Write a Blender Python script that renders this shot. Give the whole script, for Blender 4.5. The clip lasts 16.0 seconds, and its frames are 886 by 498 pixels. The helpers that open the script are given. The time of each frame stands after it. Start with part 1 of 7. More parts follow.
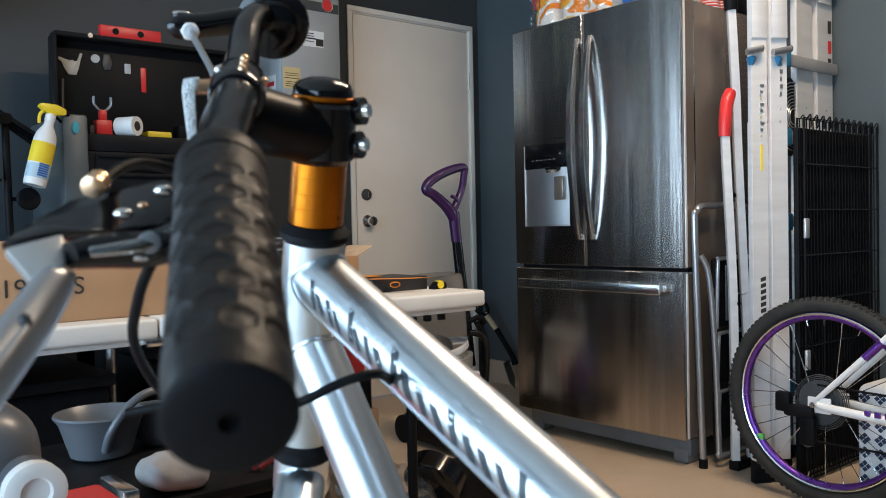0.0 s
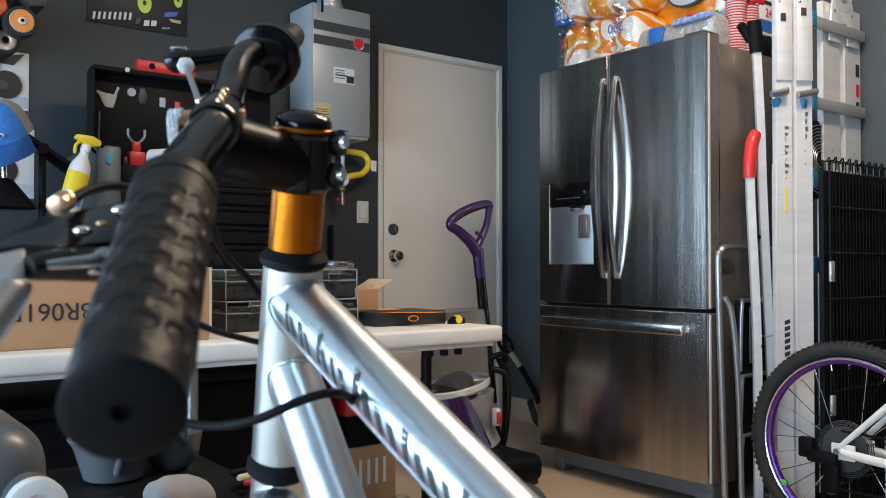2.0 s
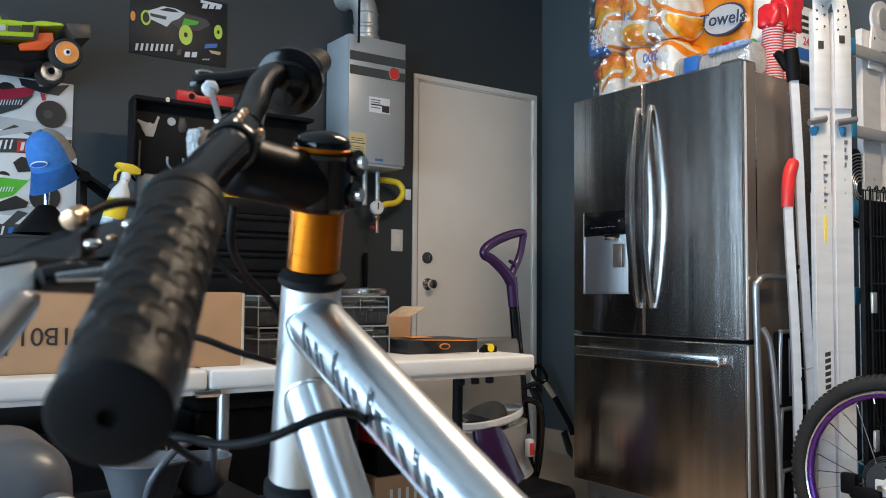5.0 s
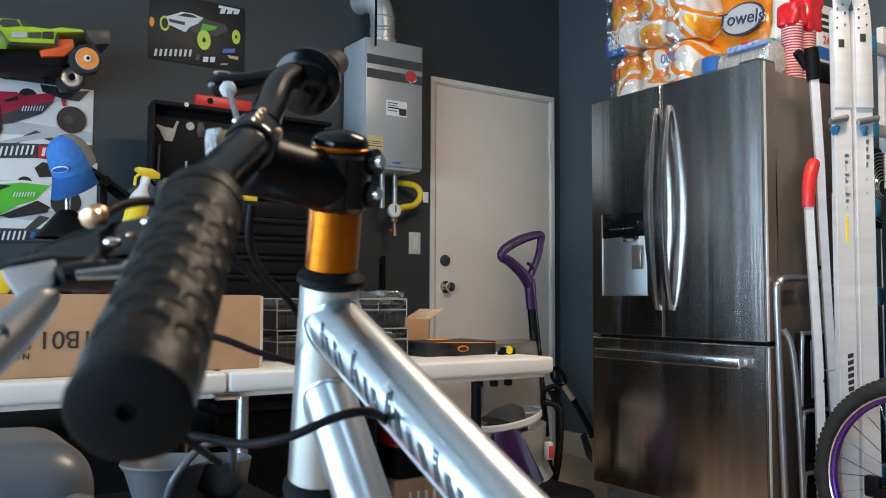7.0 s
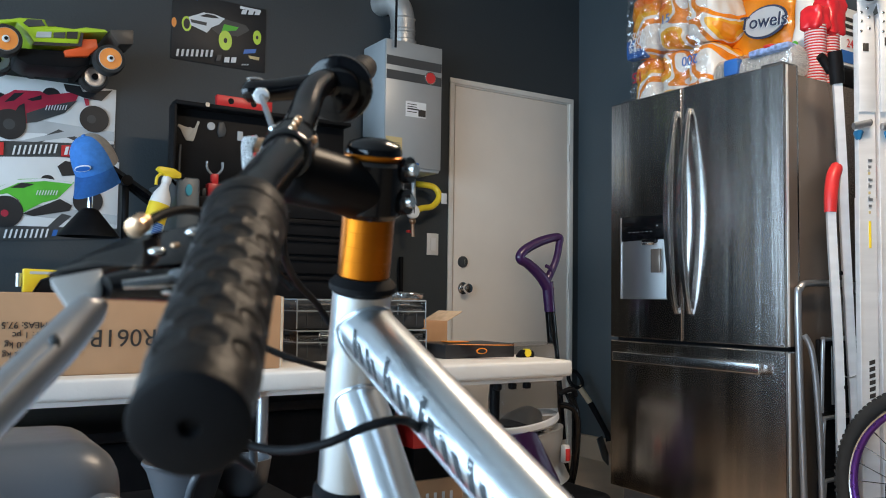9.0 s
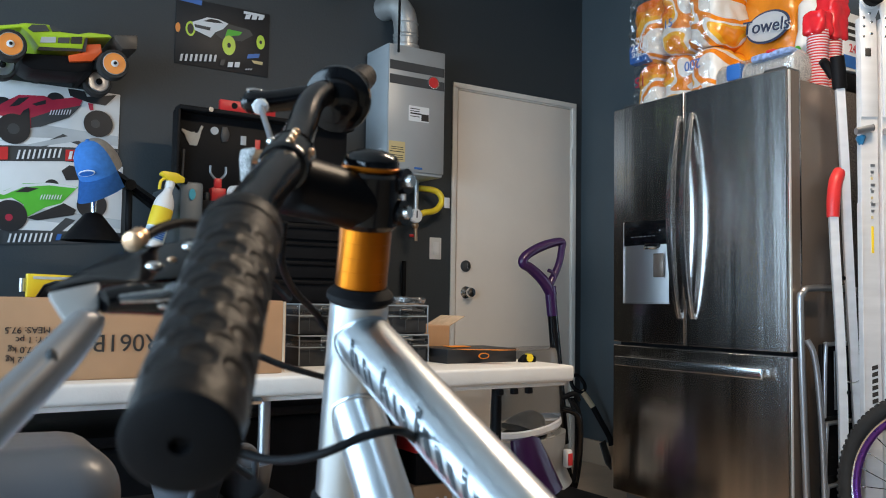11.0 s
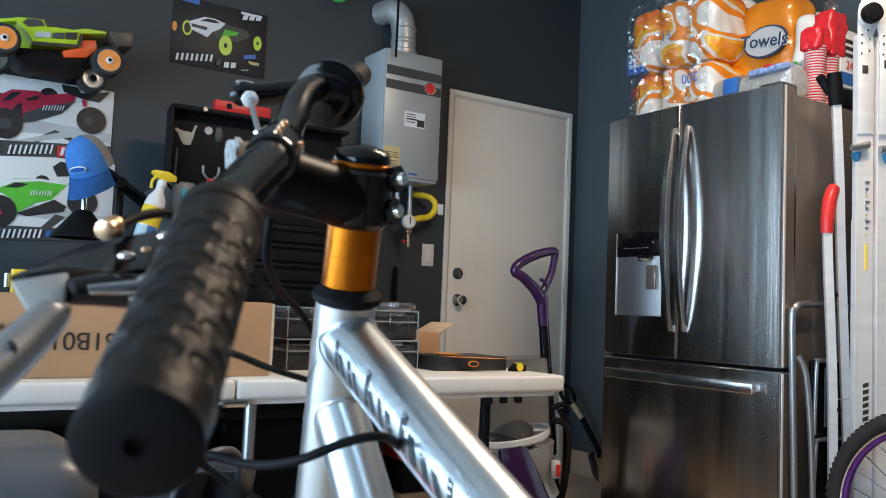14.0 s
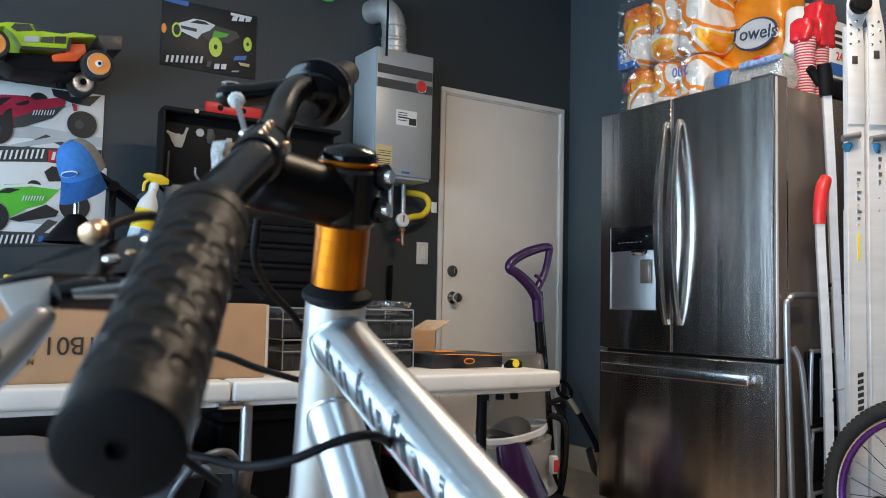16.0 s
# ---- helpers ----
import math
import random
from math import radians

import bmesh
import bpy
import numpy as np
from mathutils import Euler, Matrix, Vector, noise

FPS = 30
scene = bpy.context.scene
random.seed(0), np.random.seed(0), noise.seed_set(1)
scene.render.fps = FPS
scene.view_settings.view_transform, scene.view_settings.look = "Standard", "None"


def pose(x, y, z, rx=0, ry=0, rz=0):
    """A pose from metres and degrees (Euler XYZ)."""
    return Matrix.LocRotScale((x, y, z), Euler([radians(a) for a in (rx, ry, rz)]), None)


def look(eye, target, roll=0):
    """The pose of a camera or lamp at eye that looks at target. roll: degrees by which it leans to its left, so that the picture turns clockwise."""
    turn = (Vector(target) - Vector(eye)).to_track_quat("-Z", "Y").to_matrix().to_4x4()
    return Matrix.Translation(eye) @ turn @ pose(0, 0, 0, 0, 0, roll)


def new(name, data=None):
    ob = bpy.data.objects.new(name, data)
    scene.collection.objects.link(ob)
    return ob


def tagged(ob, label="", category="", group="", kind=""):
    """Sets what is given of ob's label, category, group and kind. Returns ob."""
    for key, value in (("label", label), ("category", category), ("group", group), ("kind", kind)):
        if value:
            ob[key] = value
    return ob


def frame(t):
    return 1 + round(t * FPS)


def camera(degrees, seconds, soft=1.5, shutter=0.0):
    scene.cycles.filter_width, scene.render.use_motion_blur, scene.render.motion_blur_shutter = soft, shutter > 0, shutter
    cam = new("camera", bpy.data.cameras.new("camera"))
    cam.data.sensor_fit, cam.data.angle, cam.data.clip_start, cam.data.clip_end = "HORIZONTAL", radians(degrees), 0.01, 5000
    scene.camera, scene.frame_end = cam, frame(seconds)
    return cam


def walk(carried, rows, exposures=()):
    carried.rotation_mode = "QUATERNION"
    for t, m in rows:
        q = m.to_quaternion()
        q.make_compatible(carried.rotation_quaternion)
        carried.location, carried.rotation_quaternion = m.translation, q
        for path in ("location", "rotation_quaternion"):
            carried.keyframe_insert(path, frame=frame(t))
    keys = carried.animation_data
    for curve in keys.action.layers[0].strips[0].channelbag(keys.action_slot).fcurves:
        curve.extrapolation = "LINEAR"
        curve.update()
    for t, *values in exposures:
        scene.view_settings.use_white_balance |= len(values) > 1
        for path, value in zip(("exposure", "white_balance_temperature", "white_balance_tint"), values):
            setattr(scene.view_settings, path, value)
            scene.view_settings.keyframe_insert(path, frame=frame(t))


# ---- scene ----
cam = camera(55.19, 16.0, soft=1.0)
PATH = [
    (0, pose(0.5358, 0.7298, 0.9261, 88.504, 1.182, -39.825)),
    (0.5, pose(0.5373, 0.6956, 0.9428, 89.303, 2.809, -38.909)),
    (1, pose(0.5546, 0.6902, 0.9269, 89.737, 2.609, -38.996)),
    (1.5, pose(0.5554, 0.6910, 0.9224, 90.180, 0.861, -38.195)),
    (2, pose(0.5539, 0.6903, 0.9201, 91.020, -0.024, -37.617)),
    (2.5, pose(0.5535, 0.6918, 0.9231, 91.402, -0.167, -37.091)),
    (3, pose(0.5590, 0.6932, 0.9166, 91.535, -0.359, -36.995)),
    (3.5, pose(0.5610, 0.6903, 0.9176, 91.729, -0.784, -36.702)),
    (4, pose(0.5601, 0.6819, 0.9213, 92.217, -1.073, -36.075)),
    (4.5, pose(0.5644, 0.6838, 0.9170, 92.856, -0.640, -35.571)),
    (7, pose(0.5666, 0.6885, 0.9118, 93.224, -0.227, -33.982)),
    (7.5, pose(0.5624, 0.6893, 0.9142, 93.208, 0.203, -33.658)),
    (8, pose(0.5607, 0.6934, 0.9131, 93.050, -0.224, -33.371)),
    (10.5, pose(0.5509, 0.6881, 0.9232, 93.409, -0.965, -32.796)),
    (11, pose(0.5578, 0.6862, 0.9212, 93.456, -0.878, -32.694)),
    (11.5, pose(0.5745, 0.6944, 0.9185, 93.571, -0.208, -34.410)),
    (12, pose(0.5738, 0.6993, 0.9158, 93.549, -1.128, -34.478)),
    (12.5, pose(0.5736, 0.7051, 0.9178, 93.688, -1.353, -34.066)),
    (13, pose(0.5777, 0.7067, 0.9188, 93.803, -1.422, -33.641)),
    (13.5, pose(0.5730, 0.7020, 0.9201, 93.920, -1.895, -33.394)),
    (14, pose(0.5690, 0.7015, 0.9181, 93.989, -2.298, -33.284)),
    (14.5, pose(0.5629, 0.6989, 0.9210, 94.013, -2.194, -33.680)),
    (15, pose(0.5560, 0.7021, 0.9229, 93.852, -2.014, -33.457)),
    (15.5, pose(0.5653, 0.7013, 0.9213, 93.952, -1.461, -33.427)),
    (16, pose(0.5724, 0.6997, 0.9180, 93.853, -1.228, -33.548)),
]
walk(cam, PATH)
cam.data.dof.use_dof = True
cam.data.dof.focus_distance = 3.0
cam.data.dof.aperture_fstop = 18.0

# ---- light ----
world = bpy.data.worlds.new("world")
scene.world = world
world.use_nodes = True
wn = world.node_tree
sky = wn.nodes.new("ShaderNodeTexSky")
sky.sky_type, sky.sun_disc = "NISHITA", False
sky.sun_elevation, sky.sun_rotation = radians(42), radians(150)
wn.links.new(sky.outputs[0], wn.nodes["Background"].inputs[0])
wn.nodes["Background"].inputs[1].default_value = 0.12
sun_data = bpy.data.lights.new("sun", "SUN")
sun_data.energy, sun_data.angle, sun_data.color = 3.0, radians(0.5), (1.0, 0.93, 0.82)
sun = new("sun", sun_data)
sun.matrix_world = look((4, -8, 8), (0, 0, 0))
gate_data = bpy.data.lights.new("sky_light", "AREA")
gate_data.shape, gate_data.size, gate_data.size_y = "RECTANGLE", 5.0, 2.0
gate_data.energy, gate_data.color = 258, (0.535, 0.77, 1.0)
gate = new("sky_light", gate_data)
gate.matrix_world = look((-2.26, 1.3, 1.15), (0, 1.3, 1.15))
win_data = bpy.data.lights.new("window_light", "AREA")
win_data.shape, win_data.size, win_data.size_y = "RECTANGLE", 1.2, 1.1
win_data.energy, win_data.color = 20, (0.58, 0.785, 1.0)
win_lamp = new("window_light", win_data)
win_lamp.matrix_world = look((-1.025, 4.50, 1.5), (-1.025, 0, 1.5))
bulb_data = bpy.data.lights.new("bulb", "AREA")
bulb_data.shape, bulb_data.size, bulb_data.size_y = "RECTANGLE", 1.1, 0.16
bulb_data.energy, bulb_data.color = 55, (1.0, 0.79, 0.58)
bulb = new("bulb", bulb_data)
bulb.matrix_world = look((2.45, 1.7, 2.81), (2.45, 1.7, 0))
scene.view_settings.exposure = 0.03


# ---- materials ----
def mat(name, color, rough=0.5, metal=0.0, vary=0.12, scale=8.0, stretch=(1, 1, 1), bump=0.0, bump_scale=60.0, coat=0.0, rand=0.0, rough_vary=0.1):
    m = bpy.data.materials.new(name)
    m.use_nodes = True
    nt = m.node_tree
    b = nt.nodes["Principled BSDF"]
    tc = nt.nodes.new("ShaderNodeTexCoord")
    mp = nt.nodes.new("ShaderNodeMapping")
    mp.inputs["Scale"].default_value = stretch
    nt.links.new(tc.outputs["Object"], mp.inputs[0])
    big = nt.nodes.new("ShaderNodeTexNoise")
    big.inputs["Scale"].default_value, big.inputs["Detail"].default_value = scale, 6.0
    nt.links.new(mp.outputs[0], big.inputs[0])
    ramp = nt.nodes.new("ShaderNodeValToRGB")
    lo, hi = [max(0, c * (1 - vary)) for c in color], [min(1, c * (1 + vary)) for c in color]
    ramp.color_ramp.elements[0].color, ramp.color_ramp.elements[1].color = (*lo, 1), (*hi, 1)
    ramp.color_ramp.elements[0].position, ramp.color_ramp.elements[1].position = 0.3, 0.7
    nt.links.new(big.outputs[0], ramp.inputs[0])
    out = ramp.outputs[0]
    if rand:
        oi = nt.nodes.new("ShaderNodeObjectInfo")
        hs = nt.nodes.new("ShaderNodeHueSaturation")
        mr = nt.nodes.new("ShaderNodeMapRange")
        mr.inputs["To Min"].default_value, mr.inputs["To Max"].default_value = 1 - rand, 1 + rand
        nt.links.new(oi.outputs["Random"], mr.inputs[0])
        nt.links.new(mr.outputs[0], hs.inputs["Value"])
        nt.links.new(out, hs.inputs["Color"])
        out = hs.outputs[0]
    nt.links.new(out, b.inputs["Base Color"])
    rr = nt.nodes.new("ShaderNodeMapRange")
    rr.inputs["To Min"].default_value, rr.inputs["To Max"].default_value = max(0.02, rough * (1 - rough_vary)), min(1, rough * (1 + rough_vary))
    fine = nt.nodes.new("ShaderNodeTexNoise")
    fine.inputs["Scale"].default_value, fine.inputs["Detail"].default_value = bump_scale, 4.0
    nt.links.new(mp.outputs[0], fine.inputs[0])
    nt.links.new(fine.outputs[0], rr.inputs[0])
    nt.links.new(rr.outputs[0], b.inputs["Roughness"])
    b.inputs["Metallic"].default_value, b.inputs["Coat Weight"].default_value = metal, coat
    if bump:
        bp = nt.nodes.new("ShaderNodeBump")
        bp.inputs["Strength"].default_value, bp.inputs["Distance"].default_value = bump, 0.01
        nt.links.new(fine.outputs[0], bp.inputs["Height"])
        nt.links.new(bp.outputs[0], b.inputs["Normal"])
    return m


def clear(name, color, rough=0.08, trans=0.9, ior=1.45, bump=0.0):
    m = mat(name, color, rough, vary=0.02, bump=bump, bump_scale=45)
    b = m.node_tree.nodes["Principled BSDF"]
    b.inputs["Transmission Weight"].default_value, b.inputs["IOR"].default_value = trans, ior
    return m


def dull(m, level=0.2):
    m.node_tree.nodes["Principled BSDF"].inputs["Specular IOR Level"].default_value = level
    return m


def brushed(m, aniso=0.75):
    nt = m.node_tree
    b = nt.nodes["Principled BSDF"]
    b.inputs["Anisotropic"].default_value, b.inputs["Anisotropic Rotation"].default_value = aniso, 0.25
    tg = nt.nodes.new("ShaderNodeTangent")
    tg.direction_type, tg.axis = "RADIAL", "Z"
    nt.links.new(tg.outputs[0], b.inputs["Tangent"])
    return m


WALL = mat("wall_paint", (0.039, 0.047, 0.053), 0.55, vary=0.06, scale=1.5, bump=0.12, bump_scale=90)
# the wall paint again, lighter and bluer: daylight put into the east wall's colour
WALLE = mat("daylit_wall_paint", (0.064, 0.082, 0.094), 0.55, vary=0.08, scale=1.5, bump=0.12, bump_scale=90)
CONCRETE = mat("concrete", (0.48, 0.37, 0.27), 0.45, vary=0.14, scale=2.5, bump=0.1, bump_scale=40, rough_vary=0.3)
DRIVE = mat("drive_concrete", (0.42, 0.38, 0.33), 0.8, vary=0.12, scale=1.0)
CEIL = mat("ceiling_paint", (0.45, 0.44, 0.42), 0.8, vary=0.05)
DOORP = mat("door_paint", (0.86, 0.79, 0.71), 0.42, vary=0.03, scale=3, bump=0.03, bump_scale=50)
TRIM = mat("trim_paint", (0.82, 0.79, 0.74), 0.45, vary=0.04, scale=6)
STEEL = brushed(mat("brushed_steel", (0.58, 0.55, 0.525), 0.22, 1.0, vary=0.12, scale=3.0, stretch=(10, 10, 0.22), bump=0.15, bump_scale=1.3, rough_vary=0.35))
STEELSIDE = mat("grey_steel_side", (0.34, 0.28, 0.24), 0.22, 0.7, vary=0.08, scale=4)
CHROME = mat("chrome", (0.74, 0.74, 0.74), 0.2, 1.0, vary=0.04)
ALU = mat("aluminium", (0.82, 0.82, 0.83), 0.36, 0.3, vary=0.06, scale=5, stretch=(1, 1, 6), bump=0.05, bump_scale=30, rough_vary=0.35)
SATIN = mat("satin_steel", (0.55, 0.55, 0.55), 0.36, 0.85, vary=0.06)
GREYTUBE = mat("grey_tube", (0.40, 0.41, 0.43), 0.30, 0.8, vary=0.1)
FRAMEM = mat("silver_frame_paint", (0.64, 0.685, 0.725), 0.30, 1.0, vary=0.03, scale=5, rough_vary=0.15)
SCUFF = mat("white_scuff", (0.64, 0.68, 0.71), 0.46, 0.85, vary=0.1, scale=80)
DECAL = mat("dark_decal", (0.035, 0.04, 0.046), 0.45, 0.2, vary=0.25, scale=90)
BLACK = dull(mat("gloss_black", (0.004, 0.004, 0.005), 0.15, 0.0, vary=0.2, rough_vary=0.3), 0.42)
MATTEB = dull(mat("matte_black", (0.007, 0.007, 0.008), 0.5, vary=0.25, scale=20, bump=0.05), 0.09)
RUBBER = dull(mat("grip_rubber", (0.010, 0.0085, 0.008), 0.45, vary=0.4, scale=90, bump=0.12, bump_scale=150, rough_vary=0.35), 0.17)
TYRE = mat("tyre", (0.020, 0.019, 0.018), 0.8, vary=0.3, scale=30, bump=0.2)
GOLD = mat("gold_anodised", (0.46, 0.135, 0.010), 0.30, 1.0, vary=0.12, scale=40, rough_vary=0.3)
BRASS = mat("brass", (0.74, 0.48, 0.30), 0.34, 1.0)
PLASTICW = mat("white_plastic", (0.72, 0.71, 0.69), 0.42, vary=0.05, scale=12, bump=0.06, bump_scale=200)
# white and cloudy plastic, darkened in colour for the shade low by the table
JUGM = mat("shaded_cloudy_plastic", (0.10, 0.108, 0.122), 0.35, vary=0.05)
CARD = mat("cardboard", (0.45, 0.265, 0.145), 0.8, vary=0.08, scale=9, bump=0.05, bump_scale=60)
CARDD = mat("cardboard_edge", (0.56, 0.42, 0.29), 0.85, vary=0.15, scale=40)
INK = mat("ink", (0.03, 0.025, 0.022), 0.7)
CHEST = dull(mat("black_steel", (0.010, 0.010, 0.011), 0.45, 0.0, vary=0.2, bump=0.04), 0.09)
HEATER = mat("heater_grey", (0.42, 0.44, 0.45), 0.38, 0.35, vary=0.05, scale=4)
# the heater grey made lighter and bluer, with side daylight in the colour
HEATSIDE = mat("heater_side_daylit", (0.46, 0.50, 0.53), 0.42, 0.2, vary=0.05)
DARKGREY = mat("dark_grey", (0.05, 0.053, 0.056), 0.45, vary=0.1)
GALV = mat("galvanised", (0.58, 0.58, 0.57), 0.36, 0.6, vary=0.15, scale=12)
RED = mat("red_plastic", (0.62, 0.03, 0.03), 0.35, vary=0.08)
ORANGE = mat("orange_print", (0.85, 0.27, 0.02), 0.4, vary=0.1, scale=14)
YELLOW = mat("yellow_print", (0.85, 0.62, 0.03), 0.4, vary=0.08)
BLUE = mat("blue_print", (0.03, 0.14, 0.46), 0.4, vary=0.1)
CAPBLUE = mat("blue_cotton", (0.035, 0.17, 0.50), 0.8, vary=0.12, scale=60, bump=0.1, bump_scale=300)
CAPGREY = mat("grey_cotton", (0.27, 0.255, 0.235), 0.85, vary=0.12, scale=60, bump=0.1, bump_scale=300)
LIME = mat("lime_body", (0.46, 0.66, 0.03), 0.3, vary=0.06, coat=0.4)
GREEN = mat("green_print", (0.10, 0.50, 0.04), 0.45, vary=0.15)
REDCAR = mat("red_print", (0.42, 0.02, 0.05), 0.45, vary=0.2)
NEON = mat("neon_rim", (0.85, 0.28, 0.05), 0.4, vary=0.05)
PURPLE = mat("purple_plastic", (0.030, 0.005, 0.050), 0.30, vary=0.15, coat=0.15)
PURPLERIM = mat("purple_rim", (0.17, 0.06, 0.36), 0.28, 0.8, vary=0.1)
WHITE = mat("white_paint", (0.78, 0.78, 0.78), 0.35, vary=0.04)
PAPER = mat("white_print", (0.76, 0.77, 0.78), 0.5, vary=0.03)
PALE = mat("pale_print", (0.48, 0.50, 0.52), 0.5, vary=0.12, scale=6)
BLACKP = mat("black_print", (0.018, 0.018, 0.02), 0.45, vary=0.2)
TAN = mat("tan_label", (0.60, 0.48, 0.24), 0.5, vary=0.08)
FABRICN = mat("navy_fabric", (0.03, 0.045, 0.09), 0.9, vary=0.2, bump=0.1, bump_scale=300)
def thin_film(name, share=0.28):
    """Thin clear plastic film: mostly see-through, with crinkled gloss."""
    m = bpy.data.materials.new(name)
    m.use_nodes = True
    nt = m.node_tree
    nt.nodes.remove(nt.nodes["Principled BSDF"])
    see, gloss, mix = nt.nodes.new("ShaderNodeBsdfTransparent"), nt.nodes.new("ShaderNodeBsdfGlossy"), nt.nodes.new("ShaderNodeMixShader")
    see.inputs["Color"].default_value = (0.96, 0.96, 0.96, 1)
    gloss.inputs["Roughness"].default_value = 0.12
    crinkle, bp = nt.nodes.new("ShaderNodeTexNoise"), nt.nodes.new("ShaderNodeBump")
    crinkle.inputs["Scale"].default_value, crinkle.inputs["Detail"].default_value = 26.0, 4.0
    bp.inputs["Strength"].default_value, bp.inputs["Distance"].default_value = 0.9, 0.01
    tc = nt.nodes.new("ShaderNodeTexCoord")
    nt.links.new(tc.outputs["Object"], crinkle.inputs[0])
    nt.links.new(crinkle.outputs[0], bp.inputs["Height"])
    nt.links.new(bp.outputs[0], gloss.inputs["Normal"])
    mix.inputs[0].default_value = share
    nt.links.new(see.outputs[0], mix.inputs[1]), nt.links.new(gloss.outputs[0], mix.inputs[2])
    nt.links.new(mix.outputs[0], nt.nodes["Material Output"].inputs[0])
    return m


CLEAR = thin_film("clear_film")
SMOKE = clear("smoky_tank", (0.50, 0.49, 0.48), 0.08, 0.97, 1.15)
CLEARLID = clear("clear_lid", (0.93, 0.95, 0.96), 0.05, 1.0)
WOODM = mat("pale_wood", (0.60, 0.47, 0.31), 0.6, vary=0.12)


# ---- mesh helpers ----
def thing(name, m=None, label="", category="", group="", kind=""):
    ob = new(name)
    ob.empty_display_size = 0.05
    if m is not None:
        ob.matrix_world = m
    return tagged(ob, label, category, group, kind)


def mesh_of(name, bm, material, smooth=True):
    me = bpy.data.meshes.new(name)
    bmesh.ops.recalc_face_normals(bm, faces=bm.faces)
    bm.to_mesh(me)
    bm.free()
    me.materials.append(material)
    if smooth:
        me.polygons.foreach_set("use_smooth", [True] * len(me.polygons))
        me.set_sharp_from_angle(angle=radians(38))
    return me


def part(name, bm, material, parent, label="", m=None):
    ob = new(name, mesh_of(name, bm, material))
    ob.parent = parent
    if m is not None:
        ob.matrix_basis = m
    return tagged(ob, label)


def solo(name, bm, material, label="", category="", group="", kind="", m=None):
    ob = new(name, mesh_of(name, bm, material))
    if m is not None:
        ob.matrix_world = m
    return tagged(ob, label, category, group, kind)


def box(lo, hi, bevel=0.0, bm=None, seg=2):
    """A box between two corners, with rounded edges."""
    b = bmesh.new()
    bmesh.ops.create_cube(b, size=1)
    for v in b.verts:
        v.co = Vector([lo[k] + (v.co[k] + 0.5) * (hi[k] - lo[k]) for k in range(3)])
    if bevel:
        bmesh.ops.bevel(b, geom=b.edges[:], offset=bevel, segments=seg, affect="EDGES", profile=0.5)
    return b if bm is None else join(bm, b)


def join(bm, other):
    me = bpy.data.meshes.new("tmp")
    other.to_mesh(me)
    other.free()
    bm.from_mesh(me)
    bpy.data.meshes.remove(me)
    return bm


def spline(points, n):
    """Points on a smooth line through the given ones."""
    pts = [Vector(p) for p in points]
    if len(pts) < 3:
        return [pts[0].lerp(pts[1], i / n) for i in range(n + 1)]
    out = []
    for i in range(len(pts) - 1):
        a, b, c, d = pts[max(i - 1, 0)], pts[i], pts[i + 1], pts[min(i + 2, len(pts) - 1)]
        for k in range(n):
            t = k / n
            out.append(0.5 * ((2 * b) + (c - a) * t + (2 * a - 5 * b + 4 * c - d) * t * t + (3 * b - a - 3 * c + d) * t ** 3))
    return out + [pts[-1]]


def tube(points, radius, seg=16, n=8, closed=False, flat=1.0, bm=None, caps=True):
    """A round rod swept along a smooth line; radius may be a list, one for each point; flat squeezes it along its own up."""
    line = spline(points, n) if n > 1 else [Vector(p) for p in points]
    rad = radius if isinstance(radius, (list, tuple)) else [radius] * len(points)
    b = bmesh.new()
    rings, up = [], None
    for i, p in enumerate(line):
        d = (line[min(i + 1, len(line) - 1)] - line[max(i - 1, 0)]).normalized()
        if closed:
            d = (line[(i + 1) % len(line)] - line[i - 1]).normalized()
        if up is None:
            up = Vector((0, 0, 1)) if abs(d.z) < 0.9 else Vector((0, 1, 0))
        up = (up - d * up.dot(d)).normalized()
        side = d.cross(up)
        u = i / max(1, len(line) - 1) * (len(rad) - 1)
        k = min(int(u), len(rad) - 2) if len(rad) > 1 else 0
        r = rad[k] + (rad[k + 1] - rad[k]) * (u - k) if len(rad) > 1 else rad[0]
        rings.append([b.verts.new(p + (side * math.cos(a) + up * math.sin(a) * flat) * r) for a in [2 * math.pi * j / seg for j in range(seg)]])
    for i in range(len(rings) - (0 if closed else 1)):
        r0, r1 = rings[i], rings[(i + 1) % len(rings)]
        for j in range(seg):
            b.faces.new((r0[j], r0[(j + 1) % seg], r1[(j + 1) % seg], r1[j]))
    if caps and not closed:
        b.faces.new(rings[0][::-1]), b.faces.new(rings[-1])
    return b if bm is None else join(bm, b)


def lathe(profile, seg=32, m=None, bm=None):
    """A turned shape about z from (radius, height) pairs."""
    b = bmesh.new()
    rings = [[b.verts.new((max(r, 1e-4) * math.cos(a), max(r, 1e-4) * math.sin(a), z)) for a in [2 * math.pi * j / seg for j in range(seg)]] for r, z in profile]
    for r0, r1 in zip(rings, rings[1:]):
        for j in range(seg):
            b.faces.new((r0[j], r0[(j + 1) % seg], r1[(j + 1) % seg], r1[j]))
    b.faces.new(rings[0][::-1]), b.faces.new(rings[-1])
    if m is not None:
        b.transform(m)
    return b if bm is None else join(bm, b)


def rod(a, b, r, seg=16, bm=None):
    return tube([a, b], r, seg, 1, bm=bm)


def along(a, b):
    """A pose at a whose z looks at b."""
    q = (Vector(b) - Vector(a)).to_track_quat("Z", "Y")
    return Matrix.Translation(a) @ q.to_matrix().to_4x4()


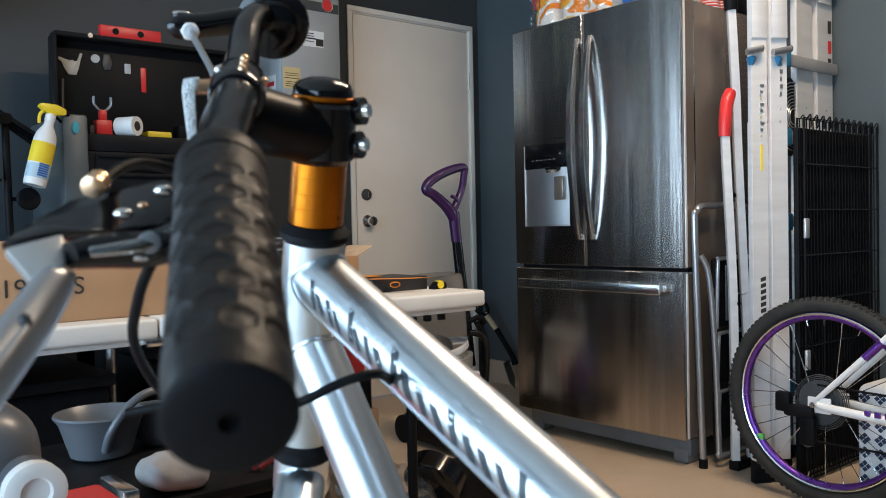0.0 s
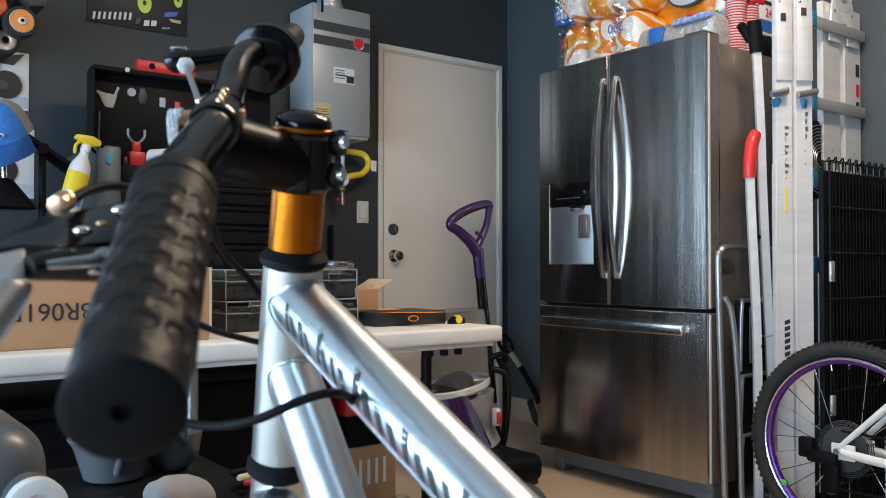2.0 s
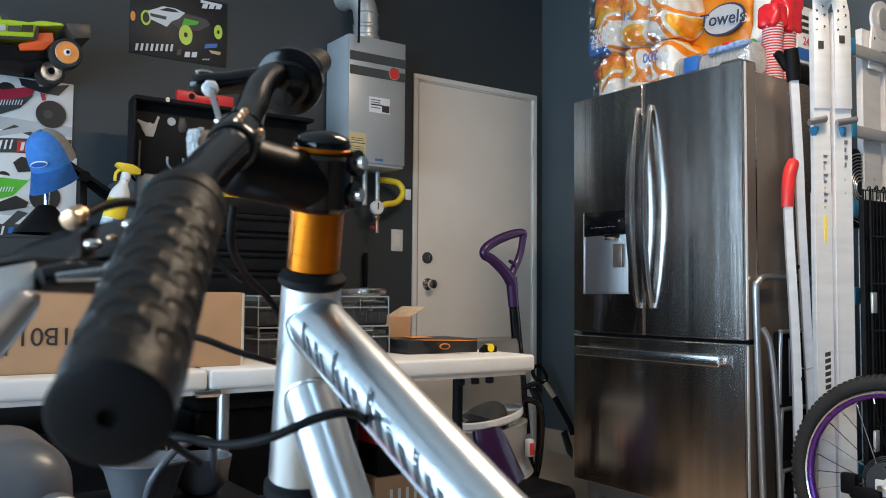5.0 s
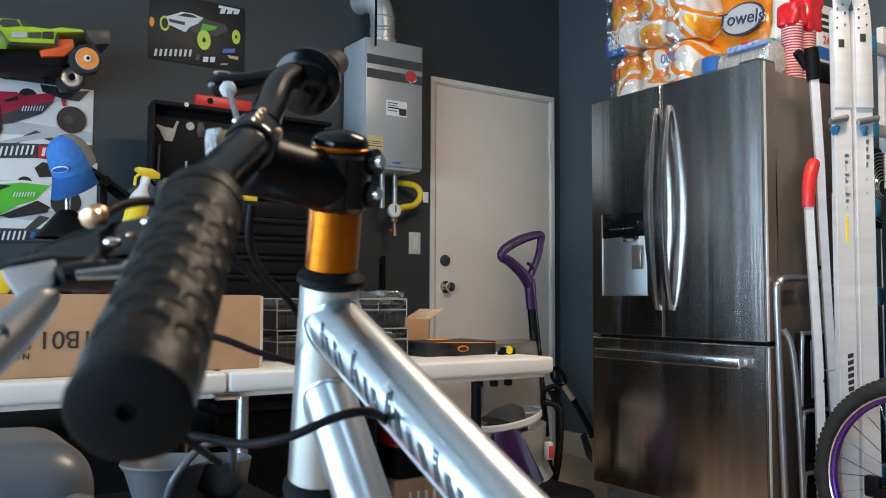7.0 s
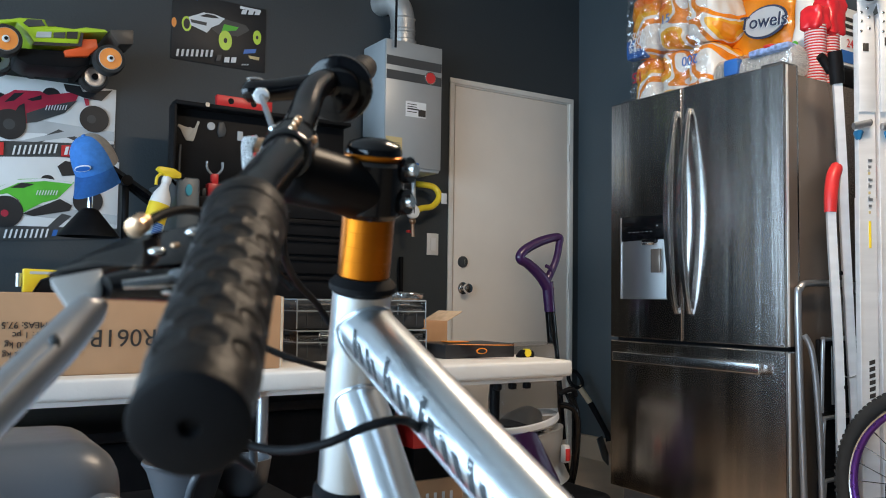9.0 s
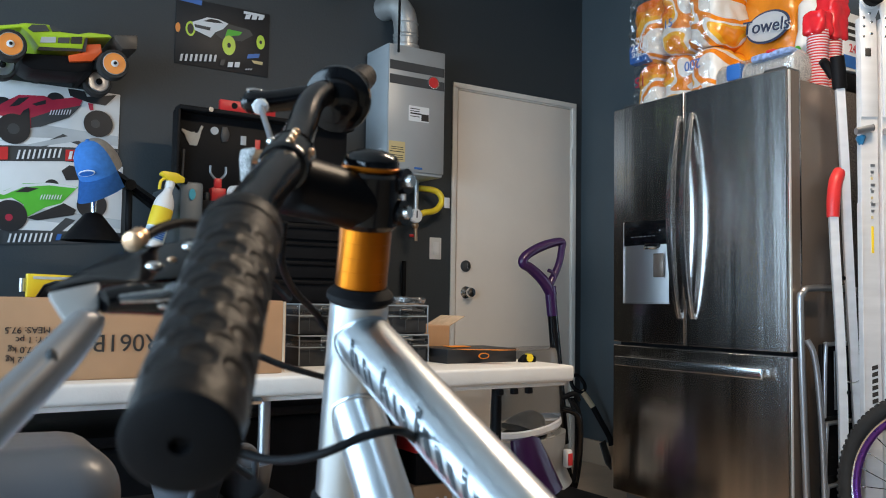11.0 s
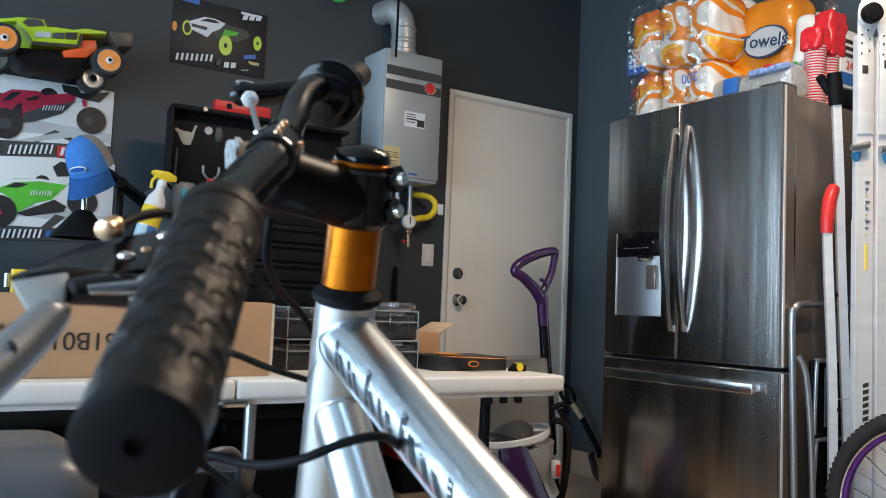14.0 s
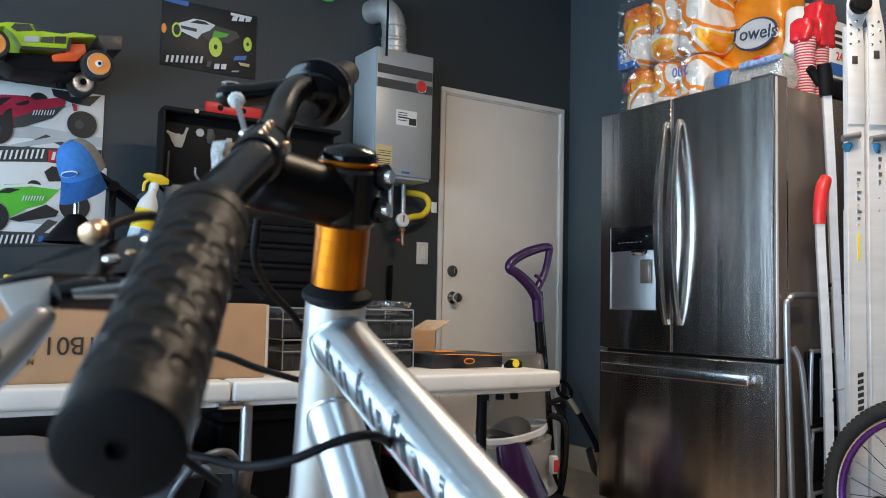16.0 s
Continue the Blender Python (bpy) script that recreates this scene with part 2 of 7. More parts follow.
def ball(c, r, scale=(1, 1, 1), bm=None, u=16, v=10):
    b = bmesh.new()
    bmesh.ops.create_uvsphere(b, u_segments=u, v_segments=v, radius=r)
    b.transform(Matrix.Translation(c) @ Matrix.Diagonal((*scale, 1)))
    return b if bm is None else join(bm, b)


def slab(outline, y0, y1, bevel=0.0):
    """A plate with an outline in x and z, between two depths y."""
    b = bmesh.new()
    f = b.faces.new([b.verts.new((x, y0, z)) for x, z in outline])
    g = bmesh.ops.extrude_face_region(b, geom=[f])
    bmesh.ops.translate(b, verts=[v for v in g["geom"] if isinstance(v, bmesh.types.BMVert)], vec=(0, y1 - y0, 0))
    if bevel:
        bmesh.ops.bevel(b, geom=b.edges[:], offset=bevel, segments=2, affect="EDGES", profile=0.5)
    return b


def disc(cx, cz, r, y0, y1, seg=28, sx=1.0):
    return slab([(cx + r * sx * math.cos(2 * math.pi * k / seg), cz + r * math.sin(2 * math.pi * k / seg)) for k in range(seg)], y0, y1)


def words(text, size, material, parent, m, label="", depth=0.0006):
    cu = bpy.data.curves.new("lettering", "FONT")
    cu.body, cu.size, cu.extrude, cu.align_x, cu.align_y = text, size, depth, "CENTER", "CENTER"
    tmp = bpy.data.objects.new("lettering", cu)
    me = bpy.data.meshes.new_from_object(tmp)
    bpy.data.objects.remove(tmp)
    me.materials.append(material)
    ob = new("lettering", me)
    ob.parent, ob.matrix_basis = parent, m
    return tagged(ob, label)


FACE_S = pose(0, 0, 0, 90, 0, 0)      # lettering that faces -y
FACE_W = pose(0, 0, 0, 90, 0, -90)    # lettering that faces -x

# ---- the garage ----
NY, EX, WX, SY, CH = 4.5, 3.98, -2.3, -2.7, 2.9


def structure(name, lo, hi, material, label, bevel=0.0):
    return solo(name, box(lo, hi, bevel), material, label, name.split("_")[0], kind="structure")


structure("floor", (WX - 0.15, SY - 0.15, -0.12), (EX + 0.15, NY + 0.15, 0.0), CONCRETE, "smooth tan concrete garage floor with faint stains")
solo("ground", box((-150, -150, -0.3), (150, 150, -0.125)), DRIVE, "pale concrete drive outside the garage", "ground", kind="structure")
structure("ceiling", (WX - 0.15, SY - 0.15, CH), (EX + 0.15, NY + 0.15, CH + 0.12), CEIL, "plain painted garage ceiling")
structure("wall_east", (EX, SY, 0), (EX + 0.15, NY, CH), WALLE, "dark grey garage wall, coloured lighter and bluer as if daylit")
structure("wall_south", (WX, SY - 0.15, 0), (EX, SY, CH), WALL, "dark dark grey garage wall, coloured lighter and bluer as if daylit")
DX0, DX1, DZ = 3.079, 3.888, 2.071
bm = box((WX, NY, 0), (-1.7, NY + 0.15, CH))
box((-1.7, NY, 0), (-0.35, NY + 0.15, 0.9), bm=bm)
box((-1.7, NY, 2.1), (-0.35, NY + 0.15, CH), bm=bm)
box((-0.35, NY, 0), (DX0 - 0.02, NY + 0.15, CH), bm=bm)
box((DX0 - 0.02, NY, DZ + 0.02), (DX1 + 0.02, NY + 0.15, CH), bm=bm)
box((DX1 + 0.02, NY, 0), (EX, NY + 0.15, CH), bm=bm)
solo("wall_north", bm, WALL, "dark charcoal-grey painted garage wall with a white door", "wall", kind="structure")
bm = box((WX - 0.15, SY - 0.15, 0), (WX, -1.25, CH))
box((WX - 0.15, 3.85, 0), (WX, NY + 0.15, CH), bm=bm)
box((WX - 0.15, -1.25, 2.2), (WX, 3.85, CH), bm=bm)
solo("wall_west", bm, WALL, "dark grey garage wall with a wide open garage doorway", "wall", kind="structure")
structure("baseboard_north", (2.2, NY - 0.012, 0), (DX0 - 0.065, NY, 0.11), mat("curb_concrete", (0.34, 0.34, 0.33), 0.8, vary=0.15, scale=10), "rough bare concrete kerb along the wall foot")
structure("baseboard_east", (EX - 0.02, 3.62, 0), (EX, NY - 0.013, 0.13), CONCRETE, "bare concrete kerb along the wall foot")

# house door
door = thing("door_1", pose(0, NY, 0), "closed off-white painted flush door with a steel knob", "door", kind="structure")
part("door_leaf", box((DX0 + 0.004, -0.006, 0.012), (DX1 - 0.004, 0.034, DZ - 0.004), 0.002), DOORP, door)
part("frame", join(join(box((DX0 - 0.02, -0.004, 0), (DX0, 0.12, DZ), 0.001), box((DX1, -0.004, 0), (DX1 + 0.02, 0.12, DZ), 0.001)), box((DX0 - 0.02, -0.004, DZ), (DX1 + 0.02, 0.12, DZ + 0.02), 0.001)), TRIM, door)
for lo, hi in (((DX0 - 0.036, 0), (DX0 - 0.007, DZ + 0.007)), ((DX1 + 0.007, 0), (DX1 + 0.038, DZ + 0.007)), ((DX0 - 0.036, DZ + 0.007), (DX1 + 0.038, DZ + 0.036))):
    bm = box((lo[0], -0.016, lo[1]), (hi[0], -0.0045, hi[1]), 0.003)
    part("casing", bm, TRIM, door, "narrow off-white door casing")
knob = part("knob", lathe([(0.033, 0), (0.033, 0.006), (0.014, 0.012), (0.013, 0.03), (0.024, 0.038), (0.028, 0.05), (0.024, 0.062), (0.006, 0.067)], 32, pose(0, 0, 0, 90)), CHROME, door, "round polished steel knob", pose(3.145, -0.006, 0.965))
bolt = part("deadbolt", lathe([(0.031, 0), (0.031, 0.008), (0.026, 0.014), (0.012, 0.016)], 32, pose(0, 0, 0, 90)), DARKGREY, door, "dark round deadbolt", pose(3.142, -0.006, 1.108))
part("turn", box((-0.004, -0.03, -0.014), (0.004, -0.014, 0.014), 0.002), CHROME, bolt)
for z in (0.28, 1.02, 1.78):
    h = part("hinge", rod((DX1 + 0.002, -0.012, z - 0.05), (DX1 + 0.002, -0.012, z + 0.05), 0.007, 10), TRIM, door)

# window
win = thing("window_1", pose(0, NY, 0), "white framed garage window with two panes", "window", kind="structure")
for lo, hi in (((-1.7, 0.9), (-1.65, 2.1)), ((-0.40, 0.9), (-0.35, 2.1)), ((-1.65, 0.9), (-0.40, 0.95)), ((-1.65, 2.05), (-0.40, 2.1)), ((-1.045, 0.95), (-1.005, 2.05))):
    part("window_frame", box((lo[0], 0.02, lo[1]), (hi[0], 0.10, hi[1]), 0.004), TRIM, win)
for x0, x1 in ((-1.65, -1.045), (-1.005, -0.40)):
    part("pane", box((x0, 0.055, 0.95), (x1, 0.061, 2.05)), clear("window_glass", (1, 1, 1), 0.02, 1.0), win, "clear glass pane").visible_shadow = False

# light switch
sw = thing("light_switch", pose(2.95, NY, 1.195), "white plastic rocker light switch on the wall", "switch")
part("plate", box((-0.036, -0.007, -0.058), (0.036, 0, 0.058), 0.003), PLASTICW, sw)
part("rocker", box((-0.017, -0.012, -0.034), (0.017, -0.0075, 0.034), 0.002), WHITE, sw)

# ceiling lamp
lamp = thing("ceiling_light", pose(2.45, 1.7, CH), "long warm white ceiling strip light", "lamp")
part("housing", box((-0.66, -0.18, -0.06), (0.66, 0.18, 0), 0.008), WHITE, lamp)

# ---- water heater ----
HX0, HX1, HZ0, HZ1, HY = 2.512, 2.838, 1.535, 2.172, 4.25
heater = thing("water_heater", pose(0, 0, 0), "grey wall-hung tankless water heater with dark stripes", "water heater")
part("case", box((HX0, HY + 0.012, HZ0), (HX1, NY - 0.015, HZ1), 0.008), HEATSIDE, heater)
part("front_panel", box((HX0 + 0.002, HY, HZ0 + 0.014), (HX1 - 0.001, HY + 0.011, HZ1 - 0.003), 0.004), HEATER, heater)
part("bracket", box((HX0 + 0.05, NY - 0.015, HZ1 - 0.05), (HX1 - 0.05, NY, HZ1 + 0.03), 0.002), GALV, heater)
for z0, z1 in ((2.055, 2.10), (1.985, 2.03)):
    part("stripe", box((HX0 + 0.006, HY - 0.002, z0 - 0.012), (HX1 - 0.006, HY, z1 - 0.012)), DARKGREY, heater)
part("badge", disc(2.766, 2.007, 0.032, HY - 0.006, HY - 0.0005), CHROME, heater)
part("badge_face", disc(2.766, 2.007, 0.027, HY - 0.008, HY - 0.006), RED, heater, "round red maker's badge")
part("label", box((2.628, HY - 0.002, 1.80), (2.745, HY, 1.876)), PAPER, heater, "white printed label")
bm = box((2.636, HY - 0.0028, 1.835), (2.70, HY - 0.002, 1.842))
for z in (1.822, 1.848, 1.86):
    box((2.636, HY - 0.0028, z), (2.69, HY - 0.002, z + 0.004), bm=bm)
box((2.70, HY - 0.0028, 1.806), (2.742, HY - 0.002, 1.84), bm=bm)
part("label_print", bm, INK, heater)
part("warning_label", box((2.52, HY - 0.002, 1.59), (2.61, HY, 1.69)), TAN, heater, "tan warning label")
bm = box((2.525, HY - 0.003, 1.637), (2.605, HY - 0.002, 1.641))
for z in (1.60, 1.61, 1.62, 1.65, 1.66):
    box((2.53, HY - 0.003, z), (2.60, HY - 0.002, z + 0.003), bm=bm)
part("warning_print", bm, INK, heater)
part("model_badge", box((2.665, HY - 0.003, 1.563), (2.71, HY, 1.573), 0.001), BLUE, heater)
part("side_label", box((HX0 - 0.002, HY + 0.06, 1.56), (HX0, HY + 0.16, 1.66)), PAPER, heater)
part("side_stripe", box((HX0 - 0.003, HY + 0.07, 1.61), (HX0 - 0.002, HY + 0.15, 1.63)), RED, heater)
pipe = thing("vent_pipe", pose(0, 0, 0), "galvanised steel vent elbow running into the wall", "pipe")
part("collar", lathe([(0.066, 0), (0.07, 0.008), (0.07, 0.035), (0.066, 0.04)], 36, pose(2.672, 4.37, HZ1)), GALV, pipe)
part("elbow", tube([(2.672, 4.37, 2.21), (2.672, 4.37, 2.30), (2.660, 4.38, 2.375), (2.635, 4.42, 2.42), (2.61, 4.51, 2.425)], 0.062, 28, 8), GALV, pipe)
for z in (2.245, 2.262, 2.32):
    part("seam", lathe([(0.063, -0.004), (0.066, 0), (0.063, 0.004)], 32, pose(2.672, 4.37, z)), GALV, pipe)
part("seam", tube([(2.672 + 0.064 * math.cos(a), 4.385 + 0.05 * math.sin(a), 2.36 + 0.03 * math.sin(a)) for a in [k * math.pi / 8 for k in range(16)]], 0.003, 8, 1, True), GALV, pipe)
cable = solo("hanging_cable", tube([(2.545, 4.22, CH), (2.546, 4.215, 2.4), (2.548, 4.22, 2.12)], 0.006, 10), MATTEB, "thin black cable hanging from the ceiling", "cable")

# gas valves below the heater
gas = thing("gas_valve", pose(0, 0, 0), "brass and steel water valves with a yellow gas hose", "valve")
part("hose", tube([(2.80, 4.44, 1.50), (2.90, 4.42, 1.49), (2.925, 4.40, 1.44), (2.88, 4.39, 1.385), (2.80, 4.38, 1.365), (2.755, 4.4, 1.33)], 0.016, 14), YELLOW, gas, "yellow coated gas hose")
part("tag", box((2.925, 4.375, 1.40), (2.958, 4.378, 1.455), 0.001, None), PAPER, gas)
part("riser", rod((2.70, 4.41, 1.36), (2.70, 4.41, HZ0 + 0.03), 0.014), GALV, gas)
part("riser", rod((2.775, 4.41, 1.33), (2.775, 4.41, HZ0 + 0.03), 0.012), GALV, gas)
part("gauge", lathe([(0.034, 0), (0.036, 0.004), (0.036, 0.02), (0.03, 0.026)], 28, pose(2.745, 4.375, 1.345, 90)), WHITE, gas, "round white pressure gauge")
part("needle", box((2.742, 4.346, 1.335), (2.747, 4.349, 1.37)), INK, gas)
part("relief_valve", join(rod((2.76, 4.39, 1.31), (2.765, 4.39, 1.22), 0.009), ball((2.76, 4.39, 1.30), 0.018)), BRASS, gas)
part("drain", rod((2.745, 4.47, 0.0), (2.745, 4.47, 1.12), 0.012), MATTEB, gas)
part("handle", box((2.74, 4.4, 1.24), (2.775, 4.42, 1.255), 0.004), RED, gas)
part("handle", tube([(2.58, 4.4, 1.51), (2.58, 4.4, 1.44)], 0.02), RED, gas)
part("elbow", tube([(2.58, 4.41, 1.55), (2.58, 4.41, 1.46), (2.60, 4.41, 1.42), (2.66, 4.41, 1.40)], 0.013), GALV, gas)

# ---- fridge ----
# near-white colour standing in for daylight glinting off the fridge's front corner
EDGE_GLINT = mat("edge_glint", (0.86, 0.86, 0.86), 0.30, 0.5, vary=0.03)
FX, FY0, FY1, FZ = 3.25, 2.578, 3.462, 1.786
fridge = thing("fridge", pose(0, 0, 0), "stainless steel french door fridge with bottom freezer drawer", "fridge")
SPLIT = 3.040
part("cabinet", box((FX + 0.085, FY0 + 0.012, 0.09), (FX + 0.70, FY1 - 0.012, FZ - 0.025), 0.006), STEELSIDE, fridge, "grey-brown steel side")


def bowed(y0, y1, z0, z1, depth=0.075, n=10):
    """A fridge door: a plate whose front swells slightly outward over the whole width."""
    b = bmesh.new()
    mid, half = (FY0 + FY1) / 2, (FY1 - FY0) / 2
    ys = [y0 + (y1 - y0) * k / n for k in range(n + 1)]
    ys = [y0, y0 + 0.004] + ys[1:-1] + [y1 - 0.004, y1]
    front = [FX - 0.022 + 0.013 * ((y - mid) / half) ** 2 + (0.006 if k in (0, len(ys) - 1) else 0) for k, y in enumerate(ys)]
    cols = []
    for y, x in zip(ys, front):
        cols.append([b.verts.new((FX + depth, y, z0)), b.verts.new((x + 0.004, y, z0)), b.verts.new((x, y, z0 + 0.004)), b.verts.new((x, y, z1 - 0.004)), b.verts.new((x + 0.004, y, z1)), b.verts.new((FX + depth, y, z1))])
    for c0, c1 in zip(cols, cols[1:]):
        for k in range(6):
            b.faces.new((c0[k], c0[(k + 1) % 6], c1[(k + 1) % 6], c1[k]))
    b.faces.new(cols[0]), b.faces.new(cols[-1][::-1])
    return b


for nm, y0, y1 in (("door", SPLIT + 0.004, FY1), ("door", FY0, SPLIT - 0.004)):
    dr = part(nm, bowed(y0, y1, 0.752, FZ), STEEL, fridge, "brushed stainless steel door")
    edge = SPLIT + 0.004 if y0 > SPLIT else SPLIT - 0.004
    part("edge_strip", box((FX - 0.014, edge - 0.003, 0.756), (FX + 0.05, edge + 0.003, FZ - 0.004), 0.001), CHROME, dr)
# first strip is the painted glint line, the others are door side and chrome
part("edge_strip", box((FX + 0.002, FY0 - 0.0025, 0.756), (FX + 0.013, FY0 - 0.0005, FZ - 0.004)), EDGE_GLINT, fridge)
part("door_side", box((FX + 0.0135, FY0 - 0.0025, 0.756), (FX + 0.062, FY0 - 0.0005, FZ - 0.004)), STEELSIDE, fridge)
part("edge_strip", box((FX + 0.0625, FY0 - 0.003, 0.756), (FX + 0.068, FY0 - 0.0005, FZ - 0.004)), CHROME, fridge)
part("drawer", bowed(FY0, FY1, 0.105, 0.738), STEEL, fridge, "brushed stainless steel freezer drawer")
part("edge_strip", box((FX + 0.002, FY0 - 0.0025, 0.11), (FX + 0.013, FY0 - 0.0005, 0.732)), EDGE_GLINT, fridge)
part("door_side", box((FX + 0.0135, FY0 - 0.0025, 0.11), (FX + 0.062, FY0 - 0.0005, 0.732)), STEELSIDE, fridge)
part("edge_strip", box((FX + 0.0625, FY0 - 0.003, 0.11), (FX + 0.068, FY0 - 0.0005, 0.732)), CHROME, fridge)
part("gasket", box((FX + 0.03, FY0 + 0.01, 0.738), (FX + 0.08, FY1 - 0.01, 0.752)), MATTEB, fridge)


def blade_handle(y, z0, z1, n=28):
    """A flat steel strap that leaves the door in a point, bows outward and returns."""
    b = bmesh.new()
    rows = []
    for k in range(n + 1):
        q = k / n
        lift = 0.004 + 0.052 * math.sin(math.pi * q) ** 0.75
        w = 0.0065 + 0.0085 * math.sin(math.pi * q) ** 0.5
        h = 0.007 + 0.007 * math.sin(math.pi * q)
        c = Vector((FX - 0.024 - lift, y, z0 + (z1 - z0) * q))
        sec = [(-h, -w * 0.7), (-h, w * 0.7), (-h * 0.4, w), (h, w), (h, -w), (-h * 0.4, -w)]
        rows.append([b.verts.new(c + Vector((p, t_, 0))) for p, t_ in sec])
    for r0, r1 in zip(rows, rows[1:]):
        for k in range(6):
            b.faces.new((r0[k], r0[(k + 1) % 6], r1[(k + 1) % 6], r1[k]))
    b.faces.new(rows[0][::-1]), b.faces.new(rows[-1])
    bmesh.ops.recalc_face_normals(b, faces=b.faces[:])
    return b


for y in (SPLIT + 0.026, SPLIT - 0.042):
    hn = part("handle", blade_handle(y, 0.862, 1.690), CHROME, fridge, "bowed satin steel handle")
    for z in (0.872, 1.668):
        part("handle_foot", box((FX - 0.030, y - 0.006, z), (FX - 0.015, y + 0.006, z + 0.012), 0.002), SATIN, hn)
part("drawer_handle", join(join(box((FX - 0.06, 2.655, 0.652), (FX - 0.048, 3.40, 0.692), 0.004, seg=3), box((FX - 0.046, 2.665, 0.66), (FX - 0.0, 2.69, 0.685), 0.002)), box((FX - 0.046, 3.365, 0.66), (FX - 0.0, 3.39, 0.685), 0.002)), CHROME, fridge, "long flat polished steel drawer handle")
RECESS = mat("silver_recess", (0.66, 0.67, 0.68), 0.30, 0.95, vary=0.05, scale=3, stretch=(1, 1, 0.2))
dp = part("dispenser", box((FX - 0.019, 3.118, 0.918), (FX - 0.004, 3.392, 1.276), 0.004), BLACK, fridge, "black water and ice dispenser")
part("panel", box((FX - 0.024, 3.125, 1.172), (FX - 0.0195, 3.384, 1.270), 0.002), BLACK, dp)
bm = bmesh.new()
cols = []
for k in range(17):
    yy = 3.126 + (3.380 - 3.126) * k / 16
    xx = FX - 0.0215 - 0.014 * math.sin(math.pi * k / 16)
    cols.append([bm.verts.new((xx, yy, 0.925)), bm.verts.new((xx, yy, 1.168)), bm.verts.new((FX - 0.0185, yy, 1.168)), bm.verts.new((FX - 0.0185, yy, 0.925))])
for c0, c1 in zip(cols, cols[1:]):
    for k in range(4):
        bm.faces.new((c0[k], c0[(k + 1) % 4], c1[(k + 1) % 4], c1[k]))
bm.faces.new(cols[0]), bm.faces.new(cols[-1][::-1])
bmesh.ops.recalc_face_normals(bm, faces=bm.faces[:])
part("recess", bm, RECESS, dp, "curved silver dispenser recess")
part("trim", box((FX - 0.026, 3.3805, 0.922), (FX - 0.0192, 3.3845, 1.272), 0.001), SATIN, dp)
part("trim", box((FX - 0.026, 3.124, 0.9195), (FX - 0.0192, 3.3845, 0.9245), 0.001), SATIN, dp)
part("spout", lathe([(0.034, 0), (0.036, 0.006), (0.032, 0.012)], 24, pose(FX - 0.036, 3.205, 1.146)), CHROME, dp)
part("spout", box((FX - 0.040, 3.165, 1.155), (FX - 0.0245, 3.25, 1.175), 0.006), BLACK, dp)
part("paddle", box((FX - 0.042, 3.142, 1.03), (FX - 0.0300, 3.195, 1.13), 0.004), STEELSIDE, dp)
bm = box((FX - 0.0252, 3.17, 1.225), (FX - 0.0242, 3.176, 1.230))
for k in range(6):
    box((FX - 0.0252, 3.20 + k * 0.025, 1.205), (FX - 0.0242, 3.212 + k * 0.025, 1.2065), bm=bm)
part("lights", bm, PALE, dp)
part("badge", box((FX - 0.009, 2.638, 1.712), (FX - 0.003, 2.672, 1.755), 0.002), CHROME, fridge)
part("badge_face", box((FX - 0.0105, 2.642, 1.717), (FX - 0.009, 2.668, 1.75)), DARKGREY, fridge)
part("base_grille", box((FX + 0.05, FY0 + 0.02, 0.03), (FX + 0.12, FY1 - 0.02, 0.10), 0.01), mat("grille_grey", (0.13, 0.14, 0.15), 0.5), fridge)
for y in (FY0 + 0.03, FY1 - 0.1):
    part("foot", box((FX + 0.045, y, 0.0), (FX + 0.125, y + 0.07, 0.06), 0.012), mat("foot_grey", (0.16, 0.17, 0.18), 0.5), fridge)
for y in (FY0 + 0.05, FY1 - 0.11):
    part("rear_foot", box((FX + 0.6, y, 0.0), (FX + 0.66, y + 0.06, 0.0895), 0.005), MATTEB, fridge)
for y in (FY0 + 0.03, FY1 - 0.12):
    part("hinge_cover", box((FX + 0.02, y, FZ + 0.001), (FX + 0.12, y + 0.09, FZ + 0.02), 0.006), DARKGREY, fridge)
part("back_panel", box((FX + 0.701, FY0 + 0.03, 0.2), (FX + 0.715, FY1 - 0.03, 1.70)), DARKGREY, fridge)
solo("folded_board", box((3.70, 3.50, 0.0), (3.73, 3.60, 1.27), 0.004), MATTEB, "narrow dark board standing upright beside the fridge", "board", m=pose(0, 0, 0))

# ---- folding table ----
TX0, TX1, TXS, TY0, TY1, TZ = 0.275, 2.19, 1.232, 2.527, 3.137, 0.742
table = thing("folding_table", pose(0, 0, 0), "white moulded plastic folding table with dark steel legs", "table")
for x0, x1 in ((TX0, TXS - 0.002), (TXS + 0.002, TX1)):
    top = part("tabletop", box((x0, TY0, TZ - 0.045), (x1, TY1, TZ), 0.009, seg=3), PLASTICW, table, "white textured plastic half tabletop")
    part("rim", box((x0 + 0.02, TY0 + 0.02, TZ - 0.058), (x1 - 0.02, TY1 - 0.02, TZ - 0.046), 0.003), PLASTICW, top)
for x in (1.30, 1.98, 0.45):
    for y in (TY0 + 0.09, TY1 - 0.09):
        part("leg", rod((x, y, 0), (x, y, TZ - 0.058), 0.0145), MATTEB if x > 1.5 else GREYTUBE, table)
    part("brace", rod((x, TY0 + 0.09, 0.16), (x, TY1 - 0.09, 0.16), 0.011), MATTEB, table)
part("latch", box((TXS - 0.03, TY0 + 0.004, TZ - 0.062), (TXS + 0.03, TY0 + 0.03, TZ - 0.046), 0.003), CHROME, table)
for x in (1.93, 1.98, 2.03):
    part("clip", box((x, TY0 + 0.012, TZ - 0.075), (x + 0.018, TY0 + 0.03, TZ - 0.058), 0.003), MATTEB, table)

# ---- silver bicycle close by ----
BK = (0.82, 1.2, 0.0)
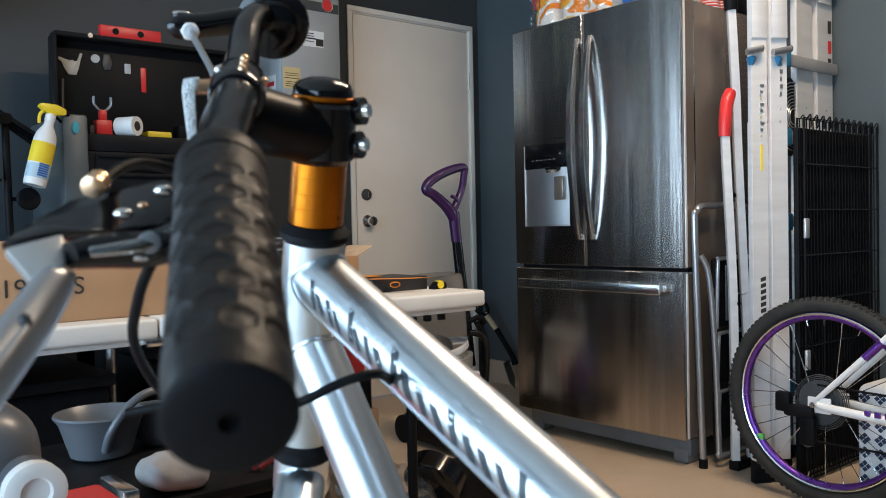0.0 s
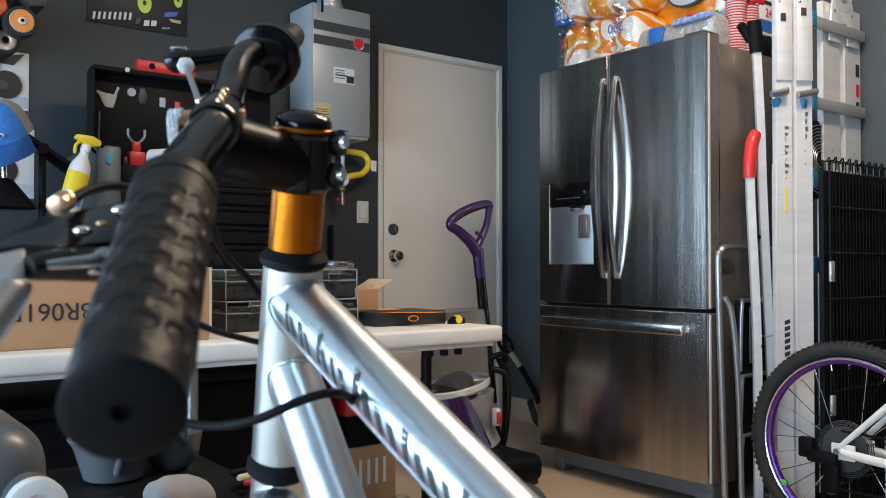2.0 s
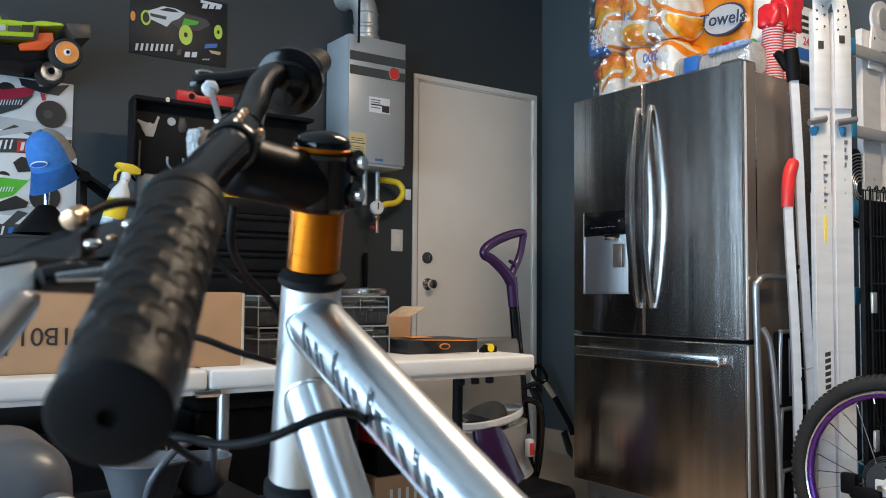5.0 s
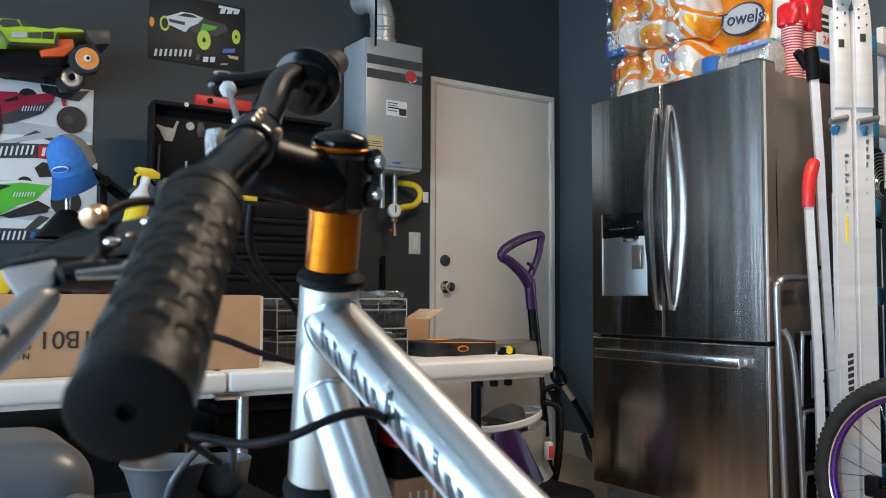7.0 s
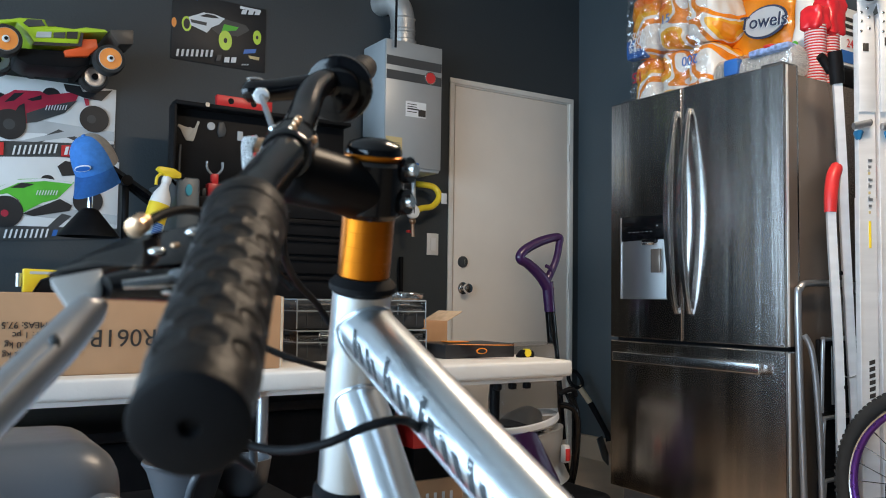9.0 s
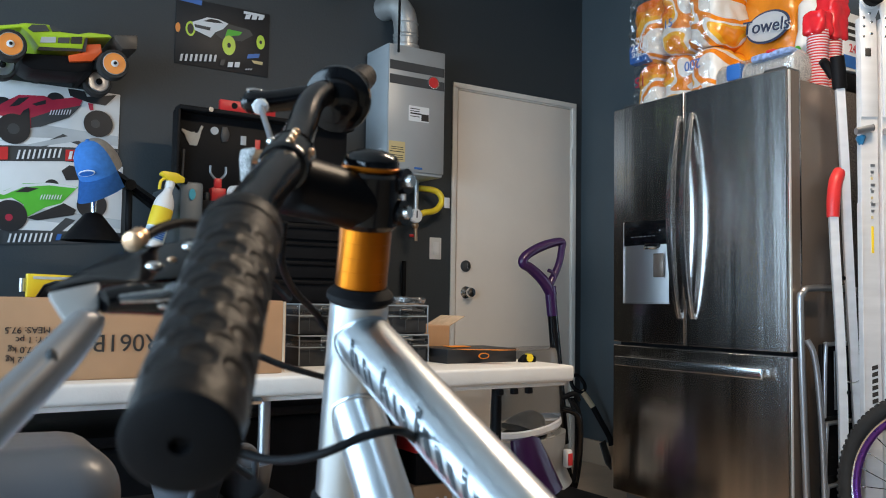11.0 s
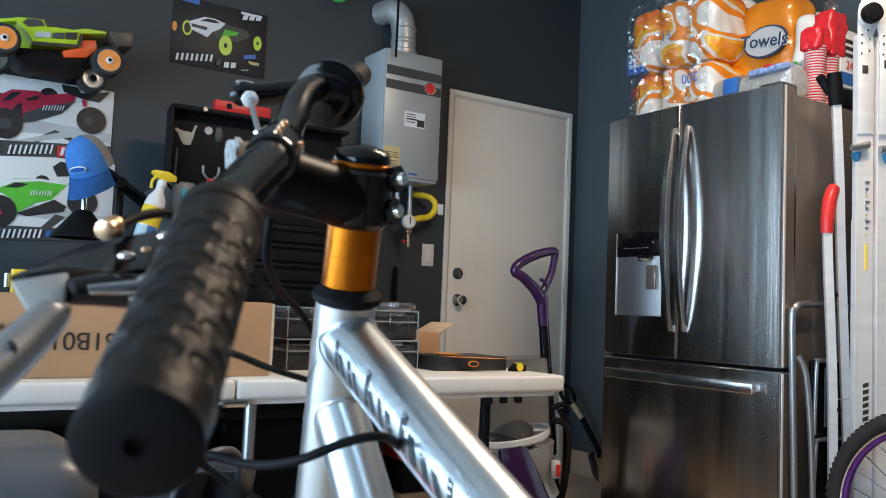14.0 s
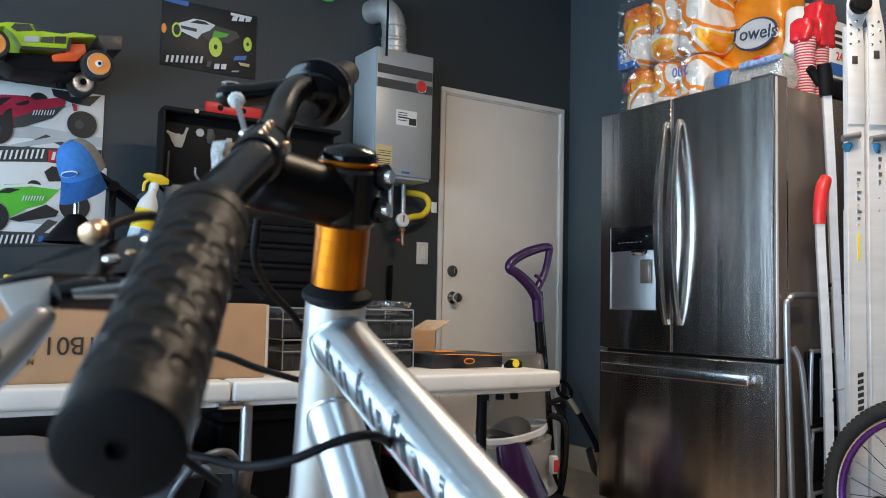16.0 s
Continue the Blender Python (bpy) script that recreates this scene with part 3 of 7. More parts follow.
bike = thing("bicycle", pose(*BK), "silver mountain bicycle with black bars turned aside", "bicycle")
INV = Matrix.Translation(-Vector(BK))


def bpart(name, b, material, label="", parent=None):
    b.transform(INV)
    return part(name, b, material, parent or bike, label)


HT, HB = Vector((0.8135, 1.173, 1.0145)), Vector((0.829, 1.237, 0.772))   # steering axis


def axis(z):
    return HT + (HB - HT) * ((HT.z - z) / (HT.z - HB.z))


def ring(z0, z1, r0, r1=None, bev=0.002, seg=40):
    m = along(axis(z0), axis(z1))
    L = (axis(z1) - axis(z0)).length
    r1 = r0 if r1 is None else r1
    return lathe([(r0 - bev, 0), (r0, bev), (r1, L - bev), (r1 - bev, L)], seg, m)


bpart("head_tube", ring(0.785, 0.921, 0.0198), FRAMEM)
bpart("upper_bearing_cup", ring(0.917, 0.930, 0.0225, bev=0.005), MATTEB)
bpart("lower_bearing_cup", ring(0.772, 0.786, 0.0225, bev=0.004), MATTEB)
sp = bpart("spacer", ring(0.929, 0.971, 0.0174), GOLD, "gold anodised headset spacers")
for z in (0.941, 0.950, 0.9595):
    bpart("groove", ring(z, z + 0.0006, 0.01755, bev=0.0002), GOLD, parent=sp)
STEMB = dull(mat("stem_black", (0.005, 0.005, 0.006), 0.34, vary=0.2, scale=30), 0.10)
bpart("stem_clamp", ring(0.968, 1.006, 0.0212, bev=0.004), BLACK)
bpart("cap_ring", ring(1.005, 1.0085, 0.0192, bev=0.001), GOLD, "thin gold ring")
m = along(axis(1.0085), axis(1.03))
bpart("top_cap", lathe([(0.0185, 0), (0.0185, 0.003), (0.016, 0.007), (0.008, 0.010), (0.002, 0.0105)], 36, m), BLACK)
MC = Vector((0.750, 1.160, 1.003))
sa, sb = axis(0.984), Vector((0.752, 1.163, 0.990))
bpart("stem", tube([sa, sa.lerp(sb, 0.35), sa.lerp(sb, 0.7), sb, sb.lerp(sa, -0.10), sb.lerp(sa, -0.14)], [0.0200, 0.0186, 0.0188, 0.0192, 0.0165, 0.010], 28, 5), STEMB)
right = Vector((0.83, -0.56, 0))
for z in (0.978, 0.998):
    c = axis(z) + Vector((0.0160, -0.0112, 0))
    lug = bpart("clamp_lug", tube([c + Vector((-0.006, 0.010, 0)), c + Vector((0.003, -0.006, 0))], [0.0085, 0.0085], 16, 1), BLACK)
    bpart("bolt", tube([c + Vector((0.003, -0.006, 0)), c + Vector((0.0048, -0.0094, 0))], [0.0046, 0.004], 12, 1), CHROME, "steel socket bolt", lug)
# handlebar
E0, K0, FL, FE = Vector((0.6213, 0.9096, 0.8842)), Vector((0.679, 1.033, 0.950)), Vector((0.842, 1.2857, 1.078)), Vector((0.952, 1.4587, 1.150))
bpart("handlebar", tube([E0 + (K0 - E0) * 0.1, K0, (0.708, 1.088, 0.973), MC, (0.779, 1.211, 1.033), (0.802, 1.246, 1.062), (0.824, 1.270, 1.077), FL, FE.lerp(FL, 0.2)], [0.0105, 0.0112, 0.0115, 0.0125, 0.0104, 0.0098, 0.0098, 0.0098, 0.0098], 28, 8), BLACK)
d = (Vector((0.779, 1.211, 1.033)) - Vector((0.708, 1.088, 0.973))).normalized()
face = bpart("faceplate", tube([MC - d * 0.0195, MC - d * 0.018, MC, MC + d * 0.018, MC + d * 0.0195], [0.0126, 0.0150, 0.0156, 0.0150, 0.0126], 28, 2), BLACK, "black clamp round the bar")
# black clamp bolts; the brass ones carry their bronze highlight as colour
for s in (-1, 0, 1):
    for q, ang in enumerate((20, 75, 130)):
        nrm = Vector((0.80, -0.58, 0.0)) * math.cos(radians(ang)) + Vector((-0.18, -0.28, 0.94)) * math.sin(radians(ang))
        if (s + q) % 2 == 0 or s == 0:
            bpart("bolt", ball(MC + d * 0.013 * s + nrm * 0.0152, 0.0026, u=12, v=8), BRASS if ang < 100 else CHROME, "", face)
dirv = (E0 - K0).normalized()
side = dirv.cross(Vector((0, 0, 1))).normalized()
top = side.cross(dirv).normalized()


def grip_skin(a, b, profile, rows, count, seg=120, n=150, depth=0.0008):
    """A rubber grip whose skin carries staggered rows of shallow oval hollows."""
    bm_ = bmesh.new()
    L = (b - a).length
    rings = []
    for i in range(n + 1):
        u = i / n
        k = min(int(u * (len(profile) - 1)), len(profile) - 2)
        f = u * (len(profile) - 1) - k
        r = profile[k] * (1 - f) + profile[k + 1] * f
        row = []
        for j in range(seg):
            ang = 2 * math.pi * j / seg
            cut = 0.0
            if 0.09 < u < 0.86:
                v = (u - 0.09) / 0.77 * rows
                kk = int(v)
                w = ang / (2 * math.pi) * count + (0.5 if kk % 2 else 0.0)
                e = math.hypot((v - kk - 0.5) / 0.50, (w % 1.0 - 0.5) / 0.46)
                cut = max(0.0, min(1.0, (1.0 - e) / 0.22))
                cut = cut * cut * (3 - 2 * cut)
            rr = r - depth * cut
            row.append(bm_.verts.new(a.lerp(b, u) + (side * math.cos(ang) + top * math.sin(ang)) * rr))
        rings.append(row)
    for r0, r1 in zip(rings, rings[1:]):
        for j in range(seg):
            bm_.faces.new((r0[j], r0[(j + 1) % seg], r1[(j + 1) % seg], r1[j]))
    bm_.faces.new(rings[0][::-1]), bm_.faces.new(rings[-1])
    return bm_


KG = E0.lerp(K0, 0.90)
grip = bpart("grip", grip_skin(E0, KG, [0.0150, 0.0163, 0.0163, 0.0162, 0.0162, 0.0162, 0.0163, 0.0164, 0.0165, 0.0166], 11, 9), RUBBER, "worn black rubber handlebar grip")
bpart("end_plug", lathe([(0.0145, 0), (0.0158, 0.0008), (0.0158, 0.0022), (0.0140, 0.0036), (0.0030, 0.0036), (0.0024, 0.001)], 48, along(E0 - dirv * 0.0005, E0 + dirv)), MATTEB, "round black bar end", grip)
bpart("collar", tube([KG, KG - dirv * 0.0008, KG - dirv * 0.0018, KG - dirv * 0.0022, KG - dirv * 0.004, KG - dirv * 0.013, K0 - dirv * 0.002, K0 - dirv * 0.004], [0.0150, 0.0152, 0.0152, 0.0168, 0.0173, 0.0171, 0.0160, 0.0125], 48, 1), RUBBER, "black grip collar", grip)
fd = (FE - FL).normalized()
fgrip = bpart("grip", tube([FL, FL.lerp(FE, 0.5), FE], [0.0135, 0.0135, 0.0135], 28, 4), RUBBER)
for k in range(14):
    p = FL + fd * (0.012 + 0.0075 * k)
    bpart("grip_rib", tube([p, p + fd * 0.0008, p + fd * 0.0030, p + fd * 0.0038], [0.0134, 0.0147, 0.0147, 0.0134], 28, 1), RUBBER, "raised rubber rib", fgrip)
bpart("collar", tube([FL - fd * 0.010, FL - fd * 0.008, FL - fd * 0.001, FL + fd * 0.001], [0.021, 0.0255, 0.0262, 0.022], 48, 1), BLACK, "", fgrip)
bpart("collar", tube([FL - fd * 0.026, FL - fd * 0.0235, FL - fd * 0.012, FL - fd * 0.010], [0.0135, 0.0172, 0.0178, 0.016], 40, 1), BLACK, "", fgrip)


def plate(outline, push, bevel=0.0012):
    """A solid plate: an outline of points in space, pushed through by a vector."""
    b = bmesh.new()
    f = b.faces.new([b.verts.new(p) for p in outline])
    g = bmesh.ops.extrude_face_region(b, geom=[f])
    bmesh.ops.translate(b, verts=[v for v in g["geom"] if isinstance(v, bmesh.types.BMVert)], vec=push)
    bmesh.ops.recalc_face_normals(b, faces=b.faces[:])
    bmesh.ops.bevel(b, geom=b.edges[:], offset=bevel, segments=2, affect="EDGES", profile=0.5)
    return b


# near brake lever: a wedge-shaped body, a bright end cap, a linked pivot and a channelled blade
nb = bpart("brake_lever", plate([(0.606, 1.060, 0.9235), (0.622, 1.085, 0.9300), (0.640, 1.090, 0.9405), (0.668, 1.062, 0.9480), (0.676, 1.050, 0.9440), (0.668, 1.046, 0.9300), (0.645, 1.056, 0.9280), (0.628, 1.060, 0.9272)], (0.004, 0.008, -0.004), 0.002), BLACK, "black brake lever body with a bright end")
bpart("end_cap", plate([(0.6075, 1.0560, 0.9220), (0.6278, 1.0580, 0.9268), (0.6262, 1.0480, 0.9160), (0.6185, 1.0430, 0.9088), (0.6135, 1.0440, 0.9098)], (0.002, 0.009, -0.003), 0.0014), SATIN, "pale aluminium end cap", nb)
bpart("lower_body", tube([(0.6275, 1.0500, 0.9185), (0.640, 1.052, 0.9200), (0.655, 1.050, 0.9200), (0.668, 1.048, 0.9240), (0.678, 1.046, 0.9330)], [0.0062, 0.0085, 0.0088, 0.0095, 0.0110], 18, 6, flat=0.8), BLACK, "", nb)
bpart("adjuster", lathe([(0.0028, 0), (0.0046, 0.001), (0.0048, 0.004), (0.0040, 0.0048), (0.0046, 0.0056), (0.0048, 0.009), (0.0036, 0.0105), (0.0026, 0.014)], 10, along((0.6420, 1.0690, 0.9440), (0.6560, 1.0880, 0.9530))), BRASS, "brass barrel adjuster", nb)
for c, r in (((0.6480, 1.0520, 0.9335), 0.0030), ((0.6545, 1.0490, 0.9365), 0.0017), ((0.6610, 1.0450, 0.9420), 0.0031), ((0.6665, 1.0430, 0.9445), 0.0017)):
    bpart("bolt", ball(c, r, (1.25, 1, 0.75), u=12, v=8), CHROME if r > 0.002 else BRASS, "", nb)
bpart("link", plate([(0.6320, 1.0430, 0.9215), (0.6505, 1.0410, 0.9245), (0.6560, 1.0400, 0.9220), (0.6510, 1.0405, 0.9190), (0.6330, 1.0425, 0.9180)], (0.0, 0.005, -0.001), 0.0008), CHROME, "chrome lever link", nb)
bpart("pivot", lathe([(0.0036, 0), (0.0042, 0.0006), (0.0042, 0.0016), (0.002, 0.0022)], 24, along((0.6540, 1.0430, 0.9225), (0.6500, 1.0300, 0.9230))), GREYTUBE, "round steel pivot", nb)
bpart("pivot_screw", ball((0.6495, 1.0395, 0.9168), 0.0019, (1.5, 1, 0.6), u=12, v=8), CHROME, "", nb)
LV0, LV1 = Vector((0.6190, 1.0400, 0.9070)), Vector((0.5605, 0.9740, 0.8575))
blade = bpart("blade", tube([LV0 + Vector((0.0035, 0.002, 0.0075)), LV0 + Vector((0.001, 0, 0.003)), LV0.lerp(LV1, 0.2), LV0.lerp(LV1, 0.6), LV1], [0.0042, 0.0068, 0.0080, 0.0080, 0.0078], 20, 6, flat=0.55), GREYTUBE, "polished aluminium lever blade", nb)
out = Vector((-0.20, -0.86, 0.46)).normalized()
bpart("channel", tube([LV0.lerp(LV1, 0.16) + out * 0.0040, LV0.lerp(LV1, 0.5) + out * 0.0042, LV0.lerp(LV1, 0.9) + out * 0.0042], [0.0018, 0.0024, 0.0024], 10, 4, flat=0.4), GREYTUBE, "shallow channel in the blade", blade)
bpart("hole", ball(LV0.lerp(LV1, 0.22) + out * 0.0036, 0.0030, (0.8, 0.8, 1.3), u=12, v=8), DARKGREY, "", blade)
bpart("cable", tube([(0.648, 1.076, 0.946), (0.660, 1.091, 0.953), (0.680, 1.114, 0.958), (0.705, 1.133, 0.954), (0.733, 1.152, 0.936), (0.762, 1.182, 0.921)], 0.0024, 10), MATTEB, "black brake cable")
bpart("cable", tube([(0.665, 1.058, 0.920), (0.663, 1.066, 0.913), (0.666, 1.089, 0.898), (0.675, 1.120, 0.875), (0.700, 1.150, 0.844), (0.740, 1.181, 0.814)], 0.0024, 10), MATTEB, "black gear cable")
bpart("cable", tube([(0.700, 1.205, 0.826), (0.722, 1.180, 0.831), (0.740, 1.143, 0.830), (0.752, 1.111, 0.837), (0.771, 1.097, 0.847), (0.785, 1.091, 0.8505), (0.797, 1.095, 0.848), (0.816, 1.110, 0.838)], 0.0026, 10), MATTEB, "black gear cable")
bpart("cable", tube([(0.736, 1.188, 0.888), (0.752, 1.202, 0.884), (0.779, 1.221, 0.875), (0.825, 1.252, 0.863), (0.849, 1.260, 0.859)], 0.0022, 10), MATTEB, "thin black cable")
bpart("cable", tube([(0.765, 1.20, 0.97), (0.770, 1.215, 0.945), (0.800, 1.262, 0.926), (0.835, 1.295, 0.905), (0.85, 1.29, 0.87), (0.832, 1.262, 0.80)], 0.0026, 10), MATTEB, "black brake cable")
# far brake lever
fb = bpart("brake_lever", tube([(0.769, 1.3025, 1.0675), (0.772, 1.3015, 1.0680), (0.7760, 1.3000, 1.0685), (0.7945, 1.2960, 1.0715), (0.812, 1.2940, 1.0755), (0.832, 1.2920, 1.0785)], [0.0030, 0.0070, 0.0092, 0.0088, 0.0098, 0.0120], 20, 6, flat=0.95), BLACK, "glossy black lever body")
bpart("nut", lathe([(0.0045, 0), (0.0068, 0.0008), (0.0068, 0.004), (0.0055, 0.005)], 6, along((0.7810, 1.2930, 1.0650), (0.7740, 1.2700, 1.0580))), CHROME, "steel hex nut", fb)
bpart("nut_face", lathe([(0.0060, 0), (0.0052, 0.003), (0.0020, 0.0035)], 20, along((0.7795, 1.2883, 1.0636), (0.7740, 1.2700, 1.0580))), ALU, "", fb)
bpart("rod", tube([(0.7790, 1.2870, 1.0630), (0.7640, 1.2260, 1.0290), (0.7560, 1.2000, 1.0150)], 0.0021, 10, 3), GREYTUBE, "thin steel rod", fb)
bpart("cap", ball((0.7790, 1.2985, 1.0775), 0.0035, (2.2, 1, 0.6), u=12, v=8), CHROME, "", fb)
bpart("clamp_eye", plate([(0.7465, 1.1880, 1.0080), (0.7490, 1.1890, 1.0140), (0.7560, 1.1880, 1.0155), (0.7545, 1.1860, 1.0095), (0.7500, 1.1850, 1.0030)], (0.001, 0.006, 0), 0.0012), GALV, "zinc clamp eye", fb)
sh = bpart("stand_arm", plate([(0.7295, 1.1870, 1.0060), (0.7305, 1.1870, 1.0120), (0.7390, 1.1840, 1.0135), (0.7385, 1.1845, 1.0090), (0.7365, 1.1850, 1.0045), (0.7372, 1.1860, 0.9740), (0.7330, 1.1875, 0.9732)], (0.004, 0.010, 0), 0.0010), mat("rough_zinc", (0.62, 0.63, 0.64), 0.42, 0.6, vary=0.25, scale=260, bump=0.5, bump_scale=700), "rough cast silver arm")
bpart("spacer", tube([(0.7380, 1.1890, 1.0080), (0.7480, 1.1870, 1.0090)], 0.0044, 14, 1), BRASS, "bronze spacer", sh)
# frame tubes
TT0, TT1 = axis(0.8987), Vector((0.8436, 0.66, 0.627))
bpart("top_tube", tube([TT0, TT0.lerp(TT1, 0.3), TT0.lerp(TT1, 0.7), TT1], [0.0193, 0.0193, 0.0193, 0.0193], 44, 8), FRAMEM, "brushed silver top tube with scuffed dark lettering")
BB = Vector((0.844, 0.806, 0.30))
DT0 = axis(0.856)
bpart("down_tube", tube([DT0, DT0.lerp(BB, 0.5), BB], 0.0178, 36, 6), FRAMEM)
bpart("seat_tube", tube([BB, TT1, TT1 + (TT1 - BB) * 0.06], 0.016, 24, 4), FRAMEM)
axd = (HB - HT).normalized()
for a, b_, rr in ((TT0, TT1, 0.0196), (DT0, BB, 0.0179)):
    dd = (b_ - a).normalized()
    s1 = dd.cross(Vector((0, 0, 1))).normalized()
    s2 = s1.cross(dd)
    loop = []
    for k in range(40):
        an = 2 * math.pi * k / 40
        p = a + (s1 * math.cos(an) + s2 * math.sin(an)) * rr
        while ((p - HT) - axd * (p - HT).dot(axd)).length < 0.0203:
            p = p + dd * 0.0004
        loop.append(p + dd * 0.0004 * math.sin(k * 7.0))
    bpart("weld", tube(loop, 0.0015, 8, 1, True), FRAMEM)
# scuffed lettering wrapped on the top tube: plain bars
ttd = (TT1 - TT0).normalized()
tl = ttd.cross(Vector((0, 0, 1))).normalized() * -1
if tl.x > 0:
    tl = -tl
tu = tl.cross(ttd).normalized()
if tu.z < 0:
    tu = -tu
rnd = random.Random(4)


def wrap(u0, u1, a0, a1, lift, b, lean=0.0):
    """A patch on the top tube between two lengths along it and two angles up from its side."""
    n = 5
    rows = []
    for i in range(n + 1):
        a = radians(a0 + (a1 - a0) * i / n)
        r = 0.0193 + lift
        row = []
        for u in (u0, u1):
            c = TT0 + ttd * (u + lean * i / n)
            row.append(b.verts.new(c + (tl * math.cos(a) + tu * math.sin(a)) * r))
        rows.append(row)
    for p, q in zip(rows, rows[1:]):
        b.faces.new((p[0], p[1], q[1], q[0]))


# worn script that cannot be read: slanting bars
u = 0.034
for k in range(17):
    hgt = rnd.uniform(40, 50) if k % 4 == 0 else rnd.uniform(26, 36)
    base = -14 - 0.2 * k + rnd.uniform(-3, 3)
    bm = bmesh.new()
    wrap(u, u + (rnd.uniform(0.0034, 0.0048) if k < 7 else rnd.uniform(0.0048, 0.0068)), base, base + hgt, 0.0004, bm, -0.011)
    bm.transform(INV)
    part("decal_bar", bm, DECAL, bike)
    u += rnd.uniform(0.0085, 0.0115) if k < 7 else rnd.uniform(0.012, 0.015)
bm = bmesh.new()
for k in range(70):
    u, a = 0.058 + 0.05 * rnd.random(), rnd.gauss(36, 5)
    wrap(u, u + 0.0009, a - rnd.uniform(2, 9), a + rnd.uniform(2, 8), 0.0002 + 0.000003 * k, bm, rnd.uniform(0.001, 0.003))
for k in range(110):
    c = rnd.choice((0.05, 0.075, 0.10, 0.125, 0.165, 0.185))
    u, a = rnd.gauss(c, 0.009), rnd.gauss(24, 13)
    wrap(u, u + rnd.uniform(0.0008, 0.005), a, a + rnd.uniform(0.8, 3.0), 0.0002 + 0.000003 * k, bm, rnd.uniform(-0.001, 0.002))
tagged(part("scuffing", (bm.transform(INV), bm)[1], SCUFF, bike, "pale scuffs on the paint"), kind="stuff")
# fork, wheels and saddle, which carry the frame
fdir = Vector((-0.82, 0.57, 0))
fside = Vector((0.57, 0.82, 0))
crown = axis(0.755)
bpart("fork_crown", tube([crown - fside * 0.055 + Vector((0, 0, -0.02)), crown, crown + fside * 0.055 + Vector((0, 0, -0.02))], 0.017, 16, 4), FRAMEM)
bpart("steerer", rod(axis(0.775), axis(0.75), 0.019), FRAMEM)
hubf = Vector((crown.x, crown.y, 0)) + fdir * 0.13 + Vector((0, 0, 0.335))
for s in (-1, 1):
    bpart("fork_leg", tube([crown + fside * 0.055 * s + Vector((0, 0, -0.02)), hubf + fside * 0.055 * s], [0.016, 0.012], 16, 4), FRAMEM)


def wheel_parts(c, d, r, rim_mat, put, spokes=28, knobs=90):
    """A wheel about c whose plane holds d and up: tyre with knobs, rim, hub and spokes."""
    d = Vector(d).normalized()
    up = Vector((0, 0, 1))
    ax = d.cross(up)
    pts = lambda rr, n: [c + (d * math.cos(a) + up * math.sin(a)) * rr for a in [2 * math.pi * k / n for k in range(n)]]
    t = tube(pts(r - 0.026, 72), 0.024, 12, 1, True)
    for k in range(knobs):
        a = 2 * math.pi * k / knobs
        for o in (-0.013, 0.0, 0.013):
            aa = a + (0.5 * 2 * math.pi / knobs if o == 0 else 0)
            q = c + (d * math.cos(aa) + up * math.sin(aa)) * (r - 0.004 - abs(o) * 0.25) + ax * o
            e = bmesh.new()
            bmesh.ops.create_cube(e, size=1)
            e.transform(along(q, q + (d * math.cos(aa) + up * math.sin(aa))) @ Matrix.Diagonal((0.010, 0.010, 0.009, 1)))
            t = join_fast(t, e)
    wh = put("wheel", t, TYRE, None)
    put("rim", tube(pts(r - 0.062, 72), 0.0125, 10, 1, True), rim_mat, wh)
    put("hub", tube([c - ax * 0.05, c - ax * 0.03, c, c + ax * 0.03, c + ax * 0.05], [0.012, 0.024, 0.014, 0.024, 0.012], 18, 1), MATTEB, wh)
    for k in range(spokes):
        a = 2 * math.pi * k / spokes
        o = ax * (0.03 if k % 2 else -0.03)
        a2 = a + (0.7 if k % 4 < 2 else -0.7)
        p, q = c + o + (d * math.cos(a2) + up * math.sin(a2)) * 0.022, c + (d * math.cos(a) + up * math.sin(a)) * (r - 0.07)
        put("spoke", rod(p, q, 0.0013, 5), CHROME if k % 3 == 0 else MATTEB, wh)
    for k in range(spokes):
        a = 2 * math.pi * k / spokes
        w = d * math.cos(a) + up * math.sin(a)
        put("nipple", rod(c + w * (r - 0.092), c + w * (r - 0.072), 0.0022, 6), CHROME, wh)
    return wh


def join_fast(bm_a, bm_b):
    """Adds the faces of a small mesh to a larger one."""
    vs = {v: bm_a.verts.new(v.co) for v in bm_b.verts}
    for f in bm_b.faces:
        bm_a.faces.new([vs[v] for v in f.verts])
    bm_b.free()
    return bm_a


def put_bike(name, b, material, parent):
    b.transform(INV)
    return part(name, b, material, parent or bike)


wheel_parts(hubf, fdir, 0.335, ALU, put_bike)
hubr = Vector((0.842, 0.372, 0.335))
wheel_parts(hubr, (0, 1, 0), 0.335, ALU, put_bike)
for s in (-1, 1):
    bpart("chainstay", tube([BB + Vector((0.02 * s, 0, 0)), hubr + Vector((0.062 * s, 0, 0))], [0.011, 0.008], 14, 4), FRAMEM)
    bpart("seatstay", tube([TT1 + Vector((0.016 * s, 0, 0)), hubr + Vector((0.062 * s, 0, 0))], [0.009, 0.008], 14, 4), FRAMEM)
sd = (TT1 - BB).normalized()
bpart("seatpost", rod(TT1, TT1 + sd * 0.12, 0.0135), BLACK)
ss = TT1 + sd * 0.135
bpart("saddle", tube([ss + Vector((0, -0.12, 0.01)), ss + Vector((0, -0.06, 0.012)), ss + Vector((0, 0.04, 0.0)), ss + Vector((0, 0.13, -0.005))], [0.05, 0.066, 0.03, 0.016], 20, 6, flat=0.35), MATTEB)
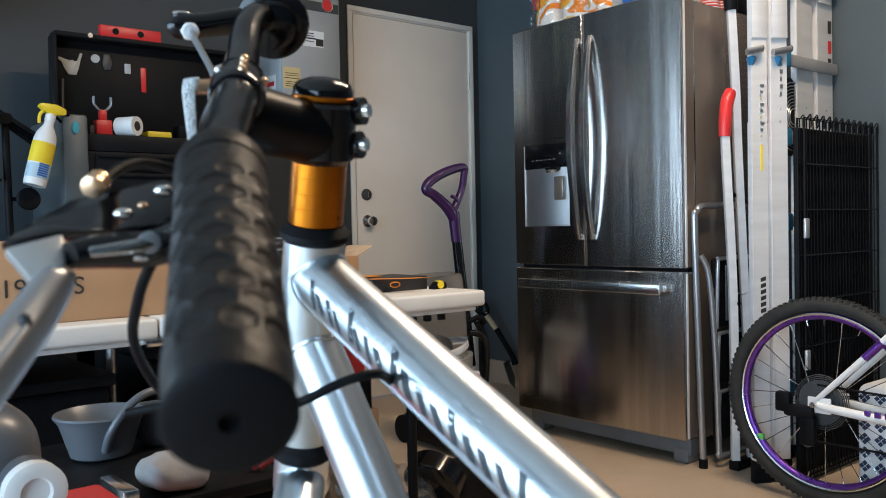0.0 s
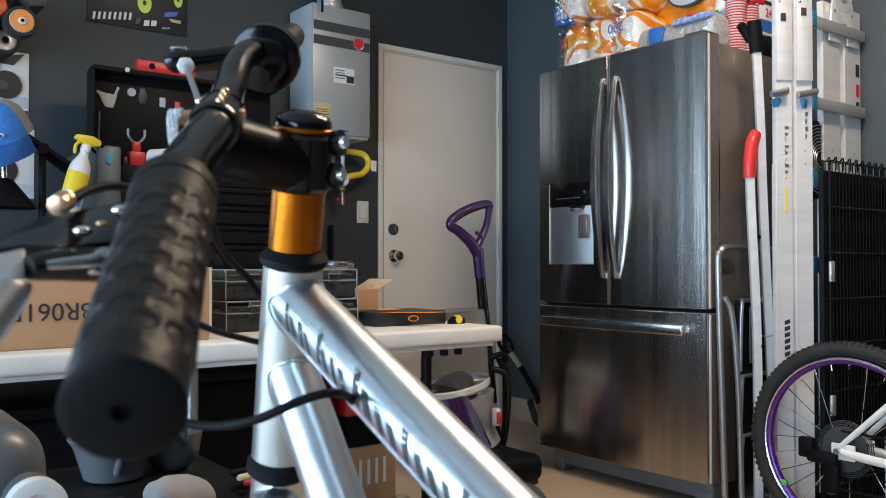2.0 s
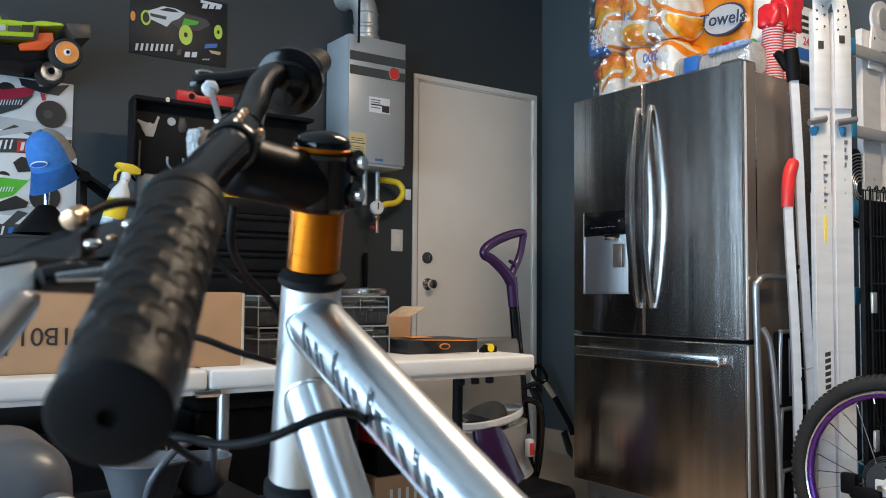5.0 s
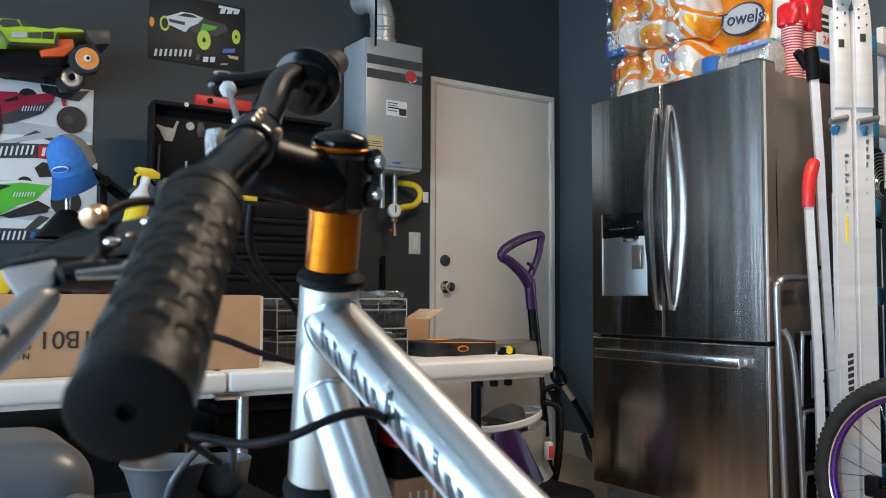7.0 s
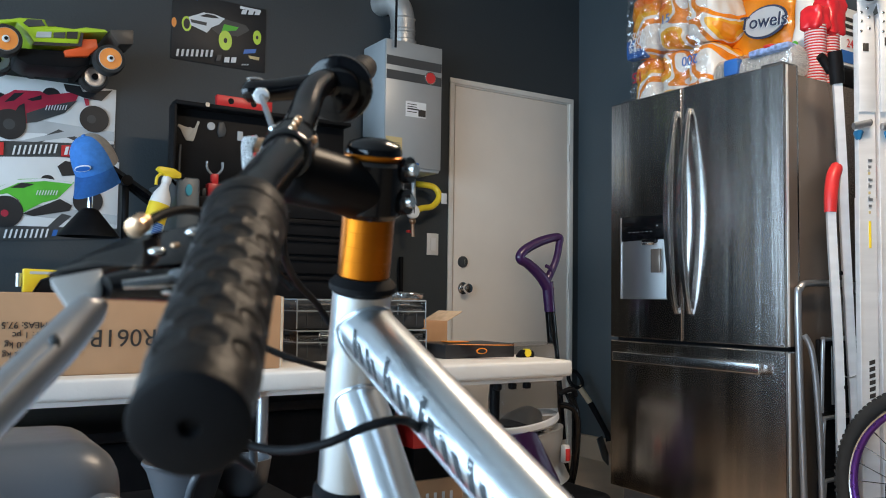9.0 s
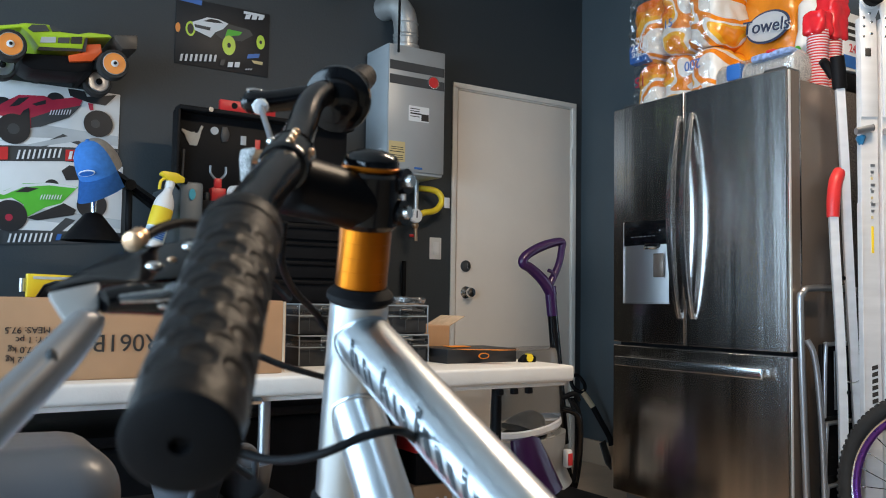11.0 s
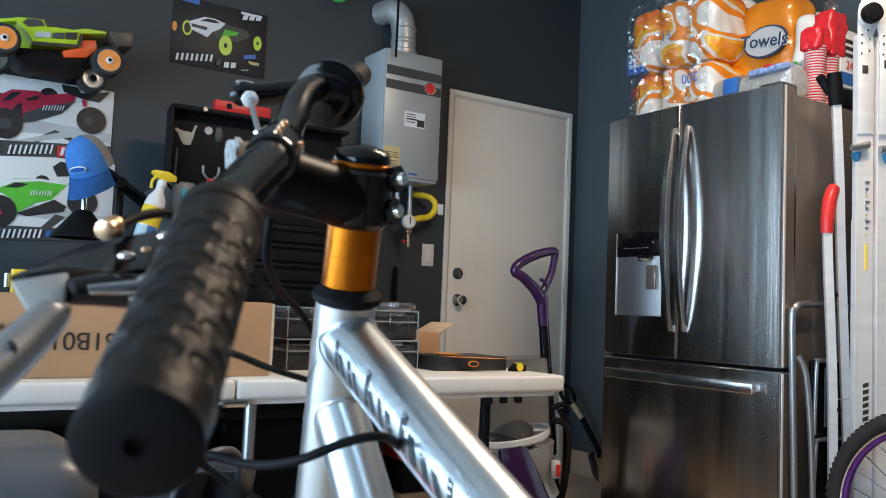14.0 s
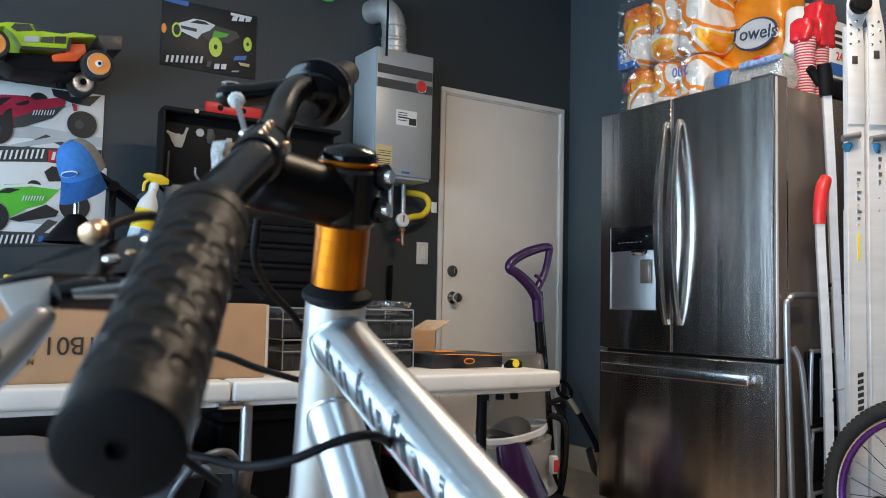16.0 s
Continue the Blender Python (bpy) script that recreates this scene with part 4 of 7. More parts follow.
bpart("kickstand", rod(BB + Vector((-0.03, -0.05, -0.02)), (0.66, 0.64, 0.005), 0.009), GREYTUBE)
bpart("bottom_bracket", rod(BB - Vector((0.036, 0, 0)), BB + Vector((0.036, 0, 0)), 0.021), FRAMEM)

# ---- beside the fridge ----
stool = thing("step_stool", pose(0, 0, 0), "folded grey steel step stool leaning by the fridge", "step stool")
part("front_frame", tube([(3.30, 2.545, 0.015), (3.29, 2.55, 0.4), (3.278, 2.555, 0.90), (3.295, 2.556, 0.965), (3.35, 2.556, 0.985), (3.60, 2.556, 0.985), (3.66, 2.556, 0.96), (3.675, 2.555, 0.90), (3.69, 2.545, 0.015)], 0.0125, 14, 8), GREYTUBE, stool, "bent grey tube frame")
part("rear_frame", tube([(3.335, 2.50, 0.06), (3.325, 2.505, 0.45), (3.305, 2.515, 0.72), (3.285, 2.535, 0.80)], 0.011, 12, 8), GREYTUBE, stool)
part("rear_frame", tube([(3.665, 2.50, 0.06), (3.665, 2.505, 0.45), (3.67, 2.515, 0.72), (3.675, 2.535, 0.80)], 0.011, 12, 8), GREYTUBE, stool)
part("base_rail", tube([(3.335, 2.50, 0.06), (3.36, 2.50, 0.045), (3.64, 2.50, 0.045), (3.665, 2.50, 0.06)], 0.011, 12, 6), GREYTUBE, stool)
for z0, z1 in ((0.525, 0.785), (0.315, 0.505), (0.10, 0.285)):
    st = part("step", box((3.345, 2.515, z0), (3.655, 2.535, z1), 0.008), MATTEB, stool, "black folded tread")
    part("edge", tube([(3.34, 2.507, z0), (3.35, 2.505, z1 - 0.02), (3.375, 2.505, z1), (3.63, 2.505, z1)], 0.008, 10, 6), GREYTUBE, st)
part("strap", box((3.40, 2.503, 0.55), (3.44, 2.507, 0.76), 0.001), GREYTUBE, stool)
for x in (3.30, 3.69):
    part("foot", rod((x, 2.545, 0), (x, 2.545, 0.035), 0.017), MATTEB, stool)

pole = thing("folding_hand_truck", pose(0, 0, 0), "folded aluminium hand truck with a red curved grip", "hand truck")
part("rail", tube([(3.372, 2.455, 0.03), (3.368, 2.455, 0.64), (3.333, 2.455, 1.14), (3.327, 2.455, 1.28)], 0.020, 4, 6), ALU, pole, "flat aluminium rail")
part("grip", tube([(3.326, 2.455, 1.235), (3.330, 2.455, 1.30), (3.345, 2.455, 1.365), (3.372, 2.455, 1.40)], [0.021, 0.023, 0.024, 0.024], 18, 8), RED, pole, "red rubber grip")
part("rail", tube([(3.455, 2.44, 0.03), (3.437, 2.44, 0.45), (3.412, 2.44, 0.80), (3.385, 2.44, 1.20), (3.375, 2.44, 1.42), (3.352, 2.44, 1.70)], 0.020, 4, 6), ALU, pole, "flat aluminium rail")
part("cap", tube([(3.353, 2.44, 1.695), (3.347, 2.44, 1.75), (3.338, 2.44, 1.81)], [0.024, 0.026, 0.024], 14, 4), MATTEB, pole)
part("cap", tube([(3.345, 2.46, 1.74), (3.325, 2.475, 1.785), (3.31, 2.48, 1.80)], [0.014, 0.017, 0.015], 12, 4), MATTEB, pole)
for p in ((3.35, 2.436, 1.02), (3.372, 2.436, 0.62)):
    part("button", rod(p, (p[0], 2.43, p[2]), 0.008, 12), MATTEB, pole)
part("wire", tube([(3.36, 2.43, 0.66), (3.39, 2.425, 0.655), (3.44, 2.425, 0.665)], 0.002, 8), GALV, pole)
part("axle_plate", box((3.35, 2.43, 0.0), (3.475, 2.47, 0.035), 0.004), MATTEB, pole)

ladder = thing("folding_ladder", pose(0, 0, 0), "folded aluminium articulated ladder standing upright", "ladder")


def channel(x, y, z0, z1, w=0.068, d=0.028):
    """An upright C-shaped rail with rounded flanges."""
    sec = [(x + 0.003, y), (x + w - 0.003, y), (x + w, y + 0.003), (x + w, y + d), (x + w - 0.004, y + d), (x + w - 0.004, y + 0.005), (x + 0.004, y + 0.005), (x + 0.004, y + d), (x, y + d), (x, y + 0.003)]
    b = bmesh.new()
    lo, hi = [b.verts.new((p, q, z0)) for p, q in sec], [b.verts.new((p, q, z1)) for p, q in sec]
    for k in range(len(sec)):
        b.faces.new((lo[k], lo[(k + 1) % len(sec)], hi[(k + 1) % len(sec)], hi[k]))
    b.faces.new(lo[::-1]), b.faces.new(hi)
    return b


# darker copy of the ladder aluminium, with shade put into its colour
ALU_SHADE = mat("aluminium_shade", (0.50, 0.50, 0.51), 0.45, 0.5, vary=0.12, scale=6)
BLUEC = mat("blue_clip", (0.03, 0.22, 0.42), 0.4)
# the front pair of rails is swung out from the wall
SWING = pose(3.262, 2.31, 0, 0, 0, -30) @ Matrix.Diagonal((0.56, 1, 1, 1)) @ pose(-3.262, -2.31, 0)


def swung(b, x):
    """Turns a piece of the front pair out from the wall."""
    if x < 3.6:
        b.transform(SWING)
    return b


for x, y, z0, z1, w in ((3.262, 2.31, 0.05, 1.90, 0.108), (3.394, 2.312, 0.05, 1.90, 0.114), (3.675, 2.36, 0.02, 1.93, 0.128), (3.838, 2.36, 0.02, 1.93, 0.128)):
    r = part("rail", swung(channel(x, y, z0, z1, w, 0.024), x), ALU, ladder, "scuffed aluminium side rail")
    part("foot", swung(box((x - 0.006, y - 0.004, z0 - 0.05 if z0 > 0.03 else 0.0), (x + w + 0.006, y + 0.030, z0 + 0.03), 0.005), x), MATTEB, r)
    # outer sleeve of the lower section, a little wider, and long dents of use
    part("sleeve", swung(box((x - 0.004, y - 0.003, z0 + 0.03), (x + 0.006, y + 0.026, 1.27), 0.001), x), ALU, r)
    # dents drawn as small domes, their shade given by the darker aluminium
    for k in range(3):
        part("dimple", swung(ball((x + w * 0.55, y - 0.0005, 1.36 - 0.045 * k), 0.0045, (1.6, 0.35, 1), u=8, v=6), x), ALU_SHADE, r)
for z in (0.30, 0.60, 0.92, 1.235, 1.525, 1.83):
    rg = part("rung", box((3.53, 2.335, z - 0.022), (3.96, 2.3585, z + 0.022), 0.006), ALU_SHADE, ladder, "ribbed aluminium rung")
    part("clip", box((3.525, 2.318, z - 0.034), (3.56, 2.334, z + 0.030), 0.006), BLUEC, rg, "blue plastic rung clip")
for x0, x1 in ((3.215, 3.318), (3.390, 3.512)):
    pin = part("lock_pin", swung(rod((x0, 2.292, 1.507), (x1, 2.292, 1.520), 0.012, 16), x0), GREYTUBE, ladder, "steel locking pin")
    part("pin_stop", swung(ball((x1, 2.292, 1.520), 0.0125, (0.8, 1, 1), u=14, v=8), x0), DARKGREY, pin)
    part("pin_knob", swung(lathe([(0.006, 0), (0.014, 0.010), (0.024, 0.028), (0.020, 0.034)], 16, pose(x0 + 0.055, 2.318, 1.462)), x0), BLUEC, pin, "blue plastic pin knob")
for x, y in ((3.262, 2.3040), (3.394, 2.3060)):
    w = 0.108
    # a hinge arm that leans in from its rail to the shared pivot
    out_ = [(x + 0.002, 1.56), (x + w - 0.002, 1.56), (x + w - 0.004, 1.84), (x + w - 0.012, 1.90), (3.400 if x < 3.3 else 3.470, 1.955), (3.395 if x < 3.3 else 3.455, 2.010), (3.360 if x < 3.3 else 3.405, 2.040), (3.300 if x < 3.3 else 3.345, 2.035), (3.270 if x < 3.3 else 3.335, 2.0), (3.262 if x < 3.3 else 3.378, 1.94), (x + 0.002, 1.88)]
    hg = part("hinge", swung(slab(out_, y + (0.0 if x < 3.3 else -0.006), y + 0.0055 + (0.0 if x < 3.3 else -0.006), 0.0012), x), ALU, ladder, "riveted aluminium hinge arm")
    yy = y - (0.001 if x < 3.3 else 0.007)
    for q, (dx, z) in enumerate(((0.022, 1.87), (0.070, 1.885), (0.022, 1.90), (0.070, 1.845), (0.020, 1.835), (0.060, 1.915))):
        part("rivet", swung(ball((x + dx, yy, z), 0.0055, (1.7, 0.5, 1), u=8, v=6), x), CHROME, hg)
    part("slot", swung(box((x + 0.028, yy - 0.0015, 1.766 + 0.02 * (x > 3.3)), (x + 0.064, yy + 0.0008, 1.794 + 0.02 * (x > 3.3)), 0.0010), x), INK, hg, "square black slot")
kn = part("hinge_knob", lathe([(0.028, 0), (0.033, 0.004), (0.033, 0.030), (0.027, 0.036), (0.008, 0.038)], 28, SWING @ pose(3.318, 2.290, 1.965) @ Matrix.Diagonal((1.8, 1, 1, 1)) @ pose(0, 0, 0, 90)), MATTEB, ladder, "round black release knob")
part("hinge_ring", lathe([(0.038, 0), (0.040, 0.002), (0.038, 0.004)], 32, SWING @ pose(3.318, 2.2925, 1.965) @ Matrix.Diagonal((1.8, 1, 1, 1)) @ pose(0, 0, 0, 90)), ALU, kn)
hb = part("hinge", disc(3.80, 1.98, 0.075, 2.345, 2.356, 32, 1.0), ALU, ladder, "round riveted hinge plate")
part("hinge_plate", slab([(3.70, 1.78), (3.80, 1.78), (3.80, 1.86), (3.84, 1.86), (3.84, 1.78), (3.93, 1.78), (3.88, 1.95), (3.73, 1.95)], 2.347, 2.355, 0.001), ALU, hb)
part("hinge_face", disc(3.80, 1.985, 0.042, 2.340, 2.3445, 24, 0.8), ALU_SHADE, hb)
for x, z in ((3.725, 1.82), (3.90, 1.82), (3.74, 1.90), (3.87, 1.90)):
    part("rivet", ball((x, 2.3455, z), 0.006, (1, 0.5, 1), u=8, v=6), CHROME, hb)
for k in range(6):
    part("lettering_bar", swung(slab([(3.310, 0.600 + k * 0.022), (3.345, 0.606 + k * 0.022), (3.345, 0.620 + k * 0.022), (3.310, 0.614 + k * 0.022)], 2.3085, 2.3098), 3.3), INK, ladder)
part("sticker", swung(box((3.302, 2.3082, 0.565), (3.345, 2.3096, 0.588)), 3.3), mat("teal_print", (0.02, 0.2, 0.22), 0.5), ladder)
part("sticker", swung(box((3.318, 2.3082, 1.10), (3.332, 2.3096, 1.19)), 3.3), YELLOW, ladder)
for k in range(9):
    part("sticker_bar", swung(box((3.318, 2.3075, 1.215 + k * 0.022), (3.330 + 0.007 * (k % 3), 2.3096, 1.224 + k * 0.022)), 3.3), GREYTUBE if k % 3 else TAN, ladder)
for k in range(5):
    part("sticker_bar", swung(box((3.455, 2.3095, 1.36 + k * 0.026), (3.468 + 0.008 * (k % 2), 2.3116, 1.374 + k * 0.026)), 3.3), GREYTUBE, ladder)
for k, (z, c) in enumerate(((1.70, INK), (1.62, RED), (1.55, INK))):
    part("label", box((3.925, 2.3575, z - 0.03), (3.95, 2.3596, z + 0.02)), c, ladder)

fan = thing("box_fan", pose(3.66, 2.44, 1.32), "grey round fan grille behind the ladder", "fan")
part("case", lathe([(0.13, 0), (0.15, 0.01), (0.15, 0.06), (0.13, 0.07)], 36, pose(0, 0, 0, 90)), MATTEB, fan)
for k in range(9):
    r = 0.03 + 0.0125 * k
    part("ring", tube([(r * math.cos(a), -0.074, r * math.sin(a)) for a in [2 * math.pi * j / 32 for j in range(32)]], 0.0025, 6, 1, True), GREYTUBE, fan)
part("stand", rod((0, -0.03, -1.32), (0, -0.03, -0.14), 0.012), MATTEB, fan)
part("base", box((-0.12, -0.06, -1.32), (0.12, 0.03, -1.30), 0.005), MATTEB, fan)

crate = thing("dog_crate", pose(0, 0, 0), "folded black wire dog crate leaning on the ladder", "crate")
CX0, CX1, CZ = 3.395, 3.97, 1.28
for y in (2.19, 2.215):
    fr = part("panel_frame", tube([(CX0, y, 0.01), (CX0, y, CZ), (CX1, y, CZ), (CX1, y, 0.01), (CX0, y, 0.01)], 0.0045, 8, 1), MATTEB, crate)
    for k in range(1, 24):
        x = CX0 + (CX1 - CX0) * k / 24
        part("wire", rod((x, y, 0.012), (x, y + 0.004, CZ), 0.0019, 6), MATTEB, fr)
    for k in range(1, 8):
        z = CZ * k / 8
        part("cross_wire", rod((CX0, y, z), (CX1, y, z), 0.0024, 6), BLACK, fr)
    for k in range(12):
        x = CX0 + (CX1 - CX0) * (k + 0.5) / 12
        part("hook", tube([(x, y, CZ), (x, y - 0.012, CZ + 0.012), (x, y - 0.014, CZ - 0.03)], 0.002, 6, 4), BLACK, fr)
part("latch", box((CX0 - 0.012, 2.18, 0.86), (CX0 + 0.015, 2.19, 0.93), 0.003), GALV, crate)
part("latch", box((CX0 - 0.012, 2.18, 0.40), (CX0 + 0.015, 2.19, 0.47), 0.003), GALV, crate)
part("tray", box((CX0 + 0.005, 2.222, 0.02), (CX1, 2.235, CZ - 0.03), 0.004), MATTEB, crate, "black plastic crate tray")

# purple and white bicycle
KB = (3.22, 2.04, 0.0)
kbike = thing("bicycle", pose(*KB), "white and purple bicycle parked along the wall", "bicycle")


def put_kid(name, b, material, parent, label=""):
    return part(name, b, material, parent or kbike, label)


KH = Vector((0, 0.0, 0.338))
kw = wheel_parts(KH, (0, -1, 0), 0.338, PURPLERIM, put_kid, 28, 100)
kw["label"] = "knobbly tyre on a bright purple rim"
put_kid("rim_edge", tube([KH + Vector((-0.014, math.cos(a) * 0.283, math.sin(a) * 0.283)) for a in [2 * math.pi * k / 72 for k in range(72)]], 0.0045, 6, 1, True), CHROME, kw)
put_kid("reflector", box((-0.012, 0.21, 0.175), (0.0, 0.235, 0.195), 0.003), mat("green_reflector", (0.1, 0.5, 0.1), 0.3), kw)
for k, r in enumerate((0.072, 0.062, 0.054, 0.046, 0.038, 0.03)):
    put_kid("sprocket", lathe([(r, 0), (r, 0.002)], 32, pose(-0.028 - 0.004 * k, 0, 0.338, 0, -90, 0)), DARKGREY, kw)
KBB, KS, KHD = Vector((0, -0.44, 0.30)), Vector((0, -0.36, 0.72)), Vector((0, -1.0, 0.72))
for s in (-1, 1):
    put_kid("chainstay", tube([KH + Vector((0.062 * s, 0.0, 0.0)), KH + Vector((0.06 * s, -0.06, -0.01)), KBB + Vector((0.03 * s, 0.05, 0))], [0.008, 0.014, 0.014], 14, 6), WHITE, None, "white chainstay")
    put_kid("seatstay", tube([KH + Vector((0.062 * s, -0.005, 0.015)), KH.lerp(KS, 0.5) + Vector((0.05 * s, 0, 0)), KS + Vector((0.02 * s, 0, 0))], [0.008, 0.012, 0.012], 14, 6), WHITE, None, "white seatstay with purple print")
    put_kid("dropout", box((0.062 * s - 0.004, -0.05, 0.31), (0.062 * s + 0.004, 0.025, 0.36), 0.003), WHITE, None)
put_kid("axle_nut", rod((-0.085, 0, 0.338), (-0.055, 0, 0.338), 0.01, 6), CHROME, None)
a = KH.lerp(KS, 0.34) + Vector((-0.062, 0, 0))
put_kid("purple_band", tube([KH.lerp(KS, 0.42) + Vector((-0.0545, 0, 0)), KH.lerp(KS, 0.56) + Vector((-0.049, 0, 0))], 0.0128, 14, 1), PURPLERIM, None)
for k in range(5):
    put_kid("lettering_bar", box((-0.0645, -0.17 - k * 0.03, 0.322), (-0.057, -0.152 - k * 0.03, 0.34), 0.001), PURPLERIM, None)
put_kid("seat_tube", tube([KBB, KS, KS + (KS - KBB) * 0.3], [0.017, 0.016, 0.013], 16, 4), WHITE, None)
put_kid("down_tube", tube([KBB, KHD], 0.019, 16, 4), WHITE, None)
put_kid("top_tube", tube([KS + Vector((0, 0, -0.03)), KHD + Vector((0, 0, 0.06))], 0.016, 16, 4), WHITE, None)
put_kid("head_tube", rod((0, -0.99, 0.68), (0, -0.965, 0.80), 0.02), WHITE, None)
put_kid("saddle", tube([KS + Vector((0, 0.11, 0.16)), KS + Vector((0, 0.05, 0.16)), KS + Vector((0, -0.12, 0.15))], [0.06, 0.07, 0.02], 16, 5, flat=0.4), MATTEB, None)
FH = Vector((0, -1.12, 0.338))
for s in (-1, 1):
    put_kid("fork_leg", tube([(0.05 * s, -1.0, 0.68), FH + Vector((0.05 * s, 0, 0))], 0.013, 14, 4), WHITE, None)
put_kid("fork_crown", rod((-0.062, -1.0, 0.685), (0.062, -1.0, 0.685), 0.018), WHITE, None)
wheel_parts(FH, (0, -1, 0), 0.338, PURPLERIM, put_kid, 28, 60)
put_kid("handlebar", tube([(-0.3, -0.90, 0.98), (-0.1, -0.95, 0.96), (0, -0.955, 0.88), (0.1, -0.95, 0.96), (0.3, -0.90, 0.98)], 0.0115, 14, 6), MATTEB, None)
put_kid("stem", rod((0, -0.965, 0.80), (0, -0.955, 0.89), 0.014), MATTEB, None)
put_kid("crank", lathe([(0.085, 0), (0.085, 0.004)], 40, Matrix.Translation(KBB + Vector((-0.05, 0, 0))) @ pose(0, 0, 0, 0, -90, 0)), MATTEB, None)
put_kid("chain", tube([(-0.05, 0.0, 0.398), (-0.052, -0.42, 0.385)], 0.004, 6, 1), MATTEB, None)
put_kid("chain", tube([(-0.05, 0.03, 0.215), (-0.052, -0.42, 0.218)], 0.004, 6, 1), MATTEB, None)
der = put_kid("derailleur", join(join(box((-0.075, -0.0, 0.20), (-0.05, 0.05, 0.30), 0.008), box((-0.085, 0.0, 0.29), (-0.06, 0.10, 0.33), 0.01)), box((-0.08, 0.08, 0.30), (-0.05, 0.13, 0.365), 0.008)), MATTEB, None, "black rear derailleur")
for z in (0.215, 0.275):
    put_kid("jockey_wheel", rod((-0.062, 0.03, z), (-0.045, 0.03, z), 0.022, 16), DARKGREY, der)
put_kid("kickstand", rod((-0.03, -0.36, 0.28), (-0.19, -0.30, 0.006), 0.009), MATTEB, None)
for k in range(5):
    put_kid("guard_ring", tube([(-0.022, math.cos(q) * (0.088 - 0.006 * k), 0.338 + math.sin(q) * (0.088 - 0.006 * k)) for q in [2 * math.pi * j / 24 for j in range(24)]], 0.0018, 5, 1, True), DARKGREY, kw)

# patterned bag
bag = thing("tote_bag", pose(3.335, 1.965, 0), "navy and white diamond patterned fabric bag", "bag")
b0 = box((0.0, -0.32, 0.0), (0.30, 0.03, 0.385), 0.03, seg=3)
bagb = part("body", b0, PAPER, bag, "white fabric with navy diamonds")
for i in range(7):
    for j in range(8):
        y, z = -0.30 + i * 0.05, 0.03 + j * 0.045
        if z > 0.36 or y > 0.01:
            continue
        bmd = bmesh.new()
        for (dy, dz) in ((0.0, 0.0105), (0.0105, 0.0), (0, -0.0105), (-0.0105, 0)):
            e = bmesh.new()
            bmesh.ops.create_cube(e, size=1)
            e.transform(Matrix.Translation((-0.0015, y + dy, z + dz)) @ pose(0, 0, 0, 45, 0, 0) @ Matrix.Diagonal((0.002, 0.0125, 0.0125, 1)))
            join_fast(bmd, e)
        part("diamond", bmd, FABRICN, bag)


def rumpled(lo, hi, cuts, amp, freq, round_=0.02, seed=0):
    """A soft package: a rounded box with an uneven skin."""
    b = bmesh.new()
    bmesh.ops.create_cube(b, size=1)
    bmesh.ops.subdivide_edges(b, edges=b.edges[:], cuts=cuts, use_grid_fill=True)
    ctr, size = (Vector(lo) + Vector(hi)) / 2, Vector(hi) - Vector(lo)
    for v in b.verts:
        p = Vector([v.co[k] * size[k] for k in range(3)])
        inner = Vector([max(-size[k] / 2 + round_, min(size[k] / 2 - round_, p[k])) for k in range(3)])
        dv = p - inner
        if dv.length > 1e-6:
            p = inner + dv.normalized() * round_
        nrm = p.normalized()
        p += nrm * amp * noise.noise(p * freq + Vector((seed, 0, 0)))
        v.co = ctr + p
    return b


# ---- on top of the fridge ----
TOPZ = FZ - 0.022
ORANGEF = mat("orange_film", (0.86, 0.235, 0.012), 0.22, vary=0.12, scale=10, bump=0.25, bump_scale=28, coat=0.5)
WHITEF = mat("white_film", (0.80, 0.79, 0.76), 0.24, vary=0.06, scale=14, bump=0.3, bump_scale=30, coat=0.5)
YELF = mat("yellow_film", (0.88, 0.48, 0.03), 0.25, vary=0.1, bump=0.2, bump_scale=30, coat=0.4)

def printed_film(name, seed):
    """Glossy printed wrapper: wavy bands of orange, white and yellow print."""
    m = mat(name, (0.86, 0.235, 0.012), 0.22, bump=0.3, bump_scale=26, coat=0.5)
    nt = m.node_tree
    b = nt.nodes["Principled BSDF"]
    tc, mp, wob = nt.nodes.new("ShaderNodeTexCoord"), nt.nodes.new("ShaderNodeMapping"), nt.nodes.new("ShaderNodeTexNoise")
    mp.inputs["Location"].default_value = (seed, seed * 2.3, seed * 0.7)
    mp.inputs["Scale"].default_value = (3.0, 5.0, 6.0)
    wob.inputs["Scale"].default_value, wob.inputs["Detail"].default_value, wob.inputs["Distortion"].default_value = 1.0, 0.4, 0.5
    nt.links.new(tc.outputs["Object"], mp.inputs[0]), nt.links.new(mp.outputs[0], wob.inputs[0])
    ramp = nt.nodes.new("ShaderNodeValToRGB")
    ramp.color_ramp.interpolation = "CONSTANT"
    e = ramp.color_ramp.elements
    e[0].position, e[0].color = 0.0, (0.84, 0.17, 0.010, 1)
    e[1].position, e[1].color = 0.36, (0.90, 0.30, 0.014, 1)
    for pos, col in ((0.44, (0.92, 0.47, 0.03, 1)), (0.485, (0.84, 0.82, 0.78, 1)), (0.53, (0.88, 0.26, 0.012, 1)), (0.615, (0.82, 0.80, 0.76, 1))):
        n = e.new(pos)
        n.color = col
    nt.links.new(wob.outputs[0], ramp.inputs[0])
    nt.links.new(ramp.outputs[0], b.inputs["Base Color"])
    return m


BIGPRINT = mat("big_orange_film", (0.88, 0.26, 0.012), 0.22, vary=0.35, scale=5, bump=0.3, bump_scale=22, coat=0.5)
PRINTA, PRINTB, PRINTC = printed_film("printed_film_one", 1.3), printed_film("printed_film_two", 4.1), printed_film("printed_film_three", 7.7)


